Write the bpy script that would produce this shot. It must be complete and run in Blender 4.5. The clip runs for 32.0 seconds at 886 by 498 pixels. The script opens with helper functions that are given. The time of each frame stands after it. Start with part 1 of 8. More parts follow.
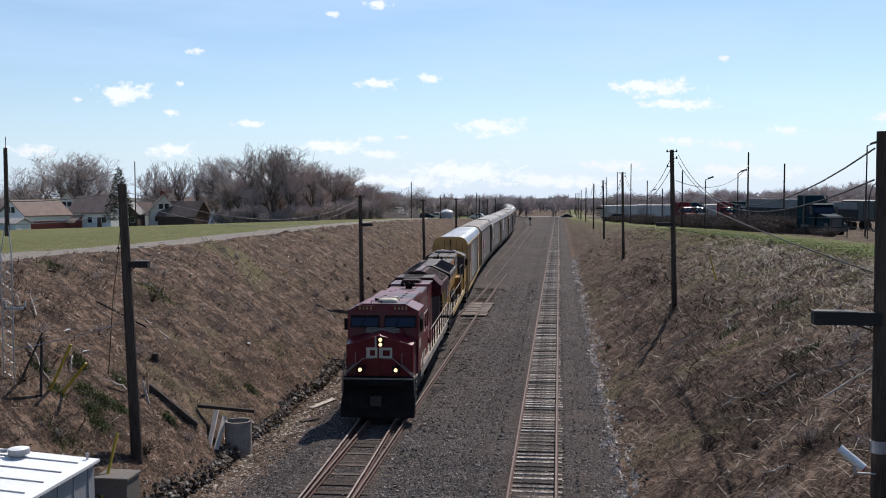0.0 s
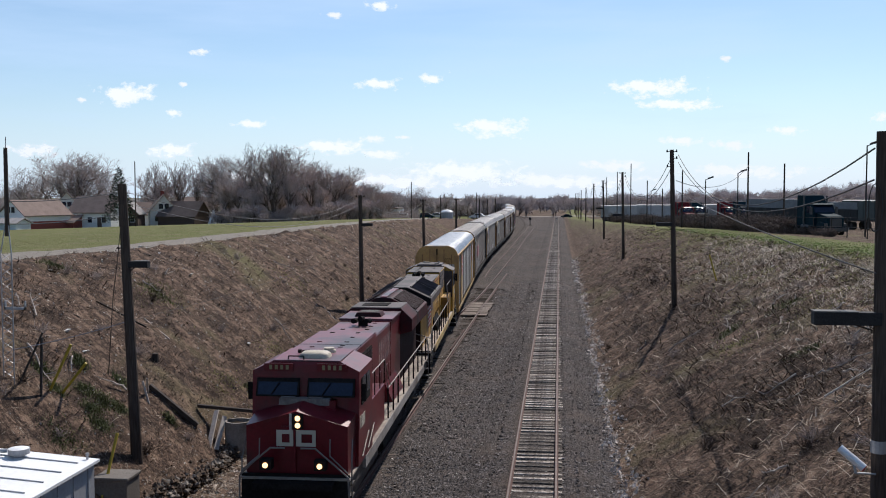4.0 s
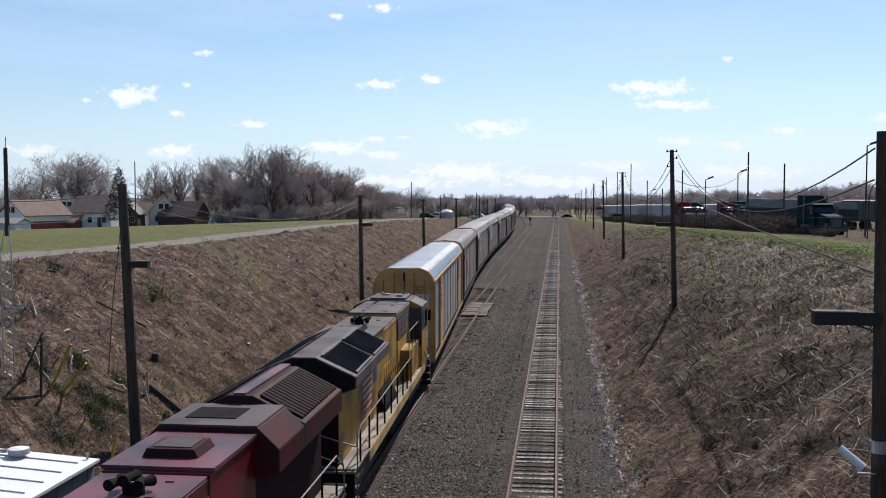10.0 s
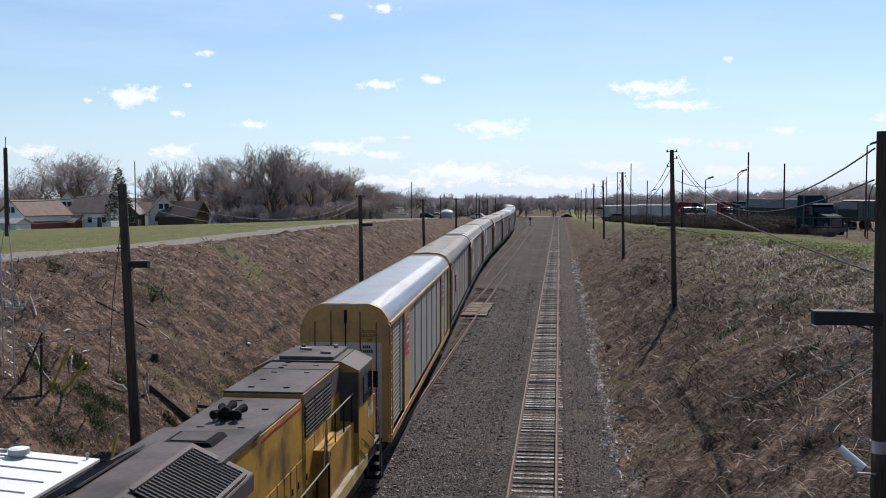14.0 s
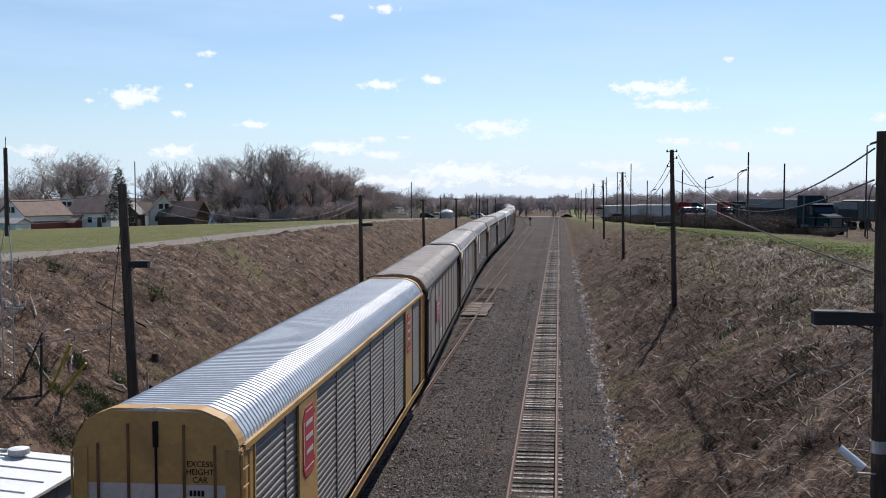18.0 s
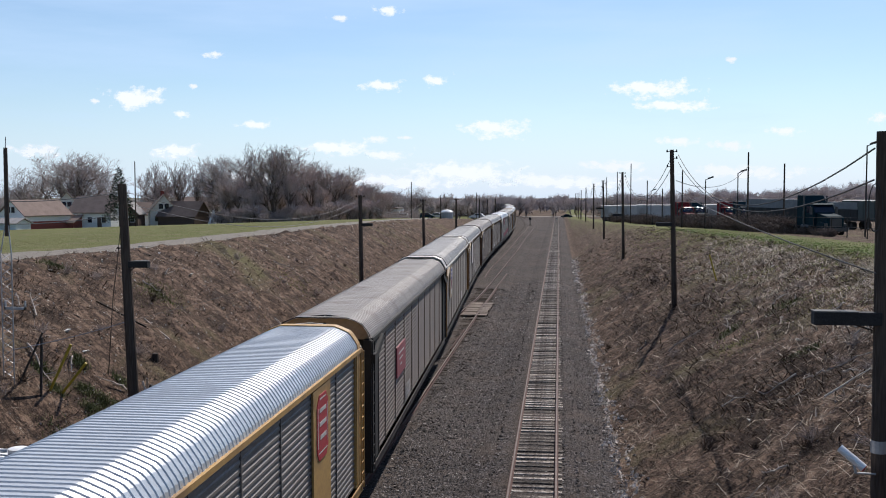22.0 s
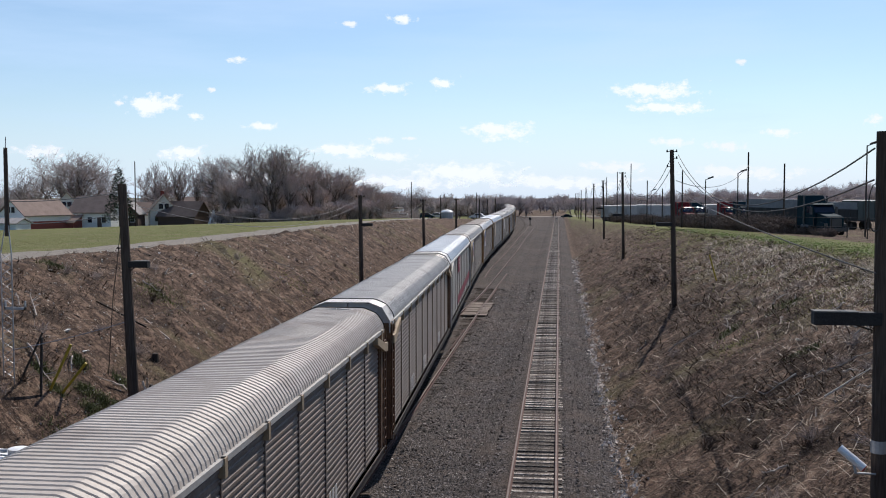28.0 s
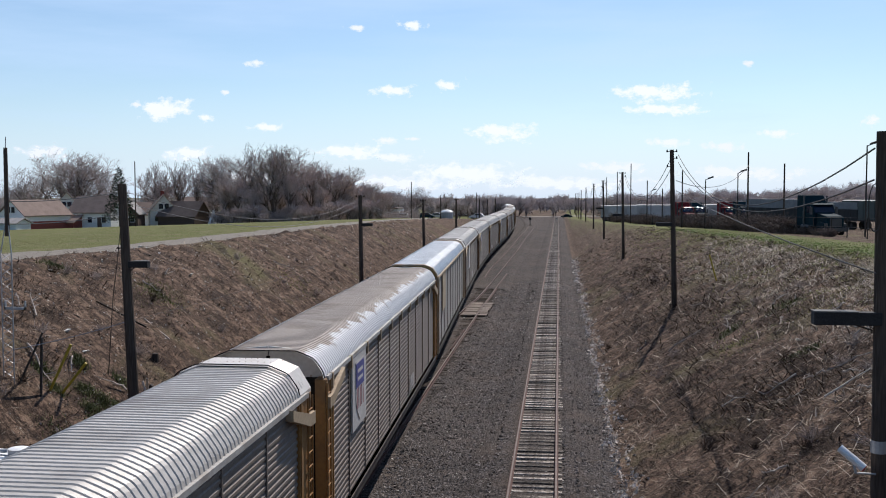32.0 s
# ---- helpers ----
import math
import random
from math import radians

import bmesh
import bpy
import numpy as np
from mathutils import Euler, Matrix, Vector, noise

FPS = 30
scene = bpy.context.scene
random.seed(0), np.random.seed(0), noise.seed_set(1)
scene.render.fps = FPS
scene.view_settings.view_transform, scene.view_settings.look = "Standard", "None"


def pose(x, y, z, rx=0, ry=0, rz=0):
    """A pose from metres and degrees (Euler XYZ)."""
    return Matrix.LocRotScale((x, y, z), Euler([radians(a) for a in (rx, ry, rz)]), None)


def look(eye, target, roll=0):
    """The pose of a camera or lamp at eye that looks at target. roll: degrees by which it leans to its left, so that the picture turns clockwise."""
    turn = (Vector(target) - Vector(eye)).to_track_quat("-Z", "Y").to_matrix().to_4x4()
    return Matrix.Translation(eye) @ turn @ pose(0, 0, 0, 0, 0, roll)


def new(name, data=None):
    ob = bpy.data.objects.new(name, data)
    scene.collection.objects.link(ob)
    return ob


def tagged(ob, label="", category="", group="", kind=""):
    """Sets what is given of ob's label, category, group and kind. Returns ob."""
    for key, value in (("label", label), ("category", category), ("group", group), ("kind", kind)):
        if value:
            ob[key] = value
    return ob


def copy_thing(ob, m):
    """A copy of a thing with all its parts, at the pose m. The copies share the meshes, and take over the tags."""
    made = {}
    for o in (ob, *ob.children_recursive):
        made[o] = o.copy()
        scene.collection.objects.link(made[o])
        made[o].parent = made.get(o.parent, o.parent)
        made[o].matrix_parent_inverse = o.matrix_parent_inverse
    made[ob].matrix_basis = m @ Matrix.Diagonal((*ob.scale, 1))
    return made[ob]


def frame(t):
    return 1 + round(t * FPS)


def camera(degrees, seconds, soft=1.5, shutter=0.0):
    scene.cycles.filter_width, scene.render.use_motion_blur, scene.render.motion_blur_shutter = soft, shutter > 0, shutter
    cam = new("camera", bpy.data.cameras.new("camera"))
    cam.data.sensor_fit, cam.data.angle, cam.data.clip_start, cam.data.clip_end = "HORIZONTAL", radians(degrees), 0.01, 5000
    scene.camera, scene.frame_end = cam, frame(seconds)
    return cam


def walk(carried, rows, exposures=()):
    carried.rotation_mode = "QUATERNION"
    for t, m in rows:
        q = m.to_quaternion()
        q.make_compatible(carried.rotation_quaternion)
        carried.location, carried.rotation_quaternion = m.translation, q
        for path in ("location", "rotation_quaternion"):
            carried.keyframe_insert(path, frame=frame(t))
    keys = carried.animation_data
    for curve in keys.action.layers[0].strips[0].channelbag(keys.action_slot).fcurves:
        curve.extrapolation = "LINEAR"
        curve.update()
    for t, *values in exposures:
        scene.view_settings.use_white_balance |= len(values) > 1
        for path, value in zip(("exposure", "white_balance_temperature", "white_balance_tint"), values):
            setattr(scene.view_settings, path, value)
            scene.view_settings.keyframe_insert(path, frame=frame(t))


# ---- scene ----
# ---------------------------------------------------------------- camera
cam = camera(47.8, 32.0, soft=1.0)
EYE = (0.0, 0.0, 9.45)
YAW = math.atan(205 / 1770 * math.cos(math.atan(99 / 1770)))
PITCH = math.atan(99 / 1770)
AIM = (EYE[0] - math.sin(YAW) * math.cos(PITCH) * 100, math.cos(YAW) * math.cos(PITCH) * 100, EYE[2] - math.sin(PITCH) * 100)
walk(cam, [(0.0, look(EYE, AIM)), (32.0, look(EYE, AIM))],
     exposures=[(0.0, -0.24, 5900, 10), (32.0, -0.24, 5900, 10)])

# ---------------------------------------------------------------- light
SUN_EL, SUN_AZ = radians(46), radians(14)   # height; bearing from +Y towards +X
sun = new("sun", bpy.data.lights.new("sun", "SUN"))
sun.data.energy, sun.data.angle, sun.data.color = 6.4, radians(0.53), (1.0, 0.89, 0.76)
sun.matrix_world = look((0, 0, 0), (-math.sin(SUN_AZ) * math.cos(SUN_EL), -math.cos(SUN_AZ) * math.cos(SUN_EL), -math.sin(SUN_EL)))

world = bpy.data.worlds.new("sky")
scene.world = world
world.use_nodes = True
wn, wl = world.node_tree.nodes, world.node_tree.links
wn.clear()
sky = wn.new("ShaderNodeTexSky")
sky.sky_type, sky.sun_disc, sky.sun_elevation, sky.sun_rotation = "NISHITA", False, SUN_EL, SUN_AZ
sky.air_density, sky.dust_density, sky.ozone_density = 1.0, 0.25, 2.0
bg = wn.new("ShaderNodeBackground")
bg.inputs["Strength"].default_value = 0.12
wout = wn.new("ShaderNodeOutputWorld")
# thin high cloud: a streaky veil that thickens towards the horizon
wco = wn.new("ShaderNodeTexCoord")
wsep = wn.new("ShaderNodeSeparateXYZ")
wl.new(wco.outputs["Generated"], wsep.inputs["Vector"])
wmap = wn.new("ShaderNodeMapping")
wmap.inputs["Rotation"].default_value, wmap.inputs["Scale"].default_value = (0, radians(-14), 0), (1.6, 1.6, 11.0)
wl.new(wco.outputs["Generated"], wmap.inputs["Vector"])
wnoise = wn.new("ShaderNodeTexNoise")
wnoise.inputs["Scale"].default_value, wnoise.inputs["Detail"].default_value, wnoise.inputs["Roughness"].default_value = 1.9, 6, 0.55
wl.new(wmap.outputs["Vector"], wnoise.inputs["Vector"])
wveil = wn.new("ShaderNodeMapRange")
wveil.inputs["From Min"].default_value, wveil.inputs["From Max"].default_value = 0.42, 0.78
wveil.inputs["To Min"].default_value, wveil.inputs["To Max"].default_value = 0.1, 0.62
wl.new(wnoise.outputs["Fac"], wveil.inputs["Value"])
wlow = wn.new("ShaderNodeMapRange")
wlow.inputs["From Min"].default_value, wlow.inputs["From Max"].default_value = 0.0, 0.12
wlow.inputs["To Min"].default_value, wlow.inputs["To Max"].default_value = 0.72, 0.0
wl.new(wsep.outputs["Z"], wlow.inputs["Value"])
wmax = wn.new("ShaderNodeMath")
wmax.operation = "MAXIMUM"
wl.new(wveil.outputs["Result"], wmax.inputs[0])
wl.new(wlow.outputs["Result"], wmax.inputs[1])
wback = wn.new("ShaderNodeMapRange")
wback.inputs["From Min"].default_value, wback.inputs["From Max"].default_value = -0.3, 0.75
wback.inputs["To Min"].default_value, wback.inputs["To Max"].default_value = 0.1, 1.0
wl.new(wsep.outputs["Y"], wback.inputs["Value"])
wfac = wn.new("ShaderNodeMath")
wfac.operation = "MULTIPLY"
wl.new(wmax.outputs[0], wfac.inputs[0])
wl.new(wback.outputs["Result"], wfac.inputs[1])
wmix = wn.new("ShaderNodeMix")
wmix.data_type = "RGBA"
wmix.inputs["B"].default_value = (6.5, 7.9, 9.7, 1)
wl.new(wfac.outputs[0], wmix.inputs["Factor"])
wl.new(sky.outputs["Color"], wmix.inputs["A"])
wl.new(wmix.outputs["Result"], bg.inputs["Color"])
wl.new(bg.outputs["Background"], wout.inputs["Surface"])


# ---------------------------------------------------------------- materials
def mat(name, base, rough=0.8, metal=0.0, other=None, scale=1.0, fine=14.0, mix=0.5, bump=0.2, bump_scale=None,
        stretch=(1, 1, 1), rand=0.0, island=0.0, spec=0.3, dirt=None, dirt_scale=0.4, dirt_amount=0.45):
    """A two-scale procedural surface: base and other mixed by coarse and fine grain, patches of dirt, relief."""
    m = bpy.data.materials.new(name)
    m.use_nodes = True
    n, l = m.node_tree.nodes, m.node_tree.links
    b = n["Principled BSDF"]
    b.inputs["Roughness"].default_value, b.inputs["Metallic"].default_value = rough, metal
    b.inputs["Specular IOR Level"].default_value = spec
    other = other or tuple(c * 0.65 for c in base)
    co = n.new("ShaderNodeTexCoord")
    mp = n.new("ShaderNodeMapping")
    mp.inputs["Scale"].default_value = stretch
    l.new(co.outputs["Object"], mp.inputs["Vector"])

    def noise_node(s, detail):
        t = n.new("ShaderNodeTexNoise")
        t.inputs["Scale"].default_value, t.inputs["Detail"].default_value = s, detail
        l.new(mp.outputs["Vector"], t.inputs["Vector"])
        return t

    coarse, grain = noise_node(scale, 4), noise_node(fine, 5)
    add = n.new("ShaderNodeMath")
    add.operation = "ADD"
    l.new(coarse.outputs["Fac"], add.inputs[0])
    l.new(grain.outputs["Fac"], add.inputs[1])
    ramp = n.new("ShaderNodeMapRange")
    ramp.inputs["From Min"].default_value, ramp.inputs["From Max"].default_value = 1.0 - mix * 0.5, 1.0 + mix * 0.5
    l.new(add.outputs[0], ramp.inputs["Value"])
    mixc = n.new("ShaderNodeMix")
    mixc.data_type = "RGBA"
    mixc.inputs["A"].default_value, mixc.inputs["B"].default_value = (*base, 1), (*other, 1)
    l.new(ramp.outputs["Result"], mixc.inputs["Factor"])
    colour = mixc.outputs["Result"]
    if dirt:
        spots = noise_node(dirt_scale, 6)
        r2 = n.new("ShaderNodeMapRange")
        r2.inputs["From Min"].default_value, r2.inputs["From Max"].default_value = 1 - dirt_amount - 0.08, 1 - dirt_amount + 0.12
        l.new(spots.outputs["Fac"], r2.inputs["Value"])
        md = n.new("ShaderNodeMix")
        md.data_type = "RGBA"
        md.inputs["B"].default_value = (*dirt, 1)
        l.new(r2.outputs["Result"], md.inputs["Factor"])
        l.new(colour, md.inputs["A"])
        colour = md.outputs["Result"]
    if rand or island:
        src = n.new("ShaderNodeObjectInfo") if rand else n.new("ShaderNodeNewGeometry")
        out = src.outputs["Random"] if rand else src.outputs["Random Per Island"]
        amount = rand or island
        rr = n.new("ShaderNodeMapRange")
        rr.inputs["To Min"].default_value, rr.inputs["To Max"].default_value = 1 - amount, 1 + amount
        l.new(out, rr.inputs["Value"])
        hs = n.new("ShaderNodeHueSaturation")
        l.new(rr.outputs["Result"], hs.inputs["Value"])
        l.new(colour, hs.inputs["Color"])
        colour = hs.outputs["Color"]
    l.new(colour, b.inputs["Base Color"])
    if bump:
        bs = noise_node(bump_scale or fine * 1.5, 4)
        bn = n.new("ShaderNodeBump")
        bn.inputs["Strength"].default_value, bn.inputs["Distance"].default_value = bump, 0.05
        l.new(bs.outputs["Fac"], bn.inputs["Height"])
        l.new(bn.outputs["Normal"], b.inputs["Normal"])
    return m


def glow(name, colour, strength):
    m = bpy.data.materials.new(name)
    m.use_nodes = True
    b = m.node_tree.nodes["Principled BSDF"]
    b.inputs["Base Color"].default_value = (*colour, 1)
    b.inputs["Emission Color"].default_value = (*colour, 1)
    b.inputs["Emission Strength"].default_value = strength
    return m


def glass(name, tint=(0.02, 0.025, 0.03), rough=0.05):
    m = mat(name, tint, rough, 0.0, other=tuple(c * 1.6 for c in tint), scale=1.5, bump=0, spec=0.45)
    return m


MAT = {}
MAT["ballast"] = mat("ballast", (0.1, 0.092, 0.086), 0.95, other=(0.028, 0.026, 0.025), scale=0.35, fine=16, mix=0.5, bump=1.0, bump_scale=13, spec=0.15)
MAT["tie"] = mat("weathered_tie", (0.52, 0.46, 0.4), 0.95, other=(0.085, 0.068, 0.058), scale=2.4, fine=26, mix=0.3, stretch=(0.45, 1, 1), rand=0.7, bump=0.4, spec=0.1)
MAT["tie_dark"] = mat("oily_tie", (0.11, 0.082, 0.065), 0.9, other=(0.045, 0.034, 0.028), scale=1.2, fine=30, stretch=(0.3, 1, 1), rand=0.3, bump=0.4, spec=0.1)
MAT["rail_rust"] = mat("rail_rust", (0.095, 0.045, 0.034), 0.9, 0.0, other=(0.055, 0.028, 0.022), scale=2, fine=40, bump=0.1)
MAT["rail_head"] = mat("rail_head", (0.26, 0.22, 0.2), 0.5, 0.5, other=(0.14, 0.1, 0.085), scale=0.6, fine=20, stretch=(1, 0.1, 1), bump=0)
MAT["steel_dark"] = mat("dark_steel", (0.035, 0.032, 0.03), 0.7, 0.3, other=(0.075, 0.06, 0.05), scale=1.5, fine=20)
MAT["pole"] = mat("pole_wood", (0.1, 0.077, 0.062), 0.95, other=(0.04, 0.031, 0.026), scale=1.5, fine=25, stretch=(1, 1, 0.08), bump=0.5, spec=0.1)


# ---------------------------------------------------------------- mesh helpers
class Shape:
    """Gathers vertices and faces for one mesh."""

    def __init__(self):
        self.v, self.f = [], []

    def add(self, verts, faces):
        o = len(self.v)
        self.v += [tuple(p) for p in verts]
        self.f += [tuple(i + o for i in f) for f in faces]
        return self

    def box(self, x0, x1, y0, y1, z0, z1):
        return self.add([(x0, y0, z0), (x1, y0, z0), (x1, y1, z0), (x0, y1, z0), (x0, y0, z1), (x1, y0, z1), (x1, y1, z1), (x0, y1, z1)],
                        [(3, 2, 1, 0), (4, 5, 6, 7), (0, 1, 5, 4), (1, 2, 6, 5), (2, 3, 7, 6), (3, 0, 4, 7)])

    def boxc(self, cx, cy, cz, sx, sy, sz):
        return self.box(cx - sx / 2, cx + sx / 2, cy - sy / 2, cy + sy / 2, cz - sz / 2, cz + sz / 2)

    def tube(self, p, q, r0, r1=None, n=8, caps=True):
        r1 = r0 if r1 is None else r1
        p, q = Vector(p), Vector(q)
        d = q - p
        if d.length < 1e-6:
            return self
        d.normalize()
        a = d.orthogonal().normalized()
        b = d.cross(a)
        vs = []
        for c, r in ((p, r0), (q, r1)):
            for k in range(n):
                t = 2 * math.pi * k / n
                vs.append(c + a * (r * math.cos(t)) + b * (r * math.sin(t)))
        fs = [(k, (k + 1) % n, n + (k + 1) % n, n + k) for k in range(n)]
        if caps:
            fs += [tuple(range(n - 1, -1, -1)), tuple(range(n, 2 * n))]
        return self.add(vs, fs)

    def chain(self, pts, radii, n=6, closed=False):
        """One unbroken tube through the points."""
        pts = [Vector(p) for p in pts]
        k = len(pts)
        if not isinstance(radii, (list, tuple)):
            radii = [radii] * k
        vs, side = [], None
        for i, p in enumerate(pts):
            d = (pts[(i + 1) % k] - pts[i - 1]) if closed else (pts[min(i + 1, k - 1)] - pts[max(i - 1, 0)])
            d.normalize()
            side = d.orthogonal() if side is None else side - d * side.dot(d)
            side.normalize()
            up = d.cross(side)
            vs += [p + side * (radii[i] * math.cos(2 * math.pi * j / n)) + up * (radii[i] * math.sin(2 * math.pi * j / n)) for j in range(n)]
        rows = k if closed else k - 1
        fs = [(i * n + j, i * n + (j + 1) % n, ((i + 1) % k) * n + (j + 1) % n, ((i + 1) % k) * n + j) for i in range(rows) for j in range(n)]
        if not closed:
            fs += [tuple(range(n - 1, -1, -1)), tuple(range((k - 1) * n, k * n))]
        return self.add(vs, fs)

    def prism(self, outline, y0, y1, axis="y"):
        """An outline of (a, b) pairs, counter-clockwise seen against the axis, drawn out from y0 to y1."""
        n = len(outline)
        if axis == "y":
            vs = [(a, y0, b) for a, b in outline] + [(a, y1, b) for a, b in outline]
        elif axis == "x":
            vs = [(y0, a, b) for a, b in outline] + [(y1, a, b) for a, b in outline]
        else:
            vs = [(a, b, y0) for a, b in outline] + [(a, b, y1) for a, b in outline]
        fs = [(k, (k + 1) % n, n + (k + 1) % n, n + k) for k in range(n)] + [tuple(range(n - 1, -1, -1)), tuple(range(n, 2 * n))]
        return self.add(vs, fs)

    def mesh(self, name, material, bevel=0.0, smooth=False):
        me = bpy.data.meshes.new(name)
        me.from_pydata(self.v, [], self.f)
        bm = bmesh.new()
        bm.from_mesh(me)
        bmesh.ops.recalc_face_normals(bm, faces=bm.faces)
        if bevel:
            bmesh.ops.bevel(bm, geom=list(bm.edges), offset=bevel, segments=1, affect="EDGES", clamp_overlap=True)
        if smooth:
            for f in bm.faces:
                f.smooth = True
        bm.to_mesh(me)
        bm.free()
        me.materials.append(material)
        return me


def part(name, shape, material, parent=None, label="", bevel=0.0, at=None, smooth=False):
    """One mesh object from a Shape or a ready mesh, under a thing or a part."""
    me = shape.mesh(name, material, bevel, smooth) if isinstance(shape, Shape) else shape
    ob = new(name, me)
    if parent:
        ob.parent = parent
    if at is not None:
        ob.matrix_basis = at
    if label:
        ob["label"] = label
    return ob


def thing(name, at, label, category, group="", kind=""):
    ob = new(name)
    ob.matrix_basis = at
    return tagged(ob, label, category, group, kind)


def blend(table, y):
    """Smooth-stepped value of a table of (y, value)."""
    if y <= table[0][0]:
        return table[0][1]
    for (a, u), (b, v) in zip(table, table[1:]):
        if y <= b:
            return u + (v - u) * (y - a) / (b - a)
    return table[-1][1]


class Curve1:
    """A smooth curve through (y, value) pairs (Catmull-Rom slopes)."""

    def __init__(self, pts):
        self.p = pts
        self.m = []
        for i in range(len(pts)):
            a, b = pts[max(i - 1, 0)], pts[min(i + 1, len(pts) - 1)]
            self.m.append((b[1] - a[1]) / (b[0] - a[0]))

    def __call__(self, y):
        p, m = self.p, self.m
        if y <= p[0][0]:
            return p[0][1]
        if y >= p[-1][0]:
            return p[-1][1] + m[-1] * (y - p[-1][0])
        i = 0
        while y > p[i + 1][0]:
            i += 1
        h = p[i + 1][0] - p[i][0]
        t = (y - p[i][0]) / h
        return ((2 * t ** 3 - 3 * t * t + 1) * p[i][1] + (t ** 3 - 2 * t * t + t) * h * m[i]
                + (3 * t * t - 2 * t ** 3) * p[i + 1][1] + (t ** 3 - t * t) * h * m[i + 1])


# ---------------------------------------------------------------- the plan
RIGHT_TRACK, LEFT_TRACK = -0.785, -7.06
turnout = Curve1([(-400, 0), (15, 0), (22, -0.05), (31, -0.18), (37, -0.32), (45, -0.56), (53, -0.85), (60, -1.15), (66, -1.42), (73, -1.72),
                  (82, -2.1), (100, -2.85), (113, -3.3), (142, -4.0), (171, -4.3), (201, -4.5), (230, -5.0), (260, -5.8), (300, -7.5),
                  (345, -10.8), (395, -17), (450, -27), (520, -45), (620, -80), (760, -140)])


def train_x(y):
    return LEFT_TRACK + turnout(y)


far_siding = Curve1([(60, -7.06), (74, -7.06), (80, -7.02), (91, -7.0), (105, -7.3), (125, -7.7), (145, -7.6), (163, -7.5), (210, -7.6), (280, -7.65), (330, -9.3), (400, -14.5), (520, -41), (620, -76)])


def siding_x(y):
    return far_siding(y)


def left_toe(y):
    return -12.2 - max(0.0, -turnout(y) - 1.2) * 0.95


def right_toe(y):
    return 2.45


left_top = Curve1([(-60, 7.0), (40, 6.65), (57, 6.4), (108, 5.9), (181, 4.8), (285, 2.0), (385, 0.0), (450, -0.1), (900, 0.0), (4000, 0.0)])
right_top = Curve1([(-60, 6.8), (45, 6.3), (90, 5.6), (160, 4.3), (285, 1.8), (385, 0.0), (450, -0.1), (900, 0.0), (4000, 0.0)])


def slope(u, top):
    """A bank of rise top at the share u of its width: steeper at its foot, rounded at its crest."""
    u = min(max(u, 0.0), 1.0)
    return top * (1 - (1 - u) ** 1.35) if u < 1 else top


def ground_z(x, y):
    lt, rt = left_toe(y), right_toe(y)
    zl, zr = left_top(y), right_top(y)
    bed = -0.42
    if x < lt:
        edge = lt - 9.2 * max(zl, 0.3) / 6.6 - 1.0
        zl -= min(max(0.0, (edge - x - 8) * 0.033), 3.2) * min(1.0, max(zl, 0.0) / 3.0)
        w = 9.2 * max(zl, 0.3) / 6.6 + 1.0
        w = lt - edge
        z = bed + 0.1 + slope((lt - x) / w, zl - bed - 0.1)
        inside = 0 < (lt - x) < w
    elif x > rt:
        w = 12.4 * max(zr, 0.3) / 6.3 + 1.0
        z = bed + slope((x - rt) / w, zr - bed)
        inside = 0 < (x - rt) < w
    else:
        z, inside = bed, False
    rough = 0.0
    if y < 500:
        a = 0.24 if inside else 0.05
        if lt < x < rt:
            a = 0.03
        rough = a * (noise.noise((x * 0.45, y * 0.45, 0)) + 0.75 * noise.noise((x * 1.1, y * 1.1, 5)))
    if y > 700:
        z -= min(14.0, (y - 700) * 0.0045)
    return z + rough
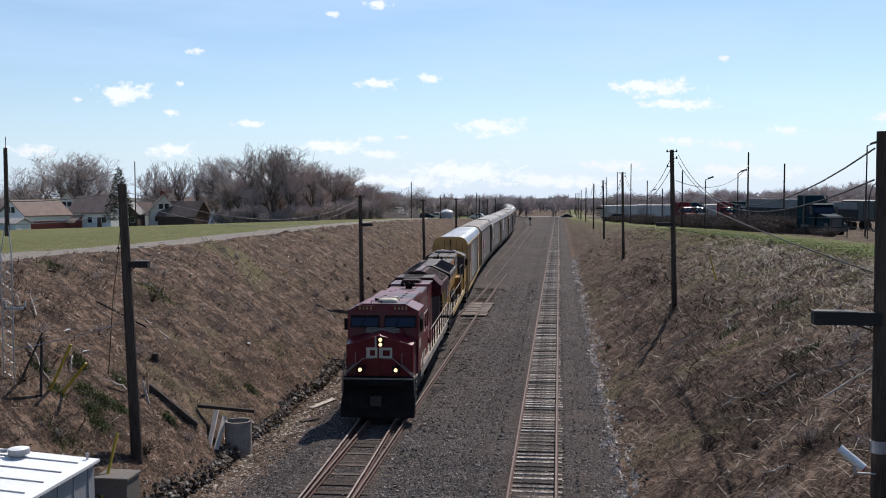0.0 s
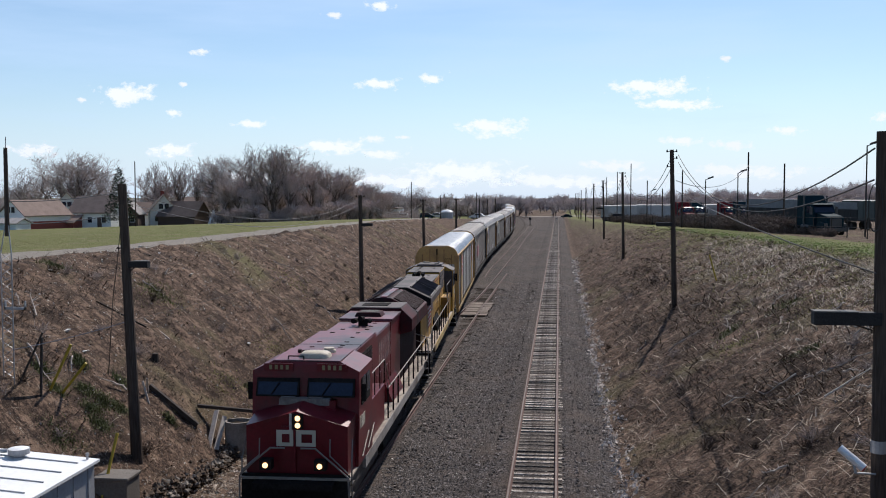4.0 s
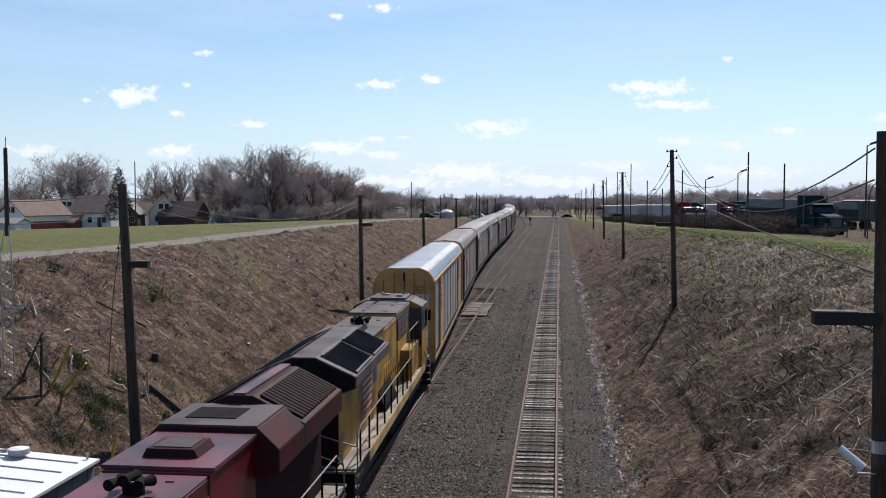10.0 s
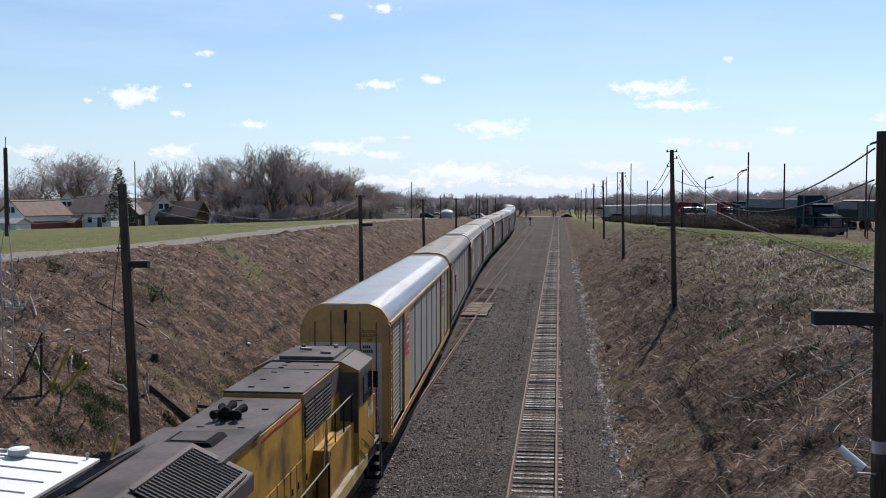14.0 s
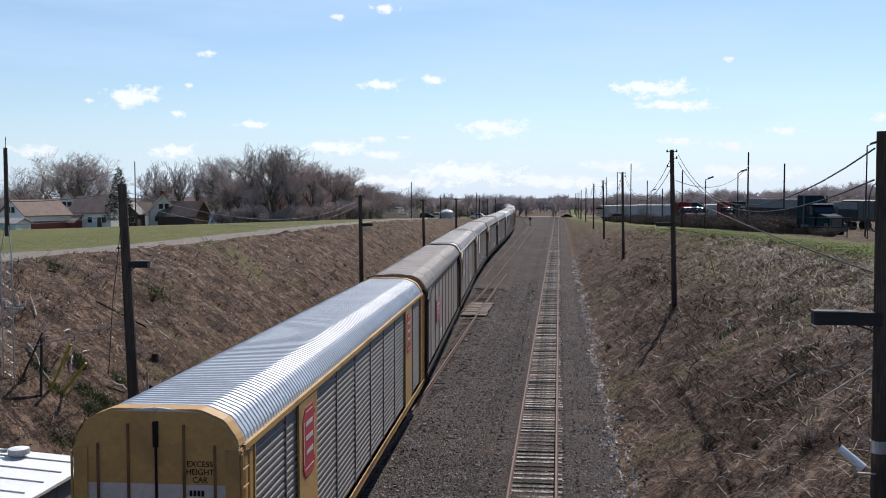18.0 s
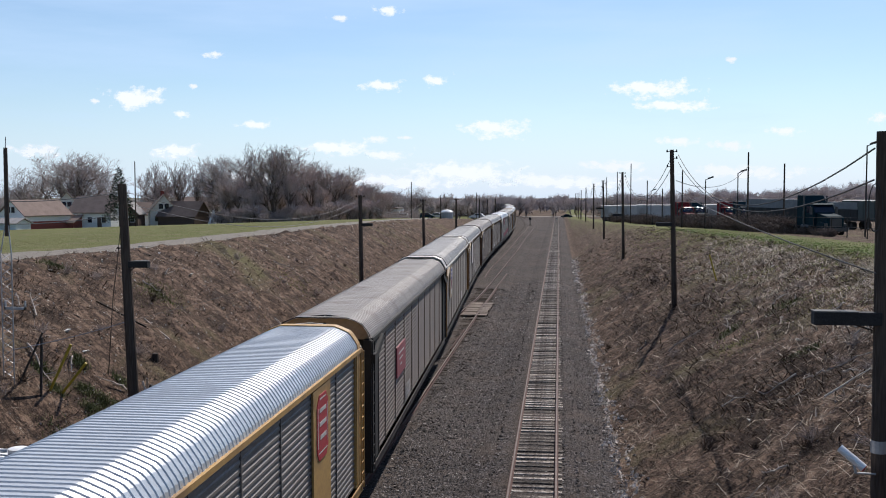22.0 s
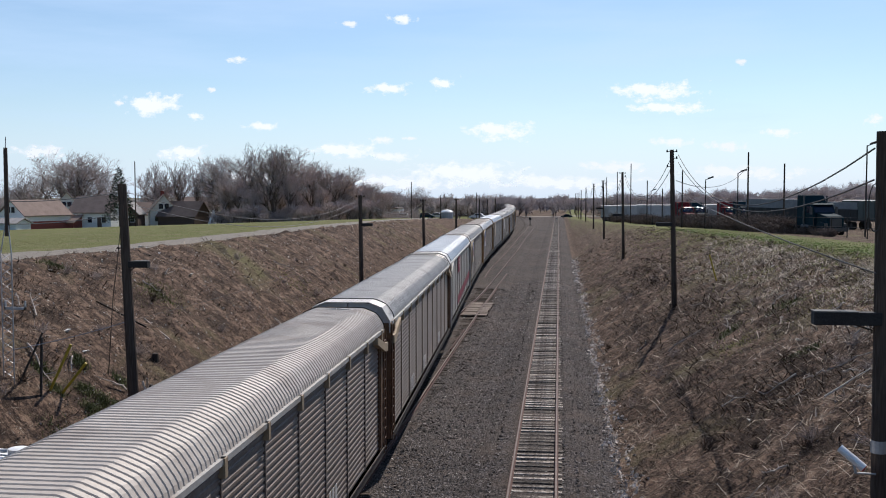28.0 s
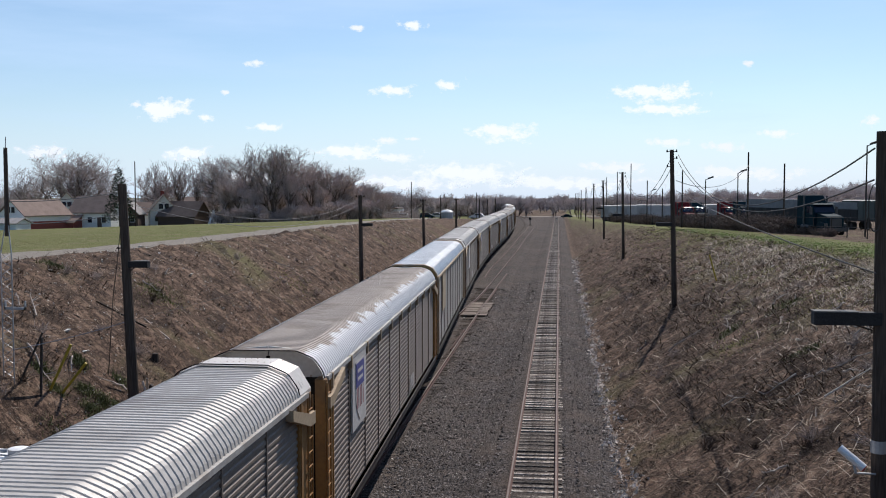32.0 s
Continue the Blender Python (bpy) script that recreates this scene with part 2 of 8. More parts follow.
# ---------------------------------------------------------------- ground
def ground_material():
    m = bpy.data.materials.new("ground")
    m.use_nodes = True
    n, l = m.node_tree.nodes, m.node_tree.links
    b = n["Principled BSDF"]
    b.inputs["Roughness"].default_value, b.inputs["Specular IOR Level"].default_value = 0.97, 0.1
    co = n.new("ShaderNodeTexCoord")

    def nz(scale, detail=5, rough=0.6):
        t = n.new("ShaderNodeTexNoise")
        t.inputs["Scale"].default_value, t.inputs["Detail"].default_value, t.inputs["Roughness"].default_value = scale, detail, rough
        l.new(co.outputs["Object"], t.inputs["Vector"])
        return t.outputs["Fac"]

    def rng(src, a, c):
        t = n.new("ShaderNodeMapRange")
        t.inputs["From Min"].default_value, t.inputs["From Max"].default_value = a, c
        l.new(src, t.inputs["Value"])
        return t.outputs["Result"]

    def two(fac, a, c):
        t = n.new("ShaderNodeMix")
        t.data_type = "RGBA"
        l.new(fac, t.inputs["Factor"])
        for key, v in (("A", a), ("B", c)):
            if isinstance(v, tuple):
                t.inputs[key].default_value = (*v, 1)
            else:
                l.new(v, t.inputs[key])
        return t.outputs["Result"]

    def math2(op, a, c):
        t = n.new("ShaderNodeMath")
        t.operation = op
        for i, v in enumerate((a, c)):
            if isinstance(v, (int, float)):
                t.inputs[i].default_value = v
            else:
                l.new(v, t.inputs[i])
        return t.outputs[0]

    fine, mid, big = nz(9), nz(1.6), nz(0.16)
    lay = n.new("ShaderNodeMapping")
    lay.inputs["Rotation"].default_value, lay.inputs["Scale"].default_value = (0, 0, radians(28)), (0.6, 2.6, 1.0)
    l.new(co.outputs["Object"], lay.inputs["Vector"])
    strand = n.new("ShaderNodeTexNoise")
    strand.inputs["Scale"].default_value, strand.inputs["Detail"].default_value, strand.inputs["Roughness"].default_value = 2.2, 8, 0.7
    l.new(lay.outputs["Vector"], strand.inputs["Vector"])
    brush = two(rng(fine, 0.38, 0.64), (0.03, 0.019, 0.014), (0.21, 0.14, 0.1))
    brush = two(rng(strand.outputs["Fac"], 0.44, 0.64), brush, (0.045, 0.03, 0.022))
    brush = two(rng(mid, 0.52, 0.62), brush, (0.2, 0.135, 0.095))
    brush = two(rng(big, 0.55, 0.7), brush, (0.13, 0.112, 0.057))
    brush = two(math2("MULTIPLY", rng(nz(0.9), 0.52, 0.62), 0.75), brush, (0.032, 0.022, 0.017))
    ballast = two(rng(nz(11), 0.4, 0.66), (0.014, 0.012, 0.011), (0.128, 0.107, 0.098))
    ballast = two(math2("MULTIPLY", rng(nz(0.09, 4), 0.42, 0.68), 0.28), ballast, (0.14, 0.115, 0.1))
    ballast = two(math2("MULTIPLY", rng(nz(0.5), 0.48, 0.75), 0.7), ballast, (0.1, 0.074, 0.06))
    grass = two(rng(nz(6), 0.35, 0.7), (0.095, 0.105, 0.032), (0.165, 0.158, 0.062))
    grass = two(rng(nz(0.35), 0.5, 0.68), grass, (0.165, 0.145, 0.075))
    path = two(rng(nz(5), 0.35, 0.7), (0.185, 0.162, 0.138), (0.3, 0.268, 0.23))
    zone = n.new("ShaderNodeVertexColor")
    zone.layer_name = "zone"
    sep = n.new("ShaderNodeSeparateColor")
    l.new(zone.outputs["Color"], sep.inputs["Color"])
    ragged = math2("MULTIPLY", math2("SUBTRACT", math2("ADD", mid, fine), 1.0), 1.1)

    def mask(key):
        return rng(math2("ADD", sep.outputs[key], ragged), 0.4, 0.6)

    col = two(mask("Red"), brush, ballast)
    col = two(mask("Green"), col, grass)
    col = two(mask("Blue"), col, path)
    l.new(col, b.inputs["Base Color"])
    bn = n.new("ShaderNodeBump")
    bn.inputs["Strength"].default_value, bn.inputs["Distance"].default_value = 0.85, 0.11
    l.new(math2("ADD", nz(14), mid), bn.inputs["Height"])
    l.new(bn.outputs["Normal"], b.inputs["Normal"])
    return m


GROUND_MAT = ground_material()


def steps(dense0, dense1, step, far0, far1, grow=1.25):
    vals = list(np.arange(dense0, dense1, step))
    v, s = dense1, step
    while v < far1:
        vals.append(v)
        s *= grow
        v += s
    vals.append(far1)
    v, s, low = dense0, step, []
    while v > far0:
        s *= grow
        v -= s
        low.append(max(v, far0))
    return sorted(low) + vals


def bank_edges(y):
    zl, zr = left_top(y), right_top(y)
    return left_toe(y) - (9.2 * max(zl, 0.3) / 6.6 + 1.0), right_toe(y) + 12.4 * max(zr, 0.3) / 6.3 + 1.0


def build_ground():
    xs = steps(-36, 26, 0.42, -3500, 3500, 1.22)
    ys = steps(4, 130, 0.55, -300, 4500, 1.06)
    verts, cols, faces = [], [], []
    for y in ys:
        le, re = bank_edges(y)
        lt, rt = left_toe(y), right_toe(y)
        for x in xs:
            verts.append((x, y, ground_z(x, y)))
            red = 1.0 if lt + 2.1 < x < rt - 0.25 and y < 415 else 0.0
            if x < le - 3.6:
                green = 1.0
            elif x > re + 0.3:
                green = 1.0 if x < re + 7 else 0.3
            elif x > re - 3.0 - y * 0.035 and x > rt + 1:
                green = 0.42 * (x - (re - 3.0 - y * 0.035)) / (3.0 + y * 0.035) + 0.1
            else:
                green = 0.0
            blue = 1.0 if le - 3.6 <= x < le - 0.2 else 0.0
            if 418 < y < 436 and -40 < x < 60:
                blue, red = 1.0, 0.0
            cols.append((red, green, blue, 1.0))
    nx = len(xs)
    for j in range(len(ys) - 1):
        for i in range(nx - 1):
            a = j * nx + i
            faces.append((a, a + 1, a + nx + 1, a + nx))
    me = bpy.data.meshes.new("ground")
    me.from_pydata(verts, [], faces)
    layer = me.color_attributes.new("zone", "FLOAT_COLOR", "POINT")
    layer.data.foreach_set("color", np.array(cols, dtype=np.float32).ravel())
    me.polygons.foreach_set("use_smooth", np.ones(len(faces), dtype=bool))
    me.materials.append(GROUND_MAT)
    return tagged(new("ground", me), "railway cutting with brown brush banks, gravel path and green field", "ground", kind="structure")


build_ground()


# ---------------------------------------------------------------- tracks
RAIL = [(-0.075, -0.17), (0.075, -0.17), (0.075, -0.15), (0.014, -0.13), (0.014, -0.05), (0.042, -0.038), (0.042, -0.004), (-0.042, -0.004),
        (-0.042, -0.038), (-0.014, -0.05), (-0.014, -0.13), (-0.075, -0.15)]


def rail(name, track, path_x, offset, y0, y1, step, head):
    """A rail along a path: rusty web and foot, and a worn strip on its head."""
    s, t = Shape(), Shape()
    ys = list(np.arange(y0, y1, step)) + [y1]
    k = len(RAIL)
    vs = [(path_x(y) + offset + a, y, b) for y in ys for a, b in RAIL]
    fs = [(j * k + i, j * k + (i + 1) % k, (j + 1) * k + (i + 1) % k, (j + 1) * k + i) for j in range(len(ys) - 1) for i in range(k)]
    s.add(vs, fs)
    vs = [(path_x(y) + offset + a, y, b) for y in ys for a, b in ((-0.03, -0.004), (0.03, -0.004), (0.022, 0.0), (-0.022, 0.0))]
    fs = [(j * 4 + i, j * 4 + (i + 1) % 4, (j + 1) * 4 + (i + 1) % 4, (j + 1) * 4 + i) for j in range(len(ys) - 1) for i in range(4)]
    t.add(vs, fs)
    r = part(name, s, MAT["rail_rust"], track)
    part("rail_head", t, head, r)
    return r


def tie_mesh(name, length, width, material):
    s = Shape().box(-length / 2, length / 2, -width / 2, width / 2, -0.36, -0.17)
    return s.mesh(name, material, 0.012)


def bed(name, path_x, y0, y1, half, parent, high=-0.215, low=-0.5, fill=0.0, lean=0.0):
    """The raised stone bed under a track."""
    ys = steps(y0, min(y1, 120), 1.0, y0, y1, 1.05)
    edge = 0.86 if fill > 0.05 else 0.98
    prof = [(-half - 0.9, low), (-half, high - 0.02), (-half + 0.45, high + fill), (-edge, high + fill), (-edge + 0.1, high), (0.84, high), (1.0 + lean, high + fill), (half - 0.4, high + fill), (half, high - 0.02), (half + 0.9, low)]
    vs, fs, k = [], [], len(prof)
    for y in ys:
        for a, b in prof:
            j = 0.03 * noise.noise((a * 2, y * 0.8, 3)) + 0.02 * noise.noise((a * 6, y * 3, 7))
            vs.append((path_x(y) + a, y, b + j))
    for j in range(len(ys) - 1):
        fs += [(j * k + i, j * k + i + 1, (j + 1) * k + i + 1, (j + 1) * k + i) for i in range(k - 1)]
    ob = part(name, Shape().add(vs, fs), GROUND_MAT, parent)
    layer = ob.data.color_attributes.new("zone", "FLOAT_COLOR", "POINT")
    layer.data.foreach_set("color", np.array([(1.0, 0.0, 0.0, 1.0)] * len(vs), dtype=np.float32).ravel())
    return ob


def track(name, path_x, y0, y1, head, ties, label):
    t = thing(name, pose(0, 0, 0), label, "railway track", kind="structure")
    if y0 > 0:
        bed("stone_bed", path_x, 26, 100, 1.75, t, -0.228, -0.5, 0.03, 0.3)
        bed("stone_bed", path_x, 100, y1, 1.75, t, -0.13, -0.5)
    else:
        grey = ties == "grey"
        bed("stone_bed", path_x, y0, y1, 1.75, t, -0.215, -0.5, 0.075 if grey else 0.03, 0.12 if grey else 0.3)
    if path_x is siding_x:
        # through the turnout the left rail leads on as the far track's right rail, and the old right rail ends in the gravel
        rail("rail", t, through_rail, 0.0, y0, y1, 3.0, head)
        rail("rail", t, lambda y: LEFT_TRACK + 0.755 + max(0.0, y - 80) * 0.007, 0.0, y0, 118, 3.0, head)
        rail("rail", t, path_x, -0.755, 112, y1, 3.0, head)
        return t
    for side in (-0.755, 0.755):
        rail("rail", t, path_x, side, y0, y1, 3.0, head)
    return t


through_rail = Curve1([(0, -7.815), (70, -7.815), (78, -7.72), (91, -7.25), (105, -7.06), (125, -6.95), (145, -6.85), (163, -6.75), (210, -6.85), (280, -6.87), (330, -8.5), (400, -13.7), (520, -40.2), (620, -75.2)])


bright, dull = MAT["rail_head"], mat("rail_dull", (0.14, 0.095, 0.078), 0.7, 0.05, other=(0.09, 0.06, 0.048), scale=0.6, fine=20, stretch=(1, 0.1, 1), bump=0)
main_track = track("track_main", train_x, -60, 700, bright, "dark", "main railway track curving away through a turnout")
side_track = track("track_siding", siding_x, 27, 600, dull, "dark", "straight siding leading off the main track's turnout")
right_track = track("track_right", lambda y: RIGHT_TRACK, -60, 410, dull, "grey", "straight rusty single track on weathered grey ties")


def lay_ties(owner, path_x, y0, y1, material, seed, gap=0.52, single_to=170, length=2.6):
    rnd = random.Random(seed)
    kinds = [tie_mesh("tie", length * k, w, material) for k, w in ((1, 0.23), (1.02, 0.21), (0.97, 0.24))]
    rest, y = Shape(), y0
    while y < y1:
        x = path_x(y) + rnd.uniform(-0.05, 0.05)
        turn = math.degrees(math.atan((path_x(y + 1) - path_x(y - 1)) / 2)) * -1 + rnd.uniform(-0.8, 0.8)
        dz = rnd.uniform(-0.042, 0.012)
        if 22 < y < single_to:
            part("tie", rnd.choice(kinds), None, owner, at=pose(x, y, dz, 0, 0, turn))
        else:
            rest.box(x - length / 2, x + length / 2, y - 0.11, y + 0.11, -0.36, -0.172 + dz)
        y += gap + rnd.uniform(-0.03, 0.03)
    ob = part("far_ties", rest, material, owner)
    ob["kind"] = "stuff"


lay_ties(right_track, lambda y: RIGHT_TRACK + 0.16, -58, 405, MAT["tie"], 11, length=2.36)
lay_ties(main_track, train_x, -58, 33, MAT["tie_dark"], 12, single_to=110)
lay_ties(main_track, train_x, 100, 320, MAT["tie_dark"], 13, single_to=110)

# ---------------------------------------------------------------- train path
PITCH_CAR = 28.6
CAR_FRONT = [(0, 85.1), (2, 77.8), (3.5, 72.2), (5.5, 64.8), (7, 59.4), (9, 52.6), (10, 49.2), (11, 45.4), (12, 41.4), (13, 37.2), (14, 33.0),
             (14.5, 30.9), (16.5, 22.3), (17, 20.3), (18, 16.4), (19, 12.3), (20, 8.5), (21, 4.6), (22, 0.7), (22.6, -1.7), (22.78, -2.5),
             (23, -5.9), (23.5, -15.6), (24, -25.2), (24.5, -35.1), (25, -45.3), (25.5, -55.6), (27.5, -98.6), (28, -109.6), (28.5, -121.0),
             (29, -132.8), (29.5, -144.8), (30, -156.6), (31, -180.6), (32, -205.8)]
ARC = [0.0]
for _y in range(-320, 1100):
    ARC.append(ARC[-1] + math.hypot(1.0, train_x(_y + 1) - train_x(_y)))
ARC0 = ARC[320]


def on_track(s):
    """The point of the train's track s metres along it from under the camera."""
    s += ARC0
    lo, hi = 0, len(ARC) - 1
    while hi - lo > 1:
        mid = (lo + hi) // 2
        if ARC[mid] <= s:
            lo = mid
        else:
            hi = mid
    y = -320 + lo + (s - ARC[lo]) / (ARC[hi] - ARC[lo])
    return Vector((train_x(y), y, 0))


def vehicle_pose(s, length, base):
    """The pose of a vehicle whose near end is s metres along the track, carried on two bogies base apart; its own +Y points up the track."""
    mid = s + length / 2
    a, b = on_track(mid - base / 2), on_track(mid + base / 2)
    d, c = b - a, (a + b) / 2
    return pose(c.x + (0.1 if length > 25 else 0.0), c.y, 0, 0, 0, math.degrees(math.atan2(-d.x, d.y)))
# ---------------------------------------------------------------- train materials
RED = mat("maroon_paint", (0.14, 0.005, 0.012), 0.4, other=(0.09, 0.004, 0.009), scale=0.7, fine=9, bump=0.03, spec=0.2, dirt=(0.05, 0.016, 0.017), dirt_scale=0.8, dirt_amount=0.4)
_gloss = RED.node_tree.nodes["Principled BSDF"]
_gloss.inputs["Coat Weight"].default_value, _gloss.inputs["Coat Roughness"].default_value = 0.25, 0.3
RED_ROOF = mat("sooty_maroon_roof", (0.17, 0.042, 0.056), 0.45, spec=0.4, other=(0.105, 0.055, 0.063), scale=0.6, fine=7, bump=0.05, dirt=(0.035, 0.027, 0.03), dirt_scale=0.6, dirt_amount=0.5)
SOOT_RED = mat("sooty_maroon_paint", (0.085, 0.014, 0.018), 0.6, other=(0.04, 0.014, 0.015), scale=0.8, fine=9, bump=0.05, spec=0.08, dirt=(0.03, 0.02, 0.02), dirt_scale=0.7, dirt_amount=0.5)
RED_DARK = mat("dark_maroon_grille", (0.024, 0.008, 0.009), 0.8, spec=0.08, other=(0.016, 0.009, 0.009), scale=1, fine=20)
YELLOW = mat("armour_yellow_paint", (0.46, 0.25, 0.03), 0.5, other=(0.34, 0.18, 0.026), scale=0.7, fine=8, bump=0.04, spec=0.35, dirt=(0.1, 0.055, 0.02), dirt_scale=0.9, dirt_amount=0.46)
GREY_ROOF = mat("grey_roof_paint", (0.108, 0.086, 0.082), 0.65, spec=0.2, other=(0.072, 0.056, 0.053), scale=0.6, fine=8, bump=0.05, dirt=(0.036, 0.031, 0.028), dirt_scale=0.7, dirt_amount=0.45)
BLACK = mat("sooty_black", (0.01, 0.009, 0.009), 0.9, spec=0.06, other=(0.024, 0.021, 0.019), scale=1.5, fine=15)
GRILLE = mat("grille_mesh", (0.05, 0.043, 0.039), 0.8, 0.0, other=(0.08, 0.068, 0.062), scale=2, fine=45, bump=0.3)
LETTER = mat("worn_pale_letters", (0.42, 0.34, 0.31), 0.7, other=(0.2, 0.07, 0.075), scale=3, fine=16, mix=0.35, bump=0)
BOARD_MARK = mat("dull_yellow_digits", (0.3, 0.25, 0.13), 0.7, bump=0)
CREAM = mat("cream_letters", (0.5, 0.45, 0.36), 0.6, other=(0.5, 0.44, 0.33), scale=3, fine=20, bump=0)
BEIGE = mat("beige_fibreglass", (0.52, 0.45, 0.35), 0.6, other=(0.36, 0.31, 0.24), scale=2, fine=14, bump=0.03)
HANDRAIL = mat("worn_handrail", (0.22, 0.195, 0.175), 0.6, 0.2, other=(0.18, 0.15, 0.13), scale=2, fine=20)
SILL_GREY = mat("dusty_sill", (0.32, 0.29, 0.26), 0.8, other=(0.2, 0.17, 0.15), scale=1, fine=12, dirt=(0.12, 0.09, 0.07), dirt_scale=0.8)
SILL_YELLOW = mat("dusty_yellow_sill", (0.5, 0.34, 0.12), 0.8, other=(0.34, 0.24, 0.1), scale=1, fine=12, dirt=(0.16, 0.11, 0.07), dirt_scale=0.8)
WALKWAY = mat("pale_walkway", (0.34, 0.29, 0.235), 0.85, other=(0.22, 0.185, 0.15), scale=1, fine=18, dirt=(0.18, 0.14, 0.12), dirt_scale=1.0)
WINDOW = glass("cab_glass", (0.008, 0.012, 0.025))
FLAG_RED, FLAG_WHITE, FLAG_BLUE = mat("decal_red", (0.3, 0.03, 0.04), 0.6), mat("decal_white", (0.5, 0.45, 0.4), 0.6), mat("decal_blue", (0.03, 0.04, 0.13), 0.6)
LAMP = glow("headlight_glow", (1.0, 0.56, 0.22), 3.4)
CHECK = mat("pale_trim", (0.55, 0.48, 0.42), 0.6)

LENGTH_LOCO = 21.7


def bogie(parent, y, axles, gap, wheel, name="bogie"):
    b = part(name, Shape().box(-1.2, 1.2, y - gap * (axles - 1) / 2 - 0.75, y + gap * (axles - 1) / 2 + 0.75, 0.62, 0.95)
             .box(-0.5, 0.5, y - 0.6, y + 0.6, 0.5, 1.1), MAT["steel_dark"], parent)
    for side in (-1, 1):
        part("side_frame", Shape().prism([(y - gap * (axles - 1) / 2 - 0.8, 0.62), (y + gap * (axles - 1) / 2 + 0.8, 0.62), (y + gap * (axles - 1) / 2 + 0.5, 0.98),
                                          (y + 0.4, 1.06), (y - 0.4, 1.06), (y - gap * (axles - 1) / 2 - 0.5, 0.98)], side * 1.12, side * 1.27, "x"), MAT["steel_dark"], b)
    for k in range(axles):
        yy = y + (k - (axles - 1) / 2) * gap
        s = Shape()
        for side in (-0.755, 0.755):
            s.tube((side - 0.07, yy, wheel), (side + 0.07, yy, wheel), wheel, wheel, 20)
        s.tube((-1.15, yy, wheel), (1.15, yy, wheel), 0.12, 0.12, 8)
        part("wheelset", s, MAT["rail_rust"], b)
    return b


def locomotive(label, paint, roof, sill, pitched, end_paint):
    """A six-axle diesel: own -Y is the nose. u runs from the nose back."""
    L = thing("locomotive", pose(0, 0, 0), label, "locomotive", "locomotives of the train")
    Y = lambda u: u - LENGTH_LOCO / 2
    # underframe
    part("frame", Shape().box(-1.45, 1.45, Y(0.7), Y(21.2), 1.18, 1.62), MAT["steel_dark"], L)
    part("walkway", Shape().box(-1.53, 1.53, Y(0.55), Y(21.3), 1.62, 1.68), WALKWAY, L)
    for side in (-1, 1):
        x0, x1 = sorted((side * 1.452, side * 1.56))
        part("side_sill", Shape().box(x0, x1, Y(3.0), Y(18.9), 1.32, 1.66), sill, L)
        part("air_reservoir", Shape().tube((side * 1.25, Y(13.4), 1.0), (side * 1.25, Y(16.0), 1.0), 0.2, 0.2, 12), BLACK, L, smooth=False)
    part("fuel_tank", Shape().prism([(-1.35, 1.2), (-1.4, 0.7), (-1.0, 0.32), (1.0, 0.32), (1.4, 0.7), (1.35, 1.2)], Y(7.6), Y(13.2)), BLACK, L)
    bogie(L, Y(4.6), 3, 1.85, 0.53)
    bogie(L, Y(17.2), 3, 1.85, 0.53)
    part("snow_plough", Shape().prism([(Y(0.62), 0.18), (Y(0.05), 0.12), (Y(0.3), 0.7), (Y(0.62), 1.1)], -1.55, 1.55, "x"), BLACK, L)
    part("pilot_plate", Shape().box(-1.5, 1.5, Y(0.62), Y(0.72), 0.9, 1.75), BLACK, L)
    part("anticlimber", Shape().box(-1.1, 1.1, Y(0.22), Y(0.62), 1.42, 1.6), BLACK, L)
    part("coupler", Shape().box(-0.16, 0.16, Y(-0.25), Y(0.6), 0.75, 1.0).box(-0.22, 0.22, Y(-0.4), Y(-0.12), 0.7, 1.05), MAT["steel_dark"], L)
    part("coupler", Shape().box(-0.16, 0.16, Y(21.2), Y(22.0), 0.75, 1.0), MAT["steel_dark"], L)
    part("rear_plate", Shape().box(-1.5, 1.5, Y(21.1), Y(21.25), 0.6, 1.7), BLACK, L)
    for u in (0.75, 20.7):
        for side in (-1, 1):
            s = Shape()
            for k in range(4):
                x0, x1 = sorted((side * 1.2, side * 1.56))
                s.box(x0, x1, Y(u), Y(u + 0.42), 0.45 + k * 0.33, 0.49 + k * 0.33)
            s.box(*sorted((side * 1.17, side * 1.2)), Y(u), Y(u + 0.42), 0.4, 1.6)
            part("stairway", s, MAT["steel_dark"], L)
    # nose: a blunt box whose lid falls from a middle ridge
    n0, n1 = Y(0.85), Y(2.0)
    nose = Shape().add([(-1.42, n0, 1.68), (1.42, n0, 1.68), (1.46, n1, 1.68), (-1.46, n1, 1.68),
                        (-1.42, n0, 3.04), (0, n0 - 0.06, 3.46), (1.42, n0, 3.04), (1.46, n1, 3.2), (0, n1, 3.64), (-1.46, n1, 3.2)],
                       [(0, 1, 6, 5, 4), (1, 2, 7, 6), (2, 3, 9, 8, 7), (3, 0, 4, 9), (4, 5, 9), (5, 8, 9), (5, 6, 7), (5, 7, 8), (0, 3, 2, 1)])
    nose_ob = part("nose", nose, paint, L)
    part("nose_door", Shape().box(-0.42, -0.02, n0 - 0.09, n0 - 0.045, 1.75, 3.05), end_paint, nose_ob)
    part("trim_strip", Shape().box(-0.19, -0.12, n0 - 0.1, n0 - 0.07, 2.95, 3.4), CHECK, nose_ob)
    hl = part("headlight", Shape().box(-0.1, 0.2, n0 - 0.11, n0 - 0.05, 2.98, 3.4), BLACK, nose_ob)
    for z in (3.08, 3.28):
        part("lens", Shape().tube((0.05, n0 - 0.13, z), (0.05, n0 - 0.105, z), 0.075, 0.075, 12), LAMP, hl)
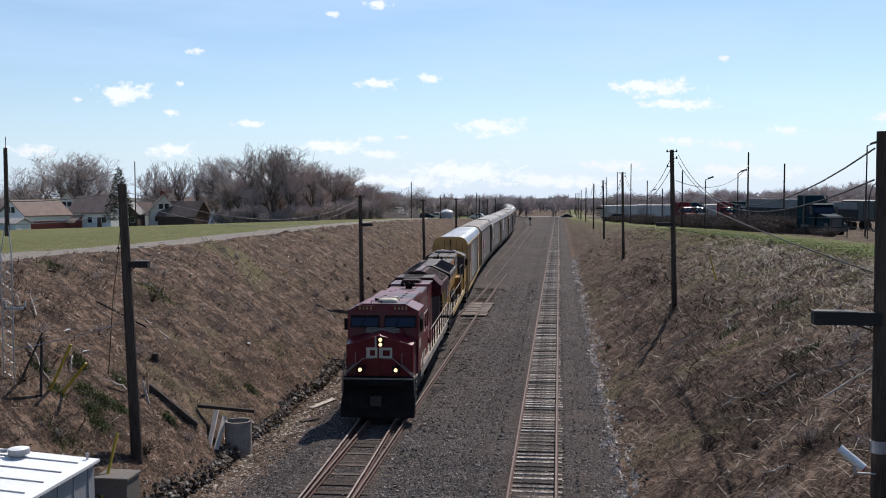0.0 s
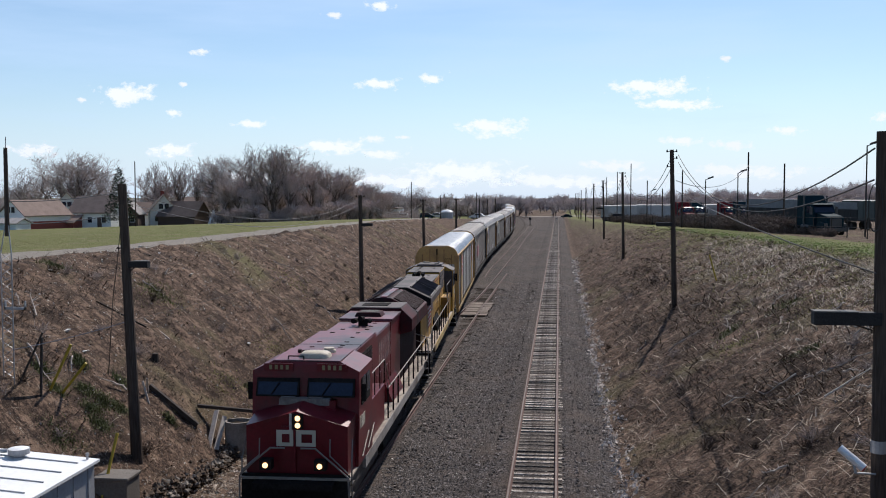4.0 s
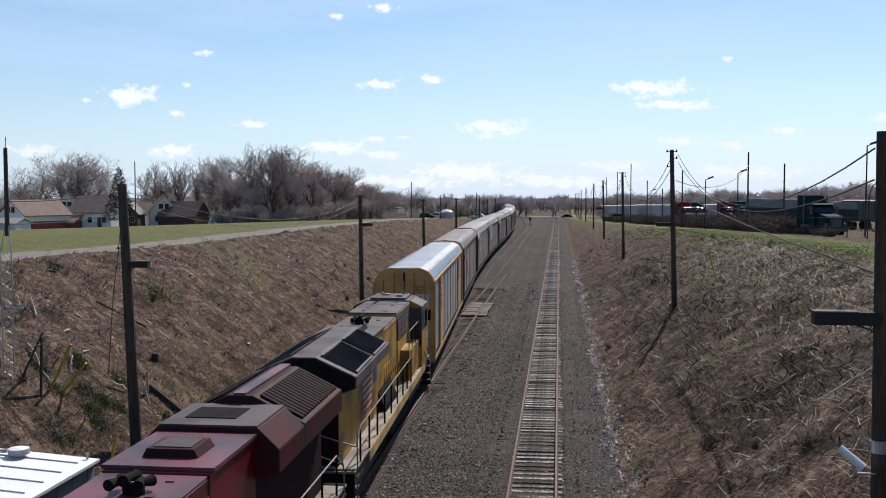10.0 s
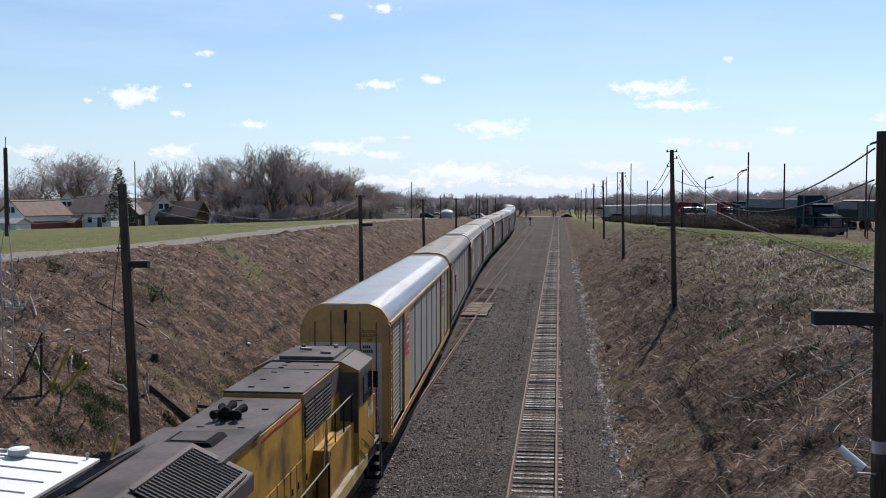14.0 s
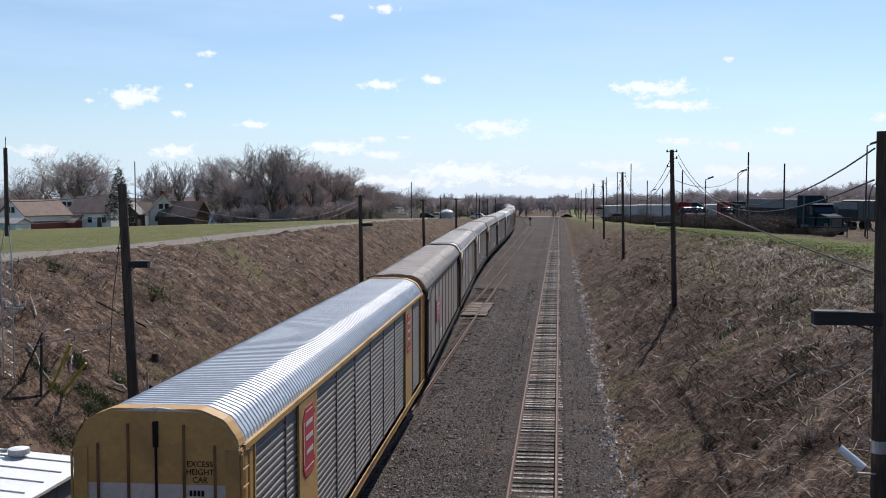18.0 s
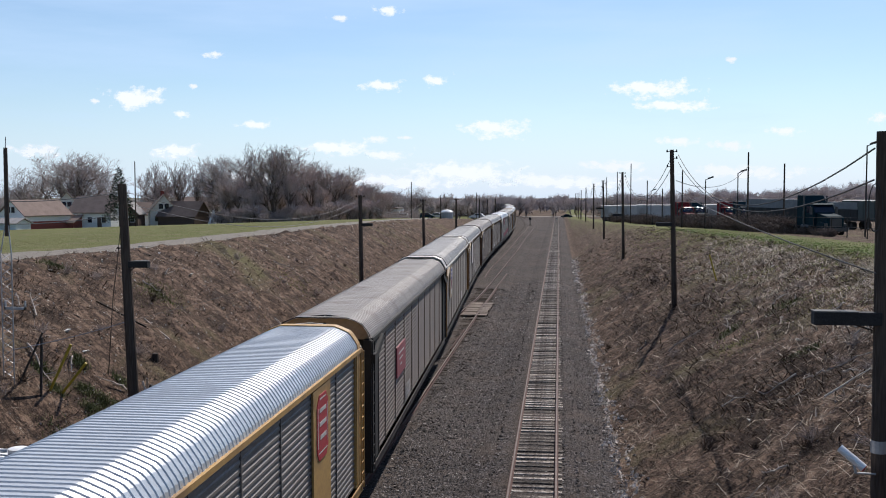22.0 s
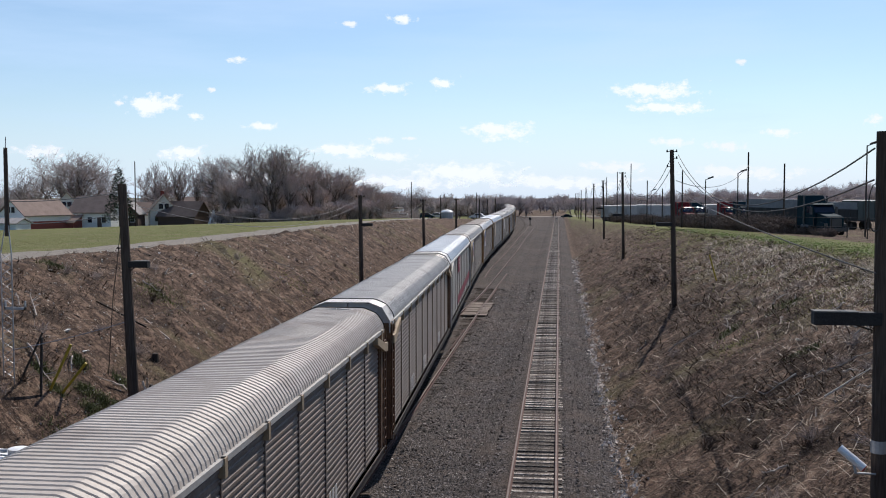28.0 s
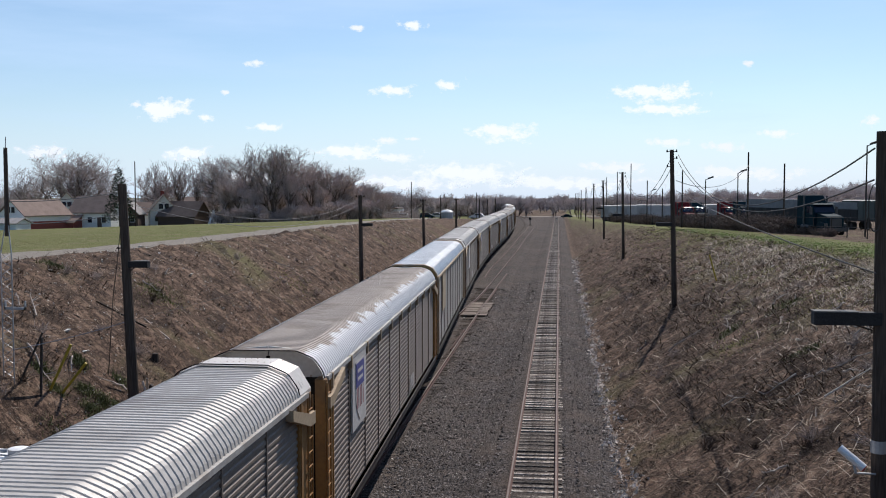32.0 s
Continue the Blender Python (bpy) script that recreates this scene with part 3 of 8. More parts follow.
    for x in (-0.75, 0.75):
        d = part("ditch_light", Shape().box(x - 0.16, x + 0.16, Y(0.3), Y(0.6), 1.95, 2.22), BLACK, L)
        part("lens", Shape().tube((x, Y(0.27), 2.08), (x, Y(0.298), 2.08), 0.075, 0.075, 12), LAMP, d)
    # plain pale shapes for the emblem on the nose
    for x0, x1 in ((-0.55, -0.08), (0.0, 0.55)):
        em = Shape().box(x0, x1, n0 - 0.105, n0 - 0.092, 2.84, 2.95).box(x0, x1, n0 - 0.105, n0 - 0.092, 2.5, 2.6).box(x0, x0 + 0.15, n0 - 0.104, n0 - 0.092, 2.6, 2.84).box(x1 - 0.1, x1, n0 - 0.104, n0 - 0.092, 2.6, 2.84)
        part("emblem", em, CREAM, nose_ob)
    for x in (-0.42, 0.35):
        lid = Shape().tube((x - 0.2, n1 - 0.35, 3.5), (x - 0.2, n1 - 0.35, 3.68), 0.018, n=6).tube((x - 0.2, n1 - 0.35, 3.68), (x + 0.2, n1 - 0.35, 3.68), 0.018, n=6).tube((x + 0.2, n1 - 0.35, 3.68), (x + 0.2, n1 - 0.35, 3.5), 0.018, n=6)
        part("grab_iron", lid, HANDRAIL, nose_ob)
    part("vent_pad", Shape().box(-0.7, 0.75, n1 - 0.36, n1 - 0.04, 3.45, 3.635), SILL_GREY, nose_ob)
    part("bell_box", Shape().box(0.62, 0.92, n0 + 0.8, n0 + 1.05, 3.3, 3.58), RED, nose_ob)
    for side in (-1, 1):
        h = Shape()
        pts = [(side * 0.22, Y(0.35), 2.55), (side * 0.62, Y(0.35), 2.55), (side * 1.15, Y(0.35), 2.1), (side * 1.5, Y(0.45), 1.75), (side * 1.54, Y(0.5), 0.6)]
        part("front_handrail", h.chain(pts, 0.026, 7), HANDRAIL, L)
        part("corner_handrail", Shape().chain([(side * 0.98, Y(0.6), 2.75), (side * 0.98, Y(0.55), 2.3), (side * 1.48, Y(0.5), 1.85)], 0.022), HANDRAIL, L)
    # cab
    c0, c1 = Y(1.8), Y(4.3)
    cab_section = [(-1.55, 1.68), (1.55, 1.68), (1.55, 4.36), (1.0, 4.62), (-1.0, 4.62), (-1.55, 4.36)]
    cs = Shape()
    front = [(a, c0 + max(0.0, (b - 3.5)) * 0.26, b) for a, b in cab_section]
    back = [(a, c1, b) for a, b in cab_section]
    k = len(cab_section)
    cs.add(front + back, [tuple(range(k)), tuple(range(2 * k - 1, k - 1, -1))] + [((i + 1) % k, i, k + i, k + (i + 1) % k) for i in range(k)])
    cab = part("cab", cs, paint, L)
    part("cab_roof", Shape().box(-0.985, 0.985, c0 + 0.28, c1 + 0.03, 4.622, 4.66), roof, cab, bevel=0.01)
    if pitched:
        # grey sheet over the yellow cab back paints in its shade
        part("rear_wall_panel", Shape().box(-1.52, 1.52, c1 + 0.002, c1 + 0.02, 2.6, 4.34), GREY_ROOF, cab, "cab back darkened for its shade")
        for side in (-1, 1):
            part("window_band", Shape().box(*sorted((side * 1.552, side * 1.562)), c0 + 0.35, c1 - 0.02, 3.3, 4.34), GREY_ROOF, cab)
            n = Vector((0.26 * side, 0, 0.55)).normalized() * 0.006
            cham = [Vector((side * a, yy, b)) + n for a, b, yy in ((1.55, 4.36, c0 + 0.24), (1.0, 4.62, c0 + 0.31), (1.0, 4.62, c1), (1.55, 4.36, c1))]
            part("roof_slope", Shape().add(cham + [p + n * 4 for p in cham], [(0, 1, 2, 3), (7, 6, 5, 4), (0, 4, 5, 1), (1, 5, 6, 2), (2, 6, 7, 3), (3, 7, 4, 0)]), roof, cab)
    for x0, x1 in ((-1.36, -0.22), (0.12, 1.38)):
        yb, yt = c0 + 0.02, c0 + 0.19
        frame_s = Shape().add([(x0 - 0.05, yb - 0.03, 3.66), (x1 + 0.05, yb - 0.03, 3.66), (x1 + 0.05, yt - 0.02, 4.16), (x0 - 0.05, yt - 0.02, 4.16),
                               (x0 - 0.05, yb + 0.1, 3.66), (x1 + 0.05, yb + 0.1, 3.66), (x1 + 0.05, yt + 0.1, 4.16), (x0 - 0.05, yt + 0.1, 4.16)],
                              [(0, 1, 2, 3), (7, 6, 5, 4), (0, 4, 5, 1), (1, 5, 6, 2), (2, 6, 7, 3), (3, 7, 4, 0)])
        w = part("windscreen", frame_s, BLACK, cab)
        part("pane", Shape().add([(x0, yb - 0.036, 3.71), (x1, yb - 0.036, 3.71), (x1, yt - 0.03, 4.12), (x0, yt - 0.03, 4.12)], [(0, 1, 2, 3)]), WINDOW, w)
        part("wiper", Shape().tube((x0 + 0.4, yb - 0.06, 3.72), (x0 + 0.62, yb + 0.06, 4.05), 0.015, n=5), BLACK, w)
        nb = part("number_board", Shape().box((x0 + x1) / 2 - 0.42, (x0 + x1) / 2 + 0.42, c0 + 0.16, c0 + 0.24, 4.36, 4.58), paint, cab)
        bars = Shape()
        for j in range(4):
            bx = (x0 + x1) / 2 - 0.28 + j * 0.16
            bars.box(bx + 0.02, bx + 0.1, c0 + 0.145, c0 + 0.158, 4.41, 4.54)
        part("board_marks", bars, BOARD_MARK, nb)
    for side in (-1, 1):
        xs = sorted((side * 1.545, side * 1.575))
        for u0, u1 in ((2.3, 2.95), (3.1, 3.75)):
            w = part("side_window", Shape().box(*xs, Y(u0), Y(u1), 3.35, 4.12), BLACK, cab)
            part("pane", Shape().box(*sorted((side * 1.57, side * 1.582)), Y(u0 + 0.06), Y(u1 - 0.06), 3.56, 4.14), WINDOW, w)
        part("mirror", Shape().box(*sorted((side * 1.58, side * 1.72)), Y(2.1), Y(2.16), 3.5, 4.0), BLACK, cab)
        part("cab_marks", Shape().box(*sorted((side * 1.552, side * 1.56)), Y(2.1), Y(2.24), 2.7, 3.05).box(*sorted((side * 1.552, side * 1.56)), Y(2.32), Y(2.46), 2.7, 3.05)
             .box(*sorted((side * 1.552, side * 1.56)), Y(2.54), Y(2.68), 2.7, 3.05).box(*sorted((side * 1.552, side * 1.56)), Y(2.76), Y(2.9), 2.7, 3.05), CREAM, cab)
        for u in (2.1, 3.1):
            part("grab_iron", Shape().tube((side * 1.62, Y(u), 1.9), (side * 1.62, Y(u + 1.1), 2.4), 0.02, n=6), HANDRAIL, cab)
    dome = Shape()
    prof = [(0.0, 0.46, 0.36), (0.09, 0.44, 0.34), (0.15, 0.36, 0.26), (0.18, 0.22, 0.13)]
    ring = []
    for h, a, b in prof:
        ring.append([(a * math.copysign(abs(math.cos(t)) ** 0.5, math.cos(t)), b * math.copysign(abs(math.sin(t)) ** 0.5, math.sin(t)), h) for t in [2 * math.pi * i / 20 for i in range(20)]])
    vs = [p for r in ring for p in r]
    fs = [(j * 20 + i, j * 20 + (i + 1) % 20, (j + 1) * 20 + (i + 1) % 20, (j + 1) * 20 + i) for j in range(3) for i in range(20)] + [tuple(range(60, 80))]
    if not pitched:
        part("air_conditioner", Shape().add([(x + 0.12, y + Y(2.75), z + 4.66) for x, y, z in vs], fs), BEIGE, cab, "beige domed air conditioner", smooth=True)
        part("roof_hatch", Shape().tube((0.35, Y(3.6), 4.66), (0.35, Y(3.6), 4.74), 0.22, 0.2, 14).tube((0.35, Y(3.6), 4.74), (0.35, Y(3.6), 4.8), 0.16, 0.16, 12), BEIGE, cab)
        part("antenna", Shape().box(-0.45, 0.1, Y(3.5), Y(3.62), 4.66, 4.72).tube((-0.5, Y(3.4), 4.66), (-0.5, Y(3.4), 4.76), 0.06, n=8), BLACK, cab)
    else:
        part("roof_box", Shape().box(-0.8, 0.8, Y(2.2), Y(4.2), 4.66, 4.76), roof, cab, bevel=0.02)
        part("antenna", Shape().tube((-0.5, Y(2.5), 4.76), (-0.5, Y(2.5), 4.85), 0.07, n=8).tube((0.5, Y(2.5), 4.76), (0.5, Y(2.5), 4.85), 0.07, n=8)
             .tube((0.1, Y(3.1), 4.8), (0.4, Y(3.3), 4.85), 0.04, n=6).box(-0.6, -0.3, Y(3.6), Y(3.7), 4.76, 4.83), HANDRAIL, cab)
    part("roof_rail", Shape().tube((-0.55, c0 + 0.4, 4.66), (-0.55, c0 + 0.4, 4.76), 0.02, n=6).tube((-0.55, c0 + 0.4, 4.76), (-0.1, c0 + 0.4, 4.76), 0.02, n=6).tube((-0.1, c0 + 0.4, 4.76), (-0.1, c0 + 0.4, 4.66), 0.02, n=6), BLACK, cab)
    # auxiliary and engine hood, in bays
    hoods = [(4.3, 5.45, 1.0, 4.56), (5.45, 8.6, 1.0, 4.56), (8.6, 12.2, 0.98, 4.42)]
    for i, (u0, u1, hw, hz) in enumerate(hoods):
        h = part("hood", Shape().box(-hw, hw, Y(u0), Y(u1), 1.68, hz), paint, L, bevel=0.015)
        part("hood_roof", Shape().box(-hw + 0.01, hw - 0.01, Y(u0) + 0.03, Y(u1) - 0.03, hz + 0.002, hz + 0.05), roof, h, bevel=0.01)
        for j in range(3 if i < 2 else 4):
            for x in ((-0.45, 0.45) if (i + j) % 2 else (0.45,)):
                yy = Y(u0) + (j + 0.5) * (u1 - u0) / (3 if i < 2 else 4)
                part("lifting_lug", Shape().boxc(x, yy, hz + 0.062, 0.15, 0.06, 0.022), BLACK if (j + i) % 3 == 0 else roof, h)
        for side in (-1, 1):
            xs = sorted((side * hw, side * (hw + 0.02)))
            n = 3 if i < 2 else 6
            for j in range(n):
                a = u0 + 0.12 + j * (u1 - u0 - 0.16) / n
                b = a + (u1 - u0 - 0.16) / n - 0.08
                if i == 1 and (j < 2 or pitched):
                    lou = part("louvre", Shape().box(*xs, Y(a), Y(b), 3.45, 4.3), BLACK, h)
                    sl = Shape()
                    for q in range(8):
                        sl.box(*sorted((side * (hw + 0.015), side * (hw + 0.045))), Y(a), Y(b), 3.5 + q * 0.1, 3.54 + q * 0.1)
                    part("slat", sl, RED_DARK if not pitched else GREY_ROOF, lou)
                part("hood_door", Shape().box(*xs, Y(a), Y(b), 1.8, 3.35 if i < 2 else 3.0), paint, h, bevel=0.006)
                part("latch", Shape().box(*sorted((side * (hw + 0.01), side * (hw + 0.04))), Y(b) - 0.12, Y(b) - 0.06, 2.4, 2.55), BLACK, h)
            if i == 2 and not pitched:
                for row, count, z in ((0, 8, 3.72), (1, 7, 3.22)):
                    for j in range(count):
                        a = Y(9.35) + j * 0.46
                        part("letter_mark", Shape().box(*sorted((side * (hw + 0.003), side * (hw + 0.008))), a, a + 0.15, z + 0.02, z + 0.4), LETTER, h)
            if pitched and i < 2:
                part("grey_band", Shape().box(*sorted((side * (hw + 0.002), side * (hw + 0.007))), Y(u0) + 0.02, Y(u1) - 0.02, 3.8, hz - 0.02), GREY_ROOF, h)
            elif pitched:
                part("side_stripe", Shape().box(*sorted((side * (hw + 0.003), side * (hw + 0.008))), Y(u0) + 0.02, Y(u1) - 0.02, 4.25, 4.31), FLAG_RED, h)
    # equipment boxes on the walkway
    for side in (-1, 1):
        part("inverter_cabinet", Shape().box(*sorted((side * 1.0, side * 1.42)), Y(4.4), Y(7.7), 1.68, 2.95), paint, L, bevel=0.02)
        part("blower_duct", Shape().prism([(side * 1.0, 1.68), (side * 1.3, 1.68), (side * 1.0, 2.4)], Y(10.6), Y(13.6)), paint if not pitched else BLACK, L)
    hub = (0.0, Y(11.0), 4.46)
    horn = part("air_horn", Shape().box(-0.05, 0.3, hub[1] - 0.05, hub[1] + 0.05, 4.45, 4.66), BLACK, L)
    for q, (dx, dz) in enumerate(((-0.2, 0.22), (0.05, 0.3), (0.3, 0.22))):
        part("trumpet", Shape().tube((hub[0] + dx * 0.6, hub[1] + 0.22, 4.46 + dz), (hub[0] + dx, hub[1] - 0.25, 4.46 + dz), 0.04, 0.1, 10), BLACK, horn)
        part("trumpet", Shape().tube((hub[0] + dx * 0.6, hub[1] - 0.1, 4.44 + dz), (hub[0] + dx * 1.1, hub[1] + 0.3, 4.41 + dz), 0.04, 0.1, 10), BLACK, horn)
    # exhaust bay
    ex = part("exhaust_bay", Shape().box(-1.0, 1.0, Y(12.2), Y(14.9), 1.68, 4.5), paint if not pitched else YELLOW, L, bevel=0.015)
    part("bay_roof", Shape().box(-1.05, 1.05, Y(12.3), Y(14.88), 4.502, 4.58), roof, ex)
    top = 4.66 if pitched else 4.74
    part("exhaust_hood", Shape().prism([(-0.55, 4.56), (0.55, 4.56), (0.45, top), (-0.45, top)], Y(12.9), Y(13.8)), BLACK if pitched else SOOT_RED, ex)
    part("stack_mouth", Shape().box(-0.36, 0.36, Y(13.0), Y(13.7), top + 0.002, top + 0.02), GRILLE, ex)
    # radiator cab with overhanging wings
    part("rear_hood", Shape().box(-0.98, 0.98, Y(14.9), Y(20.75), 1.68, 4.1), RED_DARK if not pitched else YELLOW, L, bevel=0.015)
    if pitched:
        sec = [(-0.98, 3.75), (0.98, 3.75), (1.52, 3.95), (1.52, 4.28), (0.35, 4.82), (-0.35, 4.82), (-1.52, 4.28), (-1.52, 3.95)]
        rad = part("radiator_cab", Shape().prism(sec, Y(14.4), Y(20.95)), roof, L, bevel=0.02)
        for side in (-1, 1):
            for u0, u1 in ((14.75, 17.4), (17.75, 20.55)):
                # a framed screen on the sloping roof
                def on(x, lift):
                    return 4.82 - (x - 0.35) * (0.54 / 1.17) + lift
                pts = [(0.44, 0.03), (1.47, 0.03)]
                s = Shape()
                a, b = pts
                s.add([(side * a[0], Y(u0), on(a[0], 0.03)), (side * b[0], Y(u0), on(b[0], 0.03)), (side * b[0], Y(u1), on(b[0], 0.03)), (side * a[0], Y(u1), on(a[0], 0.03))], [(0, 1, 2, 3)])
                screen = part("radiator_screen", s, GRILLE, rad)
                for q in range(21):
                    yy = Y(u0) + (u1 - u0) * q / 20
                    bars = Shape().add([(side * 0.5, yy - 0.014, on(0.5, 0.035)), (side * 1.42, yy - 0.014, on(1.42, 0.035)), (side * 1.42, yy + 0.014, on(1.42, 0.035)), (side * 0.5, yy + 0.014, on(0.5, 0.035)),
                              (side * 0.5, yy, on(0.5, 0.06)), (side * 1.42, yy, on(1.42, 0.06))], [(0, 1, 5, 4), (3, 4, 5, 2), (0, 4, 3), (1, 2, 5)])
                    part("bar", bars, GREY_ROOF, screen)
                for x in (0.46, 1.46):
                    bars = Shape().add([(side * (x - 0.03), Y(u0), on(x - 0.03, 0.03)), (side * (x + 0.03), Y(u0), on(x + 0.03, 0.03)), (side * (x + 0.03), Y(u1), on(x + 0.03, 0.03)), (side * (x - 0.03), Y(u1), on(x - 0.03, 0.03)),
                              (side * (x - 0.03), Y(u0), on(x - 0.03, 0.07)), (side * (x + 0.03), Y(u0), on(x + 0.03, 0.07)), (side * (x + 0.03), Y(u1), on(x + 0.03, 0.07)), (side * (x - 0.03), Y(u1), on(x - 0.03, 0.07))],
                             [(0, 1, 5, 4), (1, 2, 6, 5), (2, 3, 7, 6), (3, 0, 4, 7), (4, 5, 6, 7)])
                    part("screen_frame", bars, GREY_ROOF, screen)
            flag = Shape()
            for q in range(7):
                flag.box(*sorted((side * 0.985, side * 0.99)), Y(13.95 + 0.02 * q), Y(16.6 + 0.05 * q), 2.2 + q * 0.22, 2.31 + q * 0.22)
            part("decal_stripe", flag, FLAG_RED, L)
            flag = Shape()
            for q in range(7):
                flag.box(*sorted((side * 0.985, side * 0.99)), Y(13.95 + 0.02 * q), Y(16.6 + 0.05 * q), 2.31 + q * 0.22, 2.42 + q * 0.22)
            part("decal_stripe", flag, FLAG_WHITE, L)
            part("decal_field", Shape().box(*sorted((side * 1.005, side * 1.012)), Y(13.95), Y(14.7), 2.9, 3.85), FLAG_BLUE, L)
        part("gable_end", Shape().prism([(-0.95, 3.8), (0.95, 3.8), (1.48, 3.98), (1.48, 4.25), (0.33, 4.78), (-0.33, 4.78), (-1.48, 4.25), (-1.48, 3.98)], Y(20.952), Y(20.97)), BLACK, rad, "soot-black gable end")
        # dark sheet over the yellow end: shade put into the colour, with soot
        part("rear_wall", Shape().box(-0.97, 0.97, Y(20.755), Y(20.785), 1.7, 3.44), RED_DARK, L, "soot-stained end wall, darkened for its shade")
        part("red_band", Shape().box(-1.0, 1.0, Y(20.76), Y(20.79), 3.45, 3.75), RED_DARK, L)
    else:
        sec = [(-0.98, 3.6), (0.98, 3.6), (1.5, 3.75), (1.5, 4.25), (1.05, 4.68), (-1.05, 4.68), (-1.5, 4.25), (-1.5, 3.75)]
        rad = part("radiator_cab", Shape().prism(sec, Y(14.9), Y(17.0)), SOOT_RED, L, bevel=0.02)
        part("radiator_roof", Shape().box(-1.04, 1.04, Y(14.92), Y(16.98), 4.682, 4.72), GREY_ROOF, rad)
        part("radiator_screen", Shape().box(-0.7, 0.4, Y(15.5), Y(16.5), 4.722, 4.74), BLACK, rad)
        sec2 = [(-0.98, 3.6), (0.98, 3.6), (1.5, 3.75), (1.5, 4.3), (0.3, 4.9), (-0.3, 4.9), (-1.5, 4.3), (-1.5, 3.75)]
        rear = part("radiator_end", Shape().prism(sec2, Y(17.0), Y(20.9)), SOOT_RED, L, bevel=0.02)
        for side in (-1, 1):
            for q in range(16):
                a = 17.2 + q * 0.225
                s = Shape().add([(side * 0.42, Y(a), 4.86), (side * 1.4, Y(a), 4.37), (side * 1.4, Y(a + 0.16), 4.37), (side * 0.42, Y(a + 0.16), 4.86),
                       (side * 0.42, Y(a), 4.9), (side * 1.4, Y(a), 4.41), (side * 1.4, Y(a + 0.16), 4.41), (side * 0.42, Y(a + 0.16), 4.9)],
                      [(4, 5, 6, 7), (0, 1, 5, 4), (1, 2, 6, 5), (2, 3, 7, 6), (3, 0, 4, 7)])
                part("radiator_slat", s, RED_DARK, rear)
        part("ridge_beam", Shape().box(-0.14, 0.14, Y(17.0), Y(20.9), 4.902, 4.96), RED_ROOF, rear, "dusty red ridge beam")
    rear_wall = part("rear_light", Shape().box(-0.2, 0.2, Y(20.9), Y(20.96), 3.0, 3.3), BLACK, L)
    # walkway handrails
    for side in (-1, 1):
        posts = [8.0, 9.3, 10.6, 12.2, 13.8, 15.4, 17.0, 18.6, 20.2]
        for u in posts:
            part("stanchion", Shape().tube((side * 1.5, Y(u), 1.66), (side * 1.5, Y(u), 2.72), 0.032, n=6), BLACK, L)
        part("handrail", Shape().chain([(side * 1.5, Y(7.8), 2.95)] + [(side * 1.5, Y(u), 2.72) for u in posts] + [(side * 1.5, Y(20.9), 2.3)], 0.022), HANDRAIL, L)
        for u in (0.8, 20.95):
            part("end_handrail", Shape().chain([(side * 1.54, Y(u), 0.6), (side * 1.54, Y(u), 2.1), (side * 1.5, Y(u) + (0.3 if u < 5 else -0.2), 2.65)], 0.022), HANDRAIL, L)
        part("cross_rail", Shape().tube((side * 1.5, Y(20.95), 2.3), (side * 0.5, Y(20.98), 2.6), 0.022, n=6), HANDRAIL, L)
        # upper rail beside the cab, with hanging jumper cables
        for u in (4.6, 5.7, 6.8, 7.8):
            part("stanchion", Shape().tube((side * 1.4, Y(u), 2.95), (side * 1.4, Y(u), 3.75), 0.022, n=6), BLACK, L)
        part("upper_handrail", Shape().chain([(side * 1.4, Y(4.4), 3.75), (side * 1.4, Y(7.8), 3.75), (side * 1.5, Y(8.6), 2.72)], 0.022), HANDRAIL, L)
    return L


# ---------------------------------------------------------------- car carriers
def steel(name, base, other, rough, metal, dirt=None, amount=0.4):
    return mat(name, base, rough, metal, other=other, scale=0.5, fine=10, bump=0.03, spec=0.4, dirt=dirt, dirt_scale=0.7, dirt_amount=amount)


ROOFS = {
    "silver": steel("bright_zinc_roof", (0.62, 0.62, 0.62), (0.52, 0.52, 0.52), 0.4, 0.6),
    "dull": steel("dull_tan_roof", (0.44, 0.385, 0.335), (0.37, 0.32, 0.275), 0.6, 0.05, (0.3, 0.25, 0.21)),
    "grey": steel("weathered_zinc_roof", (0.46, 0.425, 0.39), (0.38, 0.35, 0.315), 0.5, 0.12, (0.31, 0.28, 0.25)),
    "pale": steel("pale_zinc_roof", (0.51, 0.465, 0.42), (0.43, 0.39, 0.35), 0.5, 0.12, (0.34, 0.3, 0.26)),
    "rusty": steel("rusty_tan_roof", (0.36, 0.3, 0.25), (0.3, 0.25, 0.21), 0.65, 0.1, (0.24, 0.19, 0.15), 0.4),
}


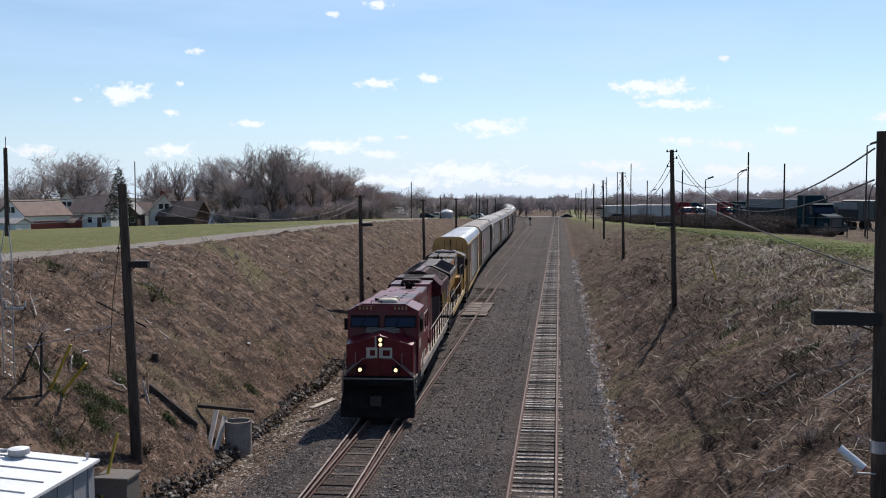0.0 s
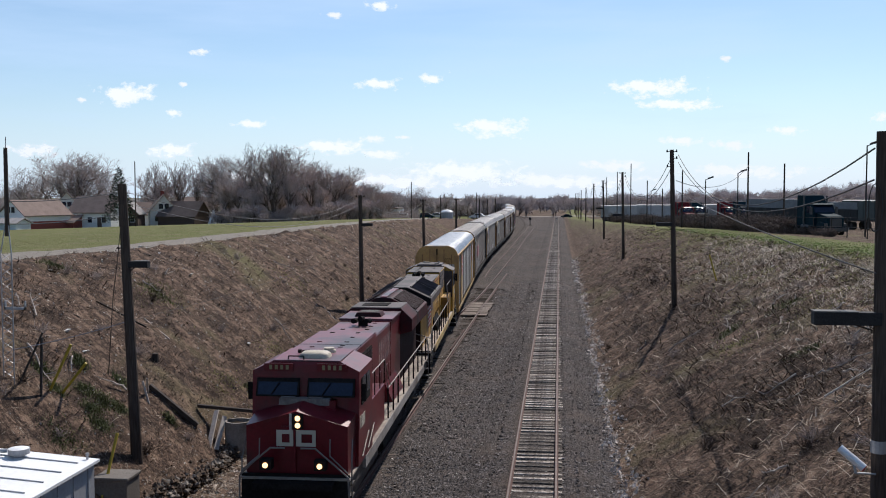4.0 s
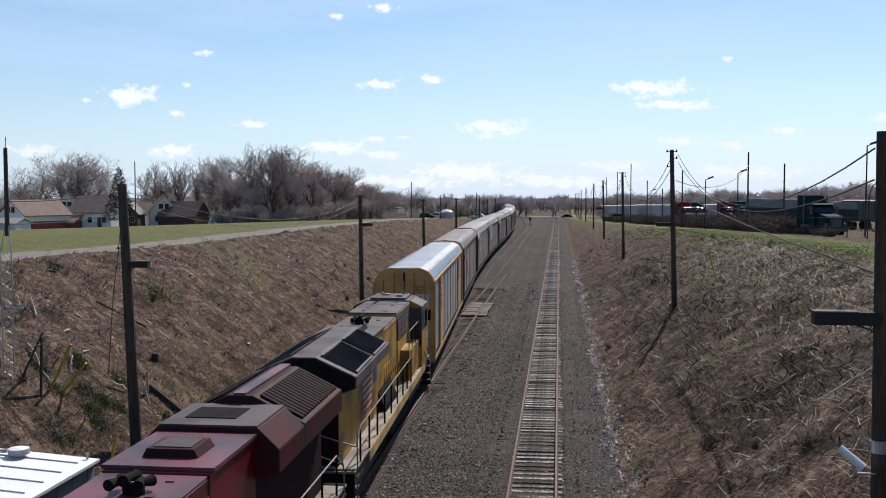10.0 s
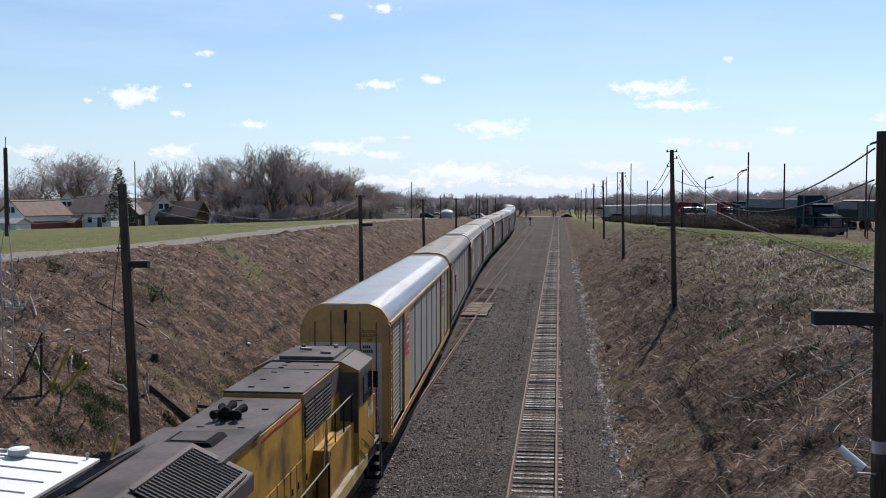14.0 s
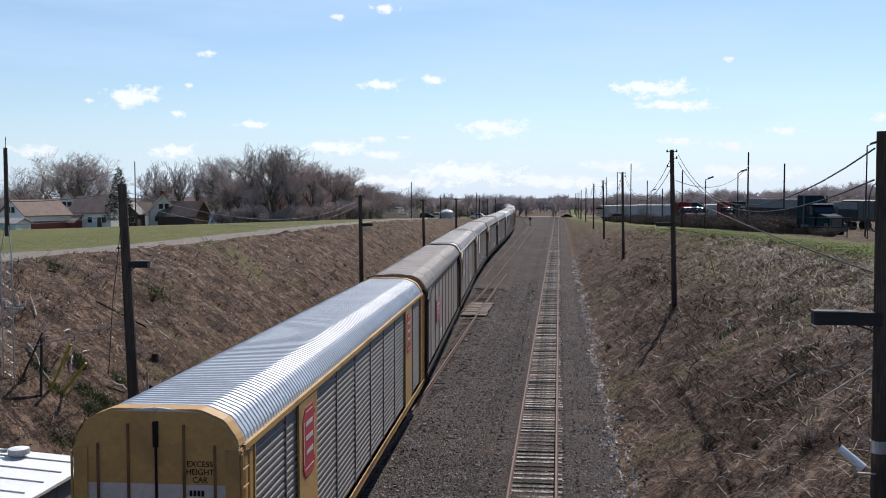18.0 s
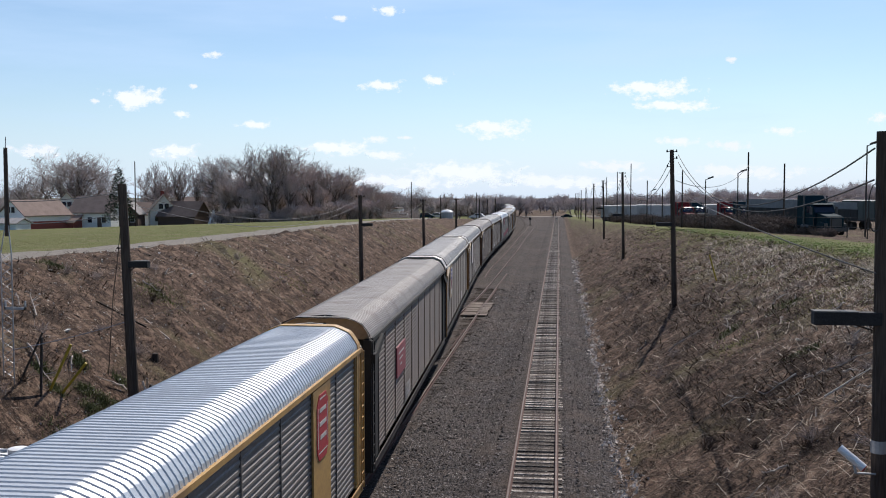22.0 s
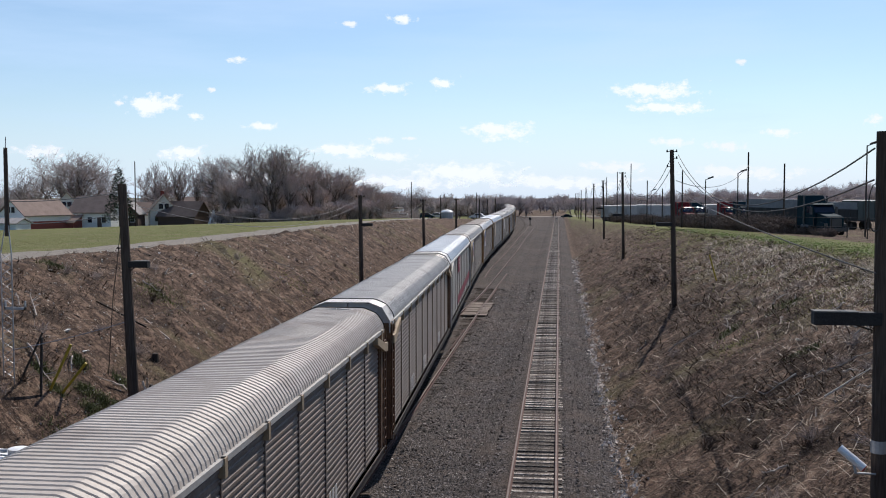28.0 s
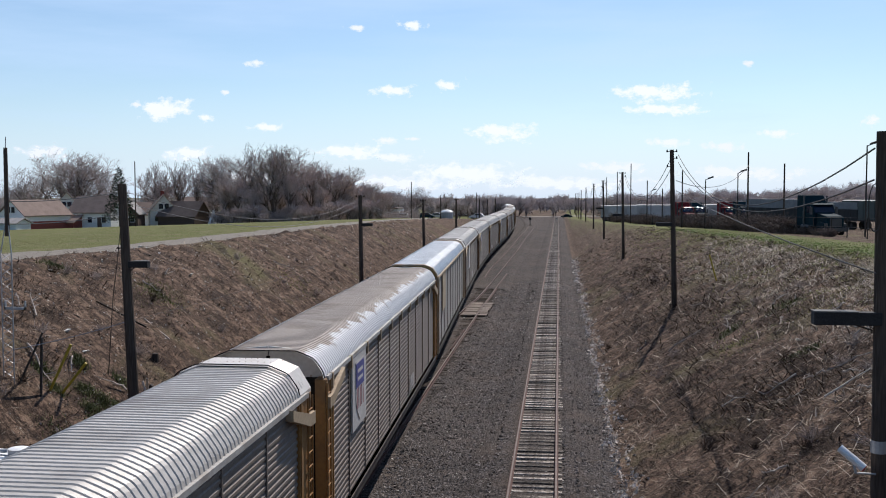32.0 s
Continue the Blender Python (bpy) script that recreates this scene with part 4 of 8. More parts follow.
def peeling(m):
    """Bare zinc along the shoulders where the brown paint has peeled off."""
    n, l = m.node_tree.nodes, m.node_tree.links
    b = n["Principled BSDF"]
    co, sep, nz = n.new("ShaderNodeTexCoord"), n.new("ShaderNodeSeparateXYZ"), n.new("ShaderNodeTexNoise")
    nz.inputs["Scale"].default_value, nz.inputs["Detail"].default_value = 1.6, 5
    l.new(co.outputs["Object"], sep.inputs["Vector"])
    l.new(co.outputs["Object"], nz.inputs["Vector"])
    size, add, cut, mix = n.new("ShaderNodeMath"), n.new("ShaderNodeMath"), n.new("ShaderNodeMapRange"), n.new("ShaderNodeMix")
    size.operation, add.operation, mix.data_type = "ABSOLUTE", "ADD", "RGBA"
    l.new(sep.outputs["X"], size.inputs[0])
    l.new(size.outputs[0], add.inputs[0])
    l.new(nz.outputs["Fac"], add.inputs[1])
    cut.inputs["From Min"].default_value, cut.inputs["From Max"].default_value = 1.5, 1.62
    l.new(add.outputs[0], cut.inputs["Value"])
    l.new(cut.outputs["Result"], mix.inputs["Factor"])
    l.new(b.inputs["Base Color"].links[0].from_socket, mix.inputs["A"])
    mix.inputs["B"].default_value = (0.62, 0.61, 0.6, 1)
    l.new(mix.outputs["Result"], b.inputs["Base Color"])


peeling(ROOFS["rusty"])
TRIMS = {
    "yellow": steel("yellow_trim", (0.46, 0.28, 0.09), (0.36, 0.21, 0.075), 0.6, 0.0, (0.2, 0.12, 0.06), 0.4),
    "black": steel("black_trim", (0.011, 0.01, 0.01), (0.02, 0.018, 0.016), 0.85, 0.0),
    "grey": steel("grey_trim", (0.4, 0.38, 0.35), (0.3, 0.28, 0.26), 0.65, 0.1, (0.2, 0.16, 0.12)),
    "brown": steel("rusty_brown_trim", (0.13, 0.065, 0.032), (0.08, 0.042, 0.024), 0.75, 0.0, (0.2, 0.11, 0.045), 0.42),
    "white": steel("white_trim", (0.54, 0.51, 0.48), (0.43, 0.4, 0.37), 0.6, 0.0, (0.33, 0.27, 0.22), 0.34),
    "tan": steel("tan_trim", (0.4, 0.3, 0.19), (0.3, 0.22, 0.14), 0.7, 0.0, (0.2, 0.14, 0.09), 0.4),
    "orange": steel("faded_orange_trim", (0.3, 0.15, 0.04), (0.2, 0.1, 0.03), 0.7, 0.0, (0.16, 0.09, 0.04), 0.42),
}
PANELS = {
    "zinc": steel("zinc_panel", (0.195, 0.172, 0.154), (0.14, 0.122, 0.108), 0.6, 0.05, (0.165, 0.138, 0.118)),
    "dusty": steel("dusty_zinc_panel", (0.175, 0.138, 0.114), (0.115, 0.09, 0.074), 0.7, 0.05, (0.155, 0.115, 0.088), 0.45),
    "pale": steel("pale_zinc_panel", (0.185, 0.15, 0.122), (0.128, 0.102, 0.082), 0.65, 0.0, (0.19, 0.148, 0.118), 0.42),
}
MAROON = steel("maroon_plate", (0.2, 0.014, 0.035), (0.15, 0.012, 0.028), 0.6, 0.0)
HOOD_METAL = steel("pale_hood_metal", (0.6, 0.55, 0.5), (0.5, 0.45, 0.4), 0.45, 0.2, (0.4, 0.33, 0.26), 0.4)
PLATE_RED = steel("red_plate", (0.42, 0.04, 0.05), (0.33, 0.035, 0.04), 0.6, 0.0)
PLATE_PINK = steel("faded_red_plate", (0.3, 0.08, 0.09), (0.22, 0.06, 0.07), 0.65, 0.0)
PLATE_BLUE = steel("blue_plate", (0.07, 0.07, 0.25), (0.05, 0.05, 0.18), 0.6, 0.0)

CAR_LEN, PANEL_N = 27.3, 10
ARCH = [(0.72, 5.69), (0.79, 5.682), (0.87, 5.655), (1.09, 5.566), (1.18, 5.522), (1.25, 5.456), (1.385, 5.262), (1.43, 5.174), (1.455, 5.06)]


def roof_mesh(name):
    """A corrugated roof: each corrugation runs across the car and bends down over the shoulders."""
    prof = [(-x, z) for x, z in reversed(ARCH)] + ARCH
    half, pitch, deep = CAR_LEN / 2 - 0.38, 0.19, 0.019
    ys, lift = [], []
    n = int(2 * half / pitch)
    pitch = 2 * half / n
    for k in range(n):
        y = -half + k * pitch
        ys += [y, y + pitch * 0.38, y + pitch * 0.5, y + pitch * 0.88]
        lift += [1, 1, 0, 0]
    ys.append(half)
    lift.append(1)
    vs, fs, m = [], [], len(prof)
    for y, up in zip(ys, lift):
        for x, z in prof:
            s = 1 - (1 - up) * deep / 3.0
            vs.append((x * s, y, z - (1 - up) * deep))
    for j in range(len(ys) - 1):
        fs += [(j * m + i, j * m + i + 1, (j + 1) * m + i + 1, (j + 1) * m + i) for i in range(m - 1)]
    me = bpy.data.meshes.new(name)
    me.from_pydata(vs, [], fs)
    return me


def panel_mesh(name, width, height):
    """A side panel with horizontal corrugations in three bands."""
    vs, fs = [], []
    zs = []
    bands = ((0.0, 0.34), (0.345, 0.68), (0.685, 1.0))
    for a, b in bands:
        n = 8
        zs.append((a * height, 0.0))
        for k in range(n):
            z0, z1 = a * height + (b - a) * height * k / n, a * height + (b - a) * height * (k + 1) / n
            d = z1 - z0
            zs += [(z0 + d * 0.2, 0.0), (z0 + d * 0.35, 0.024), (z0 + d * 0.75, 0.024), (z0 + d * 0.9, 0.0)]
        zs.append((b * height, 0.0))
    for z, out in zs:
        vs += [(out, -width / 2, z), (out, width / 2, z)]
    for j in range(len(zs) - 1):
        fs.append((2 * j, 2 * j + 1, 2 * j + 3, 2 * j + 2))
    me = bpy.data.meshes.new(name)
    me.from_pydata(vs, [], fs)
    return me


SIDE_Z0, SIDE_Z1 = 1.22, 4.9
PANEL_W = (CAR_LEN - 1.5) / PANEL_N
ROOF_MESH = roof_mesh("corrugated_roof")
PANEL_MESH = panel_mesh("side_panel", PANEL_W - 0.015, SIDE_Z1 - SIDE_Z0)


def dressed(mesh, name, material, parent, at=None, label=""):
    """An object on a shared mesh with a material of its own."""
    if not mesh.materials:
        mesh.materials.append(None)
    ob = part(name, mesh, None, parent, label, at=at)
    ob.material_slots[0].link = "OBJECT"
    ob.material_slots[0].material = material
    return ob


def raw(shape, name, bevel=0.0):
    me = shape.mesh(name, None, bevel)
    return me


END = CAR_LEN / 2
POST_MESH = raw(Shape().box(-0.04, 0.045, -0.03, 0.03, SIDE_Z0 - 0.12, 4.97), "post")
CLIP_MESH = raw(Shape().box(-0.02, 0.12, -0.07, 0.07, 4.72, 5.06), "bracket")
CHORD_MESH = raw(Shape().box(-0.06, 0.05, -END + 0.3, END - 0.3, -0.03, 0.08), "top_chord")
SILL_MESH = raw(Shape().box(-0.1, 0.05, -END + 0.2, END - 0.2, -0.28, 0.0).box(-0.12, 0.08, -END + 0.2, END - 0.2, -0.06, 0.0), "side_sill")
CORNER_MESH = raw(Shape().box(-0.18, 0.07, -0.5, 0.5, SIDE_Z0 - 0.2, 5.02).box(0.05, 0.1, -0.44, -0.34, 1.3, 5.0).box(0.05, 0.09, 0.36, 0.44, 1.3, 5.0), "corner_post")
PLATE_MESH = raw(Shape().box(0.0, 0.05, -0.52, 0.52, SIDE_Z0, 4.92), "plate")


def oct_plate():
    pts = [(-0.26, 3.2), (0.26, 3.2), (0.4, 3.42), (0.4, 4.5), (0.24, 4.74), (-0.24, 4.74), (-0.4, 4.5), (-0.4, 3.42)]
    return raw(Shape().prism(pts, 0.052, 0.066, "x"), "sign_shield")


def crest_plate(z0, z1, lift):
    """A shield outline with a pointed foot, between two heights."""
    top, foot = 4.72, 3.05
    def half(z):
        return 0.36 if z > 3.6 else 0.36 * max(0.0, (z - foot) / 0.55) ** 0.6
    zs = [z0 + (z1 - z0) * k / 6 for k in range(7)]
    pts = [(half(z), z) for z in zs] + [(-half(z), z) for z in reversed(zs)]
    return raw(Shape().prism(pts, 0.052, lift, "x"), "shield_field")


SHIELD_MESH = oct_plate()
SHIELD_BARS = raw(Shape().box(0.067, 0.072, -0.24, 0.22, 4.32, 4.42).box(0.067, 0.072, -0.24, 0.24, 4.0, 4.1).box(0.067, 0.072, -0.2, 0.24, 3.68, 3.78)
                  .box(0.067, 0.07, -0.3, 0.3, 3.36, 3.39).box(0.067, 0.07, -0.22, 0.22, 4.63, 4.66).box(0.067, 0.07, -0.36, -0.33, 3.5, 4.45).box(0.067, 0.07, 0.33, 0.36, 3.5, 4.45), "shield_bars")
CREST_WHITE = crest_plate(3.06, 4.76, 0.062)
CREST_BLUE = crest_plate(4.02, 4.7, 0.068)
CREST_STRIPE = raw(Shape().box(0.0625, 0.067, -0.024, 0.024, 3.42, 4.0), "crest_stripe")
CREST_BAR = raw(Shape().box(0.0685, 0.072, -0.24, 0.24, 0, 0.1), "crest_bar")
CAP_SEC = [(-x, z) for x, z in reversed(ARCH)] + ARCH


def cap_mesh():
    """A flat band over the roof's end, a little proud of the corrugations."""
    vs, fs = [], []
    m = len(CAP_SEC)
    for y in (-0.24, 0.1):
        for s in (1.012, 0.99):
            vs += [(x * s, y, (z - 4.5) * s + 4.5 + (0.012 if s > 1 else -0.03)) for x, z in CAP_SEC]
    for i in range(m - 1):
        fs += [(i, i + 1, 2 * m + i + 1, 2 * m + i), (m + i, 3 * m + i, 3 * m + i + 1, m + i + 1), (i, m + i, m + i + 1, i + 1), (2 * m + i, 2 * m + i + 1, 3 * m + i + 1, 3 * m + i)]
    return raw(Shape().add(vs, fs), "roof_cap")


def hood_mesh():
    """A smooth faceted hood over the roof's end, riveted to the last corrugation; it reaches past the end door."""
    sec = [(-1.475, 4.7), (-1.475, 5.1), (-1.2, 5.56), (-0.76, 5.735), (0.76, 5.735), (1.2, 5.56), (1.475, 5.1), (1.475, 4.7)]
    vs, m = [], len(sec)
    for y, k in ((-0.5, 1.0), (0.42, 1.0), (0.46, 0.985)):
        vs += [(x * k, y, (z - 4.5) * k + 4.5) for x, z in sec]
    fs = [(j * m + i, j * m + i + 1, (j + 1) * m + i + 1, (j + 1) * m + i) for j in range(2) for i in range(m - 1)]
    o = len(vs)
    vs += [(x * 0.975, -0.5, (z - 4.5) * 0.975 + 4.5) for x, z in sec] + [(x * 0.975, 0.42, (z - 4.5) * 0.975 + 4.5) for x, z in sec]
    fs += [(i, o + i, o + i + 1, i + 1) for i in range(m - 1)] + [(o + i, o + m + i, o + m + i + 1, o + i + 1) for i in range(m - 1)]
    return raw(Shape().add(vs, fs), "roof_hood")


def rivet_mesh():
    s = Shape()
    for y in (-0.42, 0.02, 0.36):
        for k in range(11):
            s.boxc(-0.7 + k * 0.14, y, 5.738, 0.016, 0.016, 0.008)
        for k in range(3):
            for side in (-1, 1):
                x = 0.85 + k * 0.13
                s.boxc(side * x, y, 5.735 - (x - 0.76) * 0.398 + 0.003, 0.016, 0.016, 0.01)
    return raw(s, "rivets")


HOOD_MESH, RIVET_MESH = hood_mesh(), rivet_mesh()
LATCH_MESH = raw(Shape().box(-0.045, 0.045, -0.075, -0.03, 5.05, 5.5).box(-0.02, 0.02, -0.06, -0.03, 3.2, 5.05), "door_latch")
SEAM_MESH = raw(Shape().box(-0.012, 0.012, -0.04, -0.028, 1.25, 5.3), "seam")
FOOT_MESH = raw(Shape().box(-1.44, 1.44, -0.036, -0.0305, 1.2, 3.7), "painted_foot")
GUSSET_MESH = raw(Shape().prism([(1.95, 5.0), (0.5, 4.62), (0.08, 4.6), (0.08, 4.32), (0.5, 4.34), (1.95, 4.78)], 0.04, 0.21, "x"), "gusset")
CAP_MESH = cap_mesh()
CABLE_MESH = raw(Shape().chain([(x * 1.016, 0, (z - 4.5) * 1.012 + 4.53) for x, z in CAP_SEC], 0.014, 5), "seal_strip")


def door_leaf(side):
    """One curved end door leaf with ribs, at the end y = 0, facing -Y."""
    edge = [(side * x, z) for x, z in ARCH]
    outline = [(side * 0.015, 1.15), (side * 1.47, 1.15), (side * 1.47, 5.06)] + [(side * x * 0.985, z - 0.02) for x, z in reversed(ARCH[:-1])] + [(side * 0.015, 5.74)]
    return Shape().prism(outline, -0.03, 0.03)


LEAF_MESH = {s: raw(door_leaf(s), "end_door") for s in (-1, 1)}
RIB_MESH = raw(Shape().box(-0.022, 0.022, -0.06, -0.028, 1.25, 5.45), "rib")
BAND_MESH = raw(Shape().prism([(-1.47, 4.4), (1.47, 4.4), (1.47, 5.06)] + [(x * 0.985, z - 0.02) for x, z in reversed(ARCH[:-1])] + [(-x * 0.985, z - 0.02) for x, z in ARCH[:-1]] + [(-1.47, 5.06)], -0.036, -0.0305), "painted_band")


def ladder_mesh():
    s = Shape()
    for x in (-0.2, 0.2):
        s.tube((x, 0, 1.0), (x, 0, 4.95), 0.022, n=6)
    for k in range(12):
        s.tube((-0.2, 0, 1.15 + k * 0.32), (0.2, 0, 1.15 + k * 0.32), 0.016, n=5)
    return raw(s, "ladder")


LADDER_MESH = ladder_mesh()
FLOOR_MESH = raw(Shape().box(-1.4, 1.4, -END + 0.15, END - 0.15, 0.95, 1.2).box(-0.35, 0.35, -END, END, 0.72, 0.96), "underframe")
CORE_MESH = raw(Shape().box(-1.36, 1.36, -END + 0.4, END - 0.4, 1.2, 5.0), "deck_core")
COUPLER_MESH = raw(Shape().box(-0.15, 0.15, -0.55, 0.4, 0.75, 1.0).box(-0.2, 0.2, -0.62, -0.4, 0.7, 1.05), "coupler")


def car_bogie(parent, y):
    b = part("bogie", Shape().box(-0.4, 0.4, y - 0.25, y + 0.25, 0.5, 0.8), MAT["steel_dark"], parent)
    for side in (-1, 1):
        part("side_frame", Shape().prism([(y - 1.15, 0.35), (y - 0.9, 0.3), (y + 0.9, 0.3), (y + 1.15, 0.35), (y + 1.0, 0.6), (y + 0.3, 0.72), (y - 0.3, 0.72), (y - 1.0, 0.6)],
                                         side * 0.95, side * 1.08, "x"), MAT["steel_dark"], b)
    for dy in (-0.86, 0.86):
        s = Shape()
        for x in (-0.755, 0.755):
            s.tube((x - 0.065, y + dy, 0.42), (x + 0.065, y + dy, 0.42), 0.42, 0.42, 18)
        s.tube((-1.0, y + dy, 0.42), (1.0, y + dy, 0.42), 0.09, n=8)
        part("wheelset", s, MAT["rail_rust"], b)


def car_carrier(label, roof, trim, panel, end_low, end_high, cap, ladder, clips=None, plates=(), stripe=None, marks=()):
    """An enclosed car carrier; own -Y is the end that leads. plates: (panel position, plate colour, sign colour)."""
    C = thing("car_carrier", pose(0, 0, 0), label, "freight car", "car carriers of the train")
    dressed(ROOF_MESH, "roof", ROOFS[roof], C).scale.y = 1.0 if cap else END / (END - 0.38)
    for e in (-1, 1):
        if cap == "white":
            hood = dressed(HOOD_MESH, "roof_hood", HOOD_METAL, C, pose(0, e * (END - 0.46), 0, 0, 0, 0 if e < 0 else 180), "smooth pale riveted hood")
            dressed(RIVET_MESH, "rivets", TRIMS["brown"], hood)["kind"] = "stuff"
            dressed(CABLE_MESH, "seal_strip", BLACK, C, pose(0, e * (END - 0.95), 0.02))
        elif cap:
            dressed(CAP_MESH, "roof_cap", TRIMS[cap], C, pose(0, e * (END - 0.32), 0))
        else:
            dressed(CABLE_MESH, "roof_edge", BLACK, C, pose(0, e * (END - 0.02), -0.03))
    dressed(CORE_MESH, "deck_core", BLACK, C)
    dressed(FLOOR_MESH, "underframe", MAT["steel_dark"], C)
    for side in (-1, 1):
        turn = 0 if side > 0 else 180
        dressed(CHORD_MESH, "top_chord", TRIMS[trim], C, pose(side * 1.47, 0, 4.98, 0, 0, turn))
        dressed(SILL_MESH, "side_sill", TRIMS[trim] if trim in ("yellow", "orange") else MAT["steel_dark"], C, pose(side * 1.47, 0, SIDE_Z0, 0, 0, turn))
        for k in range(PANEL_N):
            y = -END + 0.75 + (k + 0.5) * PANEL_W
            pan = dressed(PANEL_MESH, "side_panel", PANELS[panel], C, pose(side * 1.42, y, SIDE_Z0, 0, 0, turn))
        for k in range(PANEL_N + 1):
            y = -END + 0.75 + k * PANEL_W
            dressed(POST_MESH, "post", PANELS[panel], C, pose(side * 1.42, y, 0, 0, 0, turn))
            if clips:
                dressed(CLIP_MESH, "bracket", TRIMS[clips], C, pose(side * 1.43, y, 0, 0, 0, turn))
        for e in (-1, 1):
            dressed(CORNER_MESH, "corner_post", TRIMS[ladder], C, pose(side * 1.42, e * (END - (0.85 if ladder == "black" else 0.53)), 0, 0, 0, turn)).scale.y = 1.6 if ladder == "black" else 1.0
            lad = dressed(LADDER_MESH, "ladder", TRIMS[ladder], C, pose(side * 1.53, e * (END - 0.25), 0, 0, 0, 90))
        for at, plate, sign in plates:
            y = -END + 0.75 + at * PANEL_W
            pl = dressed(PLATE_MESH, "plate", plate, C, pose(side * 1.46, y, 0, 0, 0, turn))
            low = plate in (MAROON, PLATE_PINK)
            pl.scale = (1, 1.66 if trim == "yellow" else 2.35 if low else 2.1, 0.3 if low else 1.0 if trim == "yellow" else 0.55)
            if low:
                pl.location.z = 3.42 if plate is MAROON else 2.4
                for j in range(3):
                    part("plate_bar", Shape().box(0.052, 0.056, -0.36 + 0.1 * j, 0.3 - 0.12 * j, 3.9 - j * 0.75, 4.12 - j * 0.75), TRIMS["white"], pl)
            elif trim != "yellow":
                pl.location.z = 2.22
            if sign is PLATE_BLUE:
                for mesh, name, look_of in ((CREST_WHITE, "shield", TRIMS["white"]), (CREST_BLUE, "shield_field", PLATE_BLUE)):
                    dressed(mesh, name, look_of, C, pose(side * 1.466, y, 0, 0, 0, turn)).scale.y = 1.75
                for j in range(5):
                    dressed(CREST_STRIPE, "shield_stripe", PLATE_PINK, C, pose(side * 1.466, y + (j - 2) * 0.24, 0, 0, 0, turn)).scale.y = 1.8
                for j in range(2):
                    dressed(CREST_BAR, "shield_bar", TRIMS["white"], C, pose(side * 1.466, y, 4.2 + 0.22 * j, 0, 0, turn)).scale.y = 1.75
            elif sign:
                squeeze = 0.85 if trim == "yellow" else 1.0
                dressed(SHIELD_MESH, "sign_shield", sign, pl).scale.y = squeeze
                dressed(SHIELD_BARS, "shield_bars", TRIMS["white"], pl).scale.y = squeeze
        if stripe:
            s = Shape()
            for k in range(3, 10):
                y = -END + 0.75 + k * PANEL_W
                s.add([(side * 1.475, y, 1.5 + (k - 3) * 0.08), (side * 1.475, y + PANEL_W - 0.1, 1.58 + (k - 3) * 0.08), (side * 1.475, y + PANEL_W - 0.1, 2.2 + (k - 3) * 0.08), (side * 1.475, y, 2.12 + (k - 3) * 0.08)], [(0, 1, 2, 3)])
            part("painted_stripe", s, stripe, C)
        for k, z, n in marks:
            y = -END + 0.75 + k * PANEL_W + 0.2
            s = Shape()
            for j in range(n):
                s.box(*sorted((side * 1.478, side * 1.486)), y + j * 0.34, y + j * 0.34 + 0.2, z, z + 0.55)
            part("side_marks", s, TRIMS["white"], C)
    for e in (-1, 1):
        rot = 0 if e < 0 else 180
        # doors stand back under a bare roof edge, nearly flush under a hood
        back = END - (0.09 if cap else 0.5)
        for s in (-1, 1):
            leaf = dressed(LEAF_MESH[s], "end_door", TRIMS[end_low], C, pose(0, e * back, 0, 0, 0, rot))
            for x in (0.5, 1.05):
                if cap == "yellow":
                    dressed(RIB_MESH, "rib", TRIMS["brown"], leaf, pose(s * x, 0, -0.35 if x > 1 else 0))
                else:
                    dressed(SEAM_MESH, "seam", TRIMS["brown"], leaf, pose(s * x, 0, -0.25 if x > 1 else 0))
        if end_high != end_low:
            dressed(BAND_MESH, "painted_band", TRIMS[end_high], C, pose(0, e * back, 0, 0, 0, rot))
        dressed(LATCH_MESH, "door_latch", BLACK, C, pose(0, e * back, 0, 0, 0, rot))
        if end_low == "white" and ladder in ("orange", "brown"):
            dressed(FOOT_MESH, "painted_foot", TRIMS["orange"], C, pose(0, e * back, 0, 0, 0, rot))
        if ladder in ("orange", "brown", "grey", "black"):
            for side in (-1, 1):
                dressed(GUSSET_MESH, "gusset", TRIMS["tan" if ladder in ("orange", "brown") else ladder], C, pose(side * 1.4, e * END, 0, 0, 0, rot)).scale.x = side * -e
        dressed(COUPLER_MESH, "coupler", MAT["steel_dark"], C, pose(0, e * END, 0, 0, 0, rot))
        car_bogie(C, e * 9.8)
    return C


def shape_text(words, size, material, parent, at, depth=0.004):
    cu = bpy.data.curves.new("lettering", "FONT")
    cu.body, cu.size, cu.extrude, cu.align_x = words, size, depth, "CENTER"
    ob = new("lettering_source", cu)
    me = bpy.data.meshes.new_from_object(ob.evaluated_get(bpy.context.evaluated_depsgraph_get()))
    bpy.data.objects.remove(ob)
    me.materials.clear()
    me.materials.append(material)
    return part("lettering", me, None, parent, at=at)


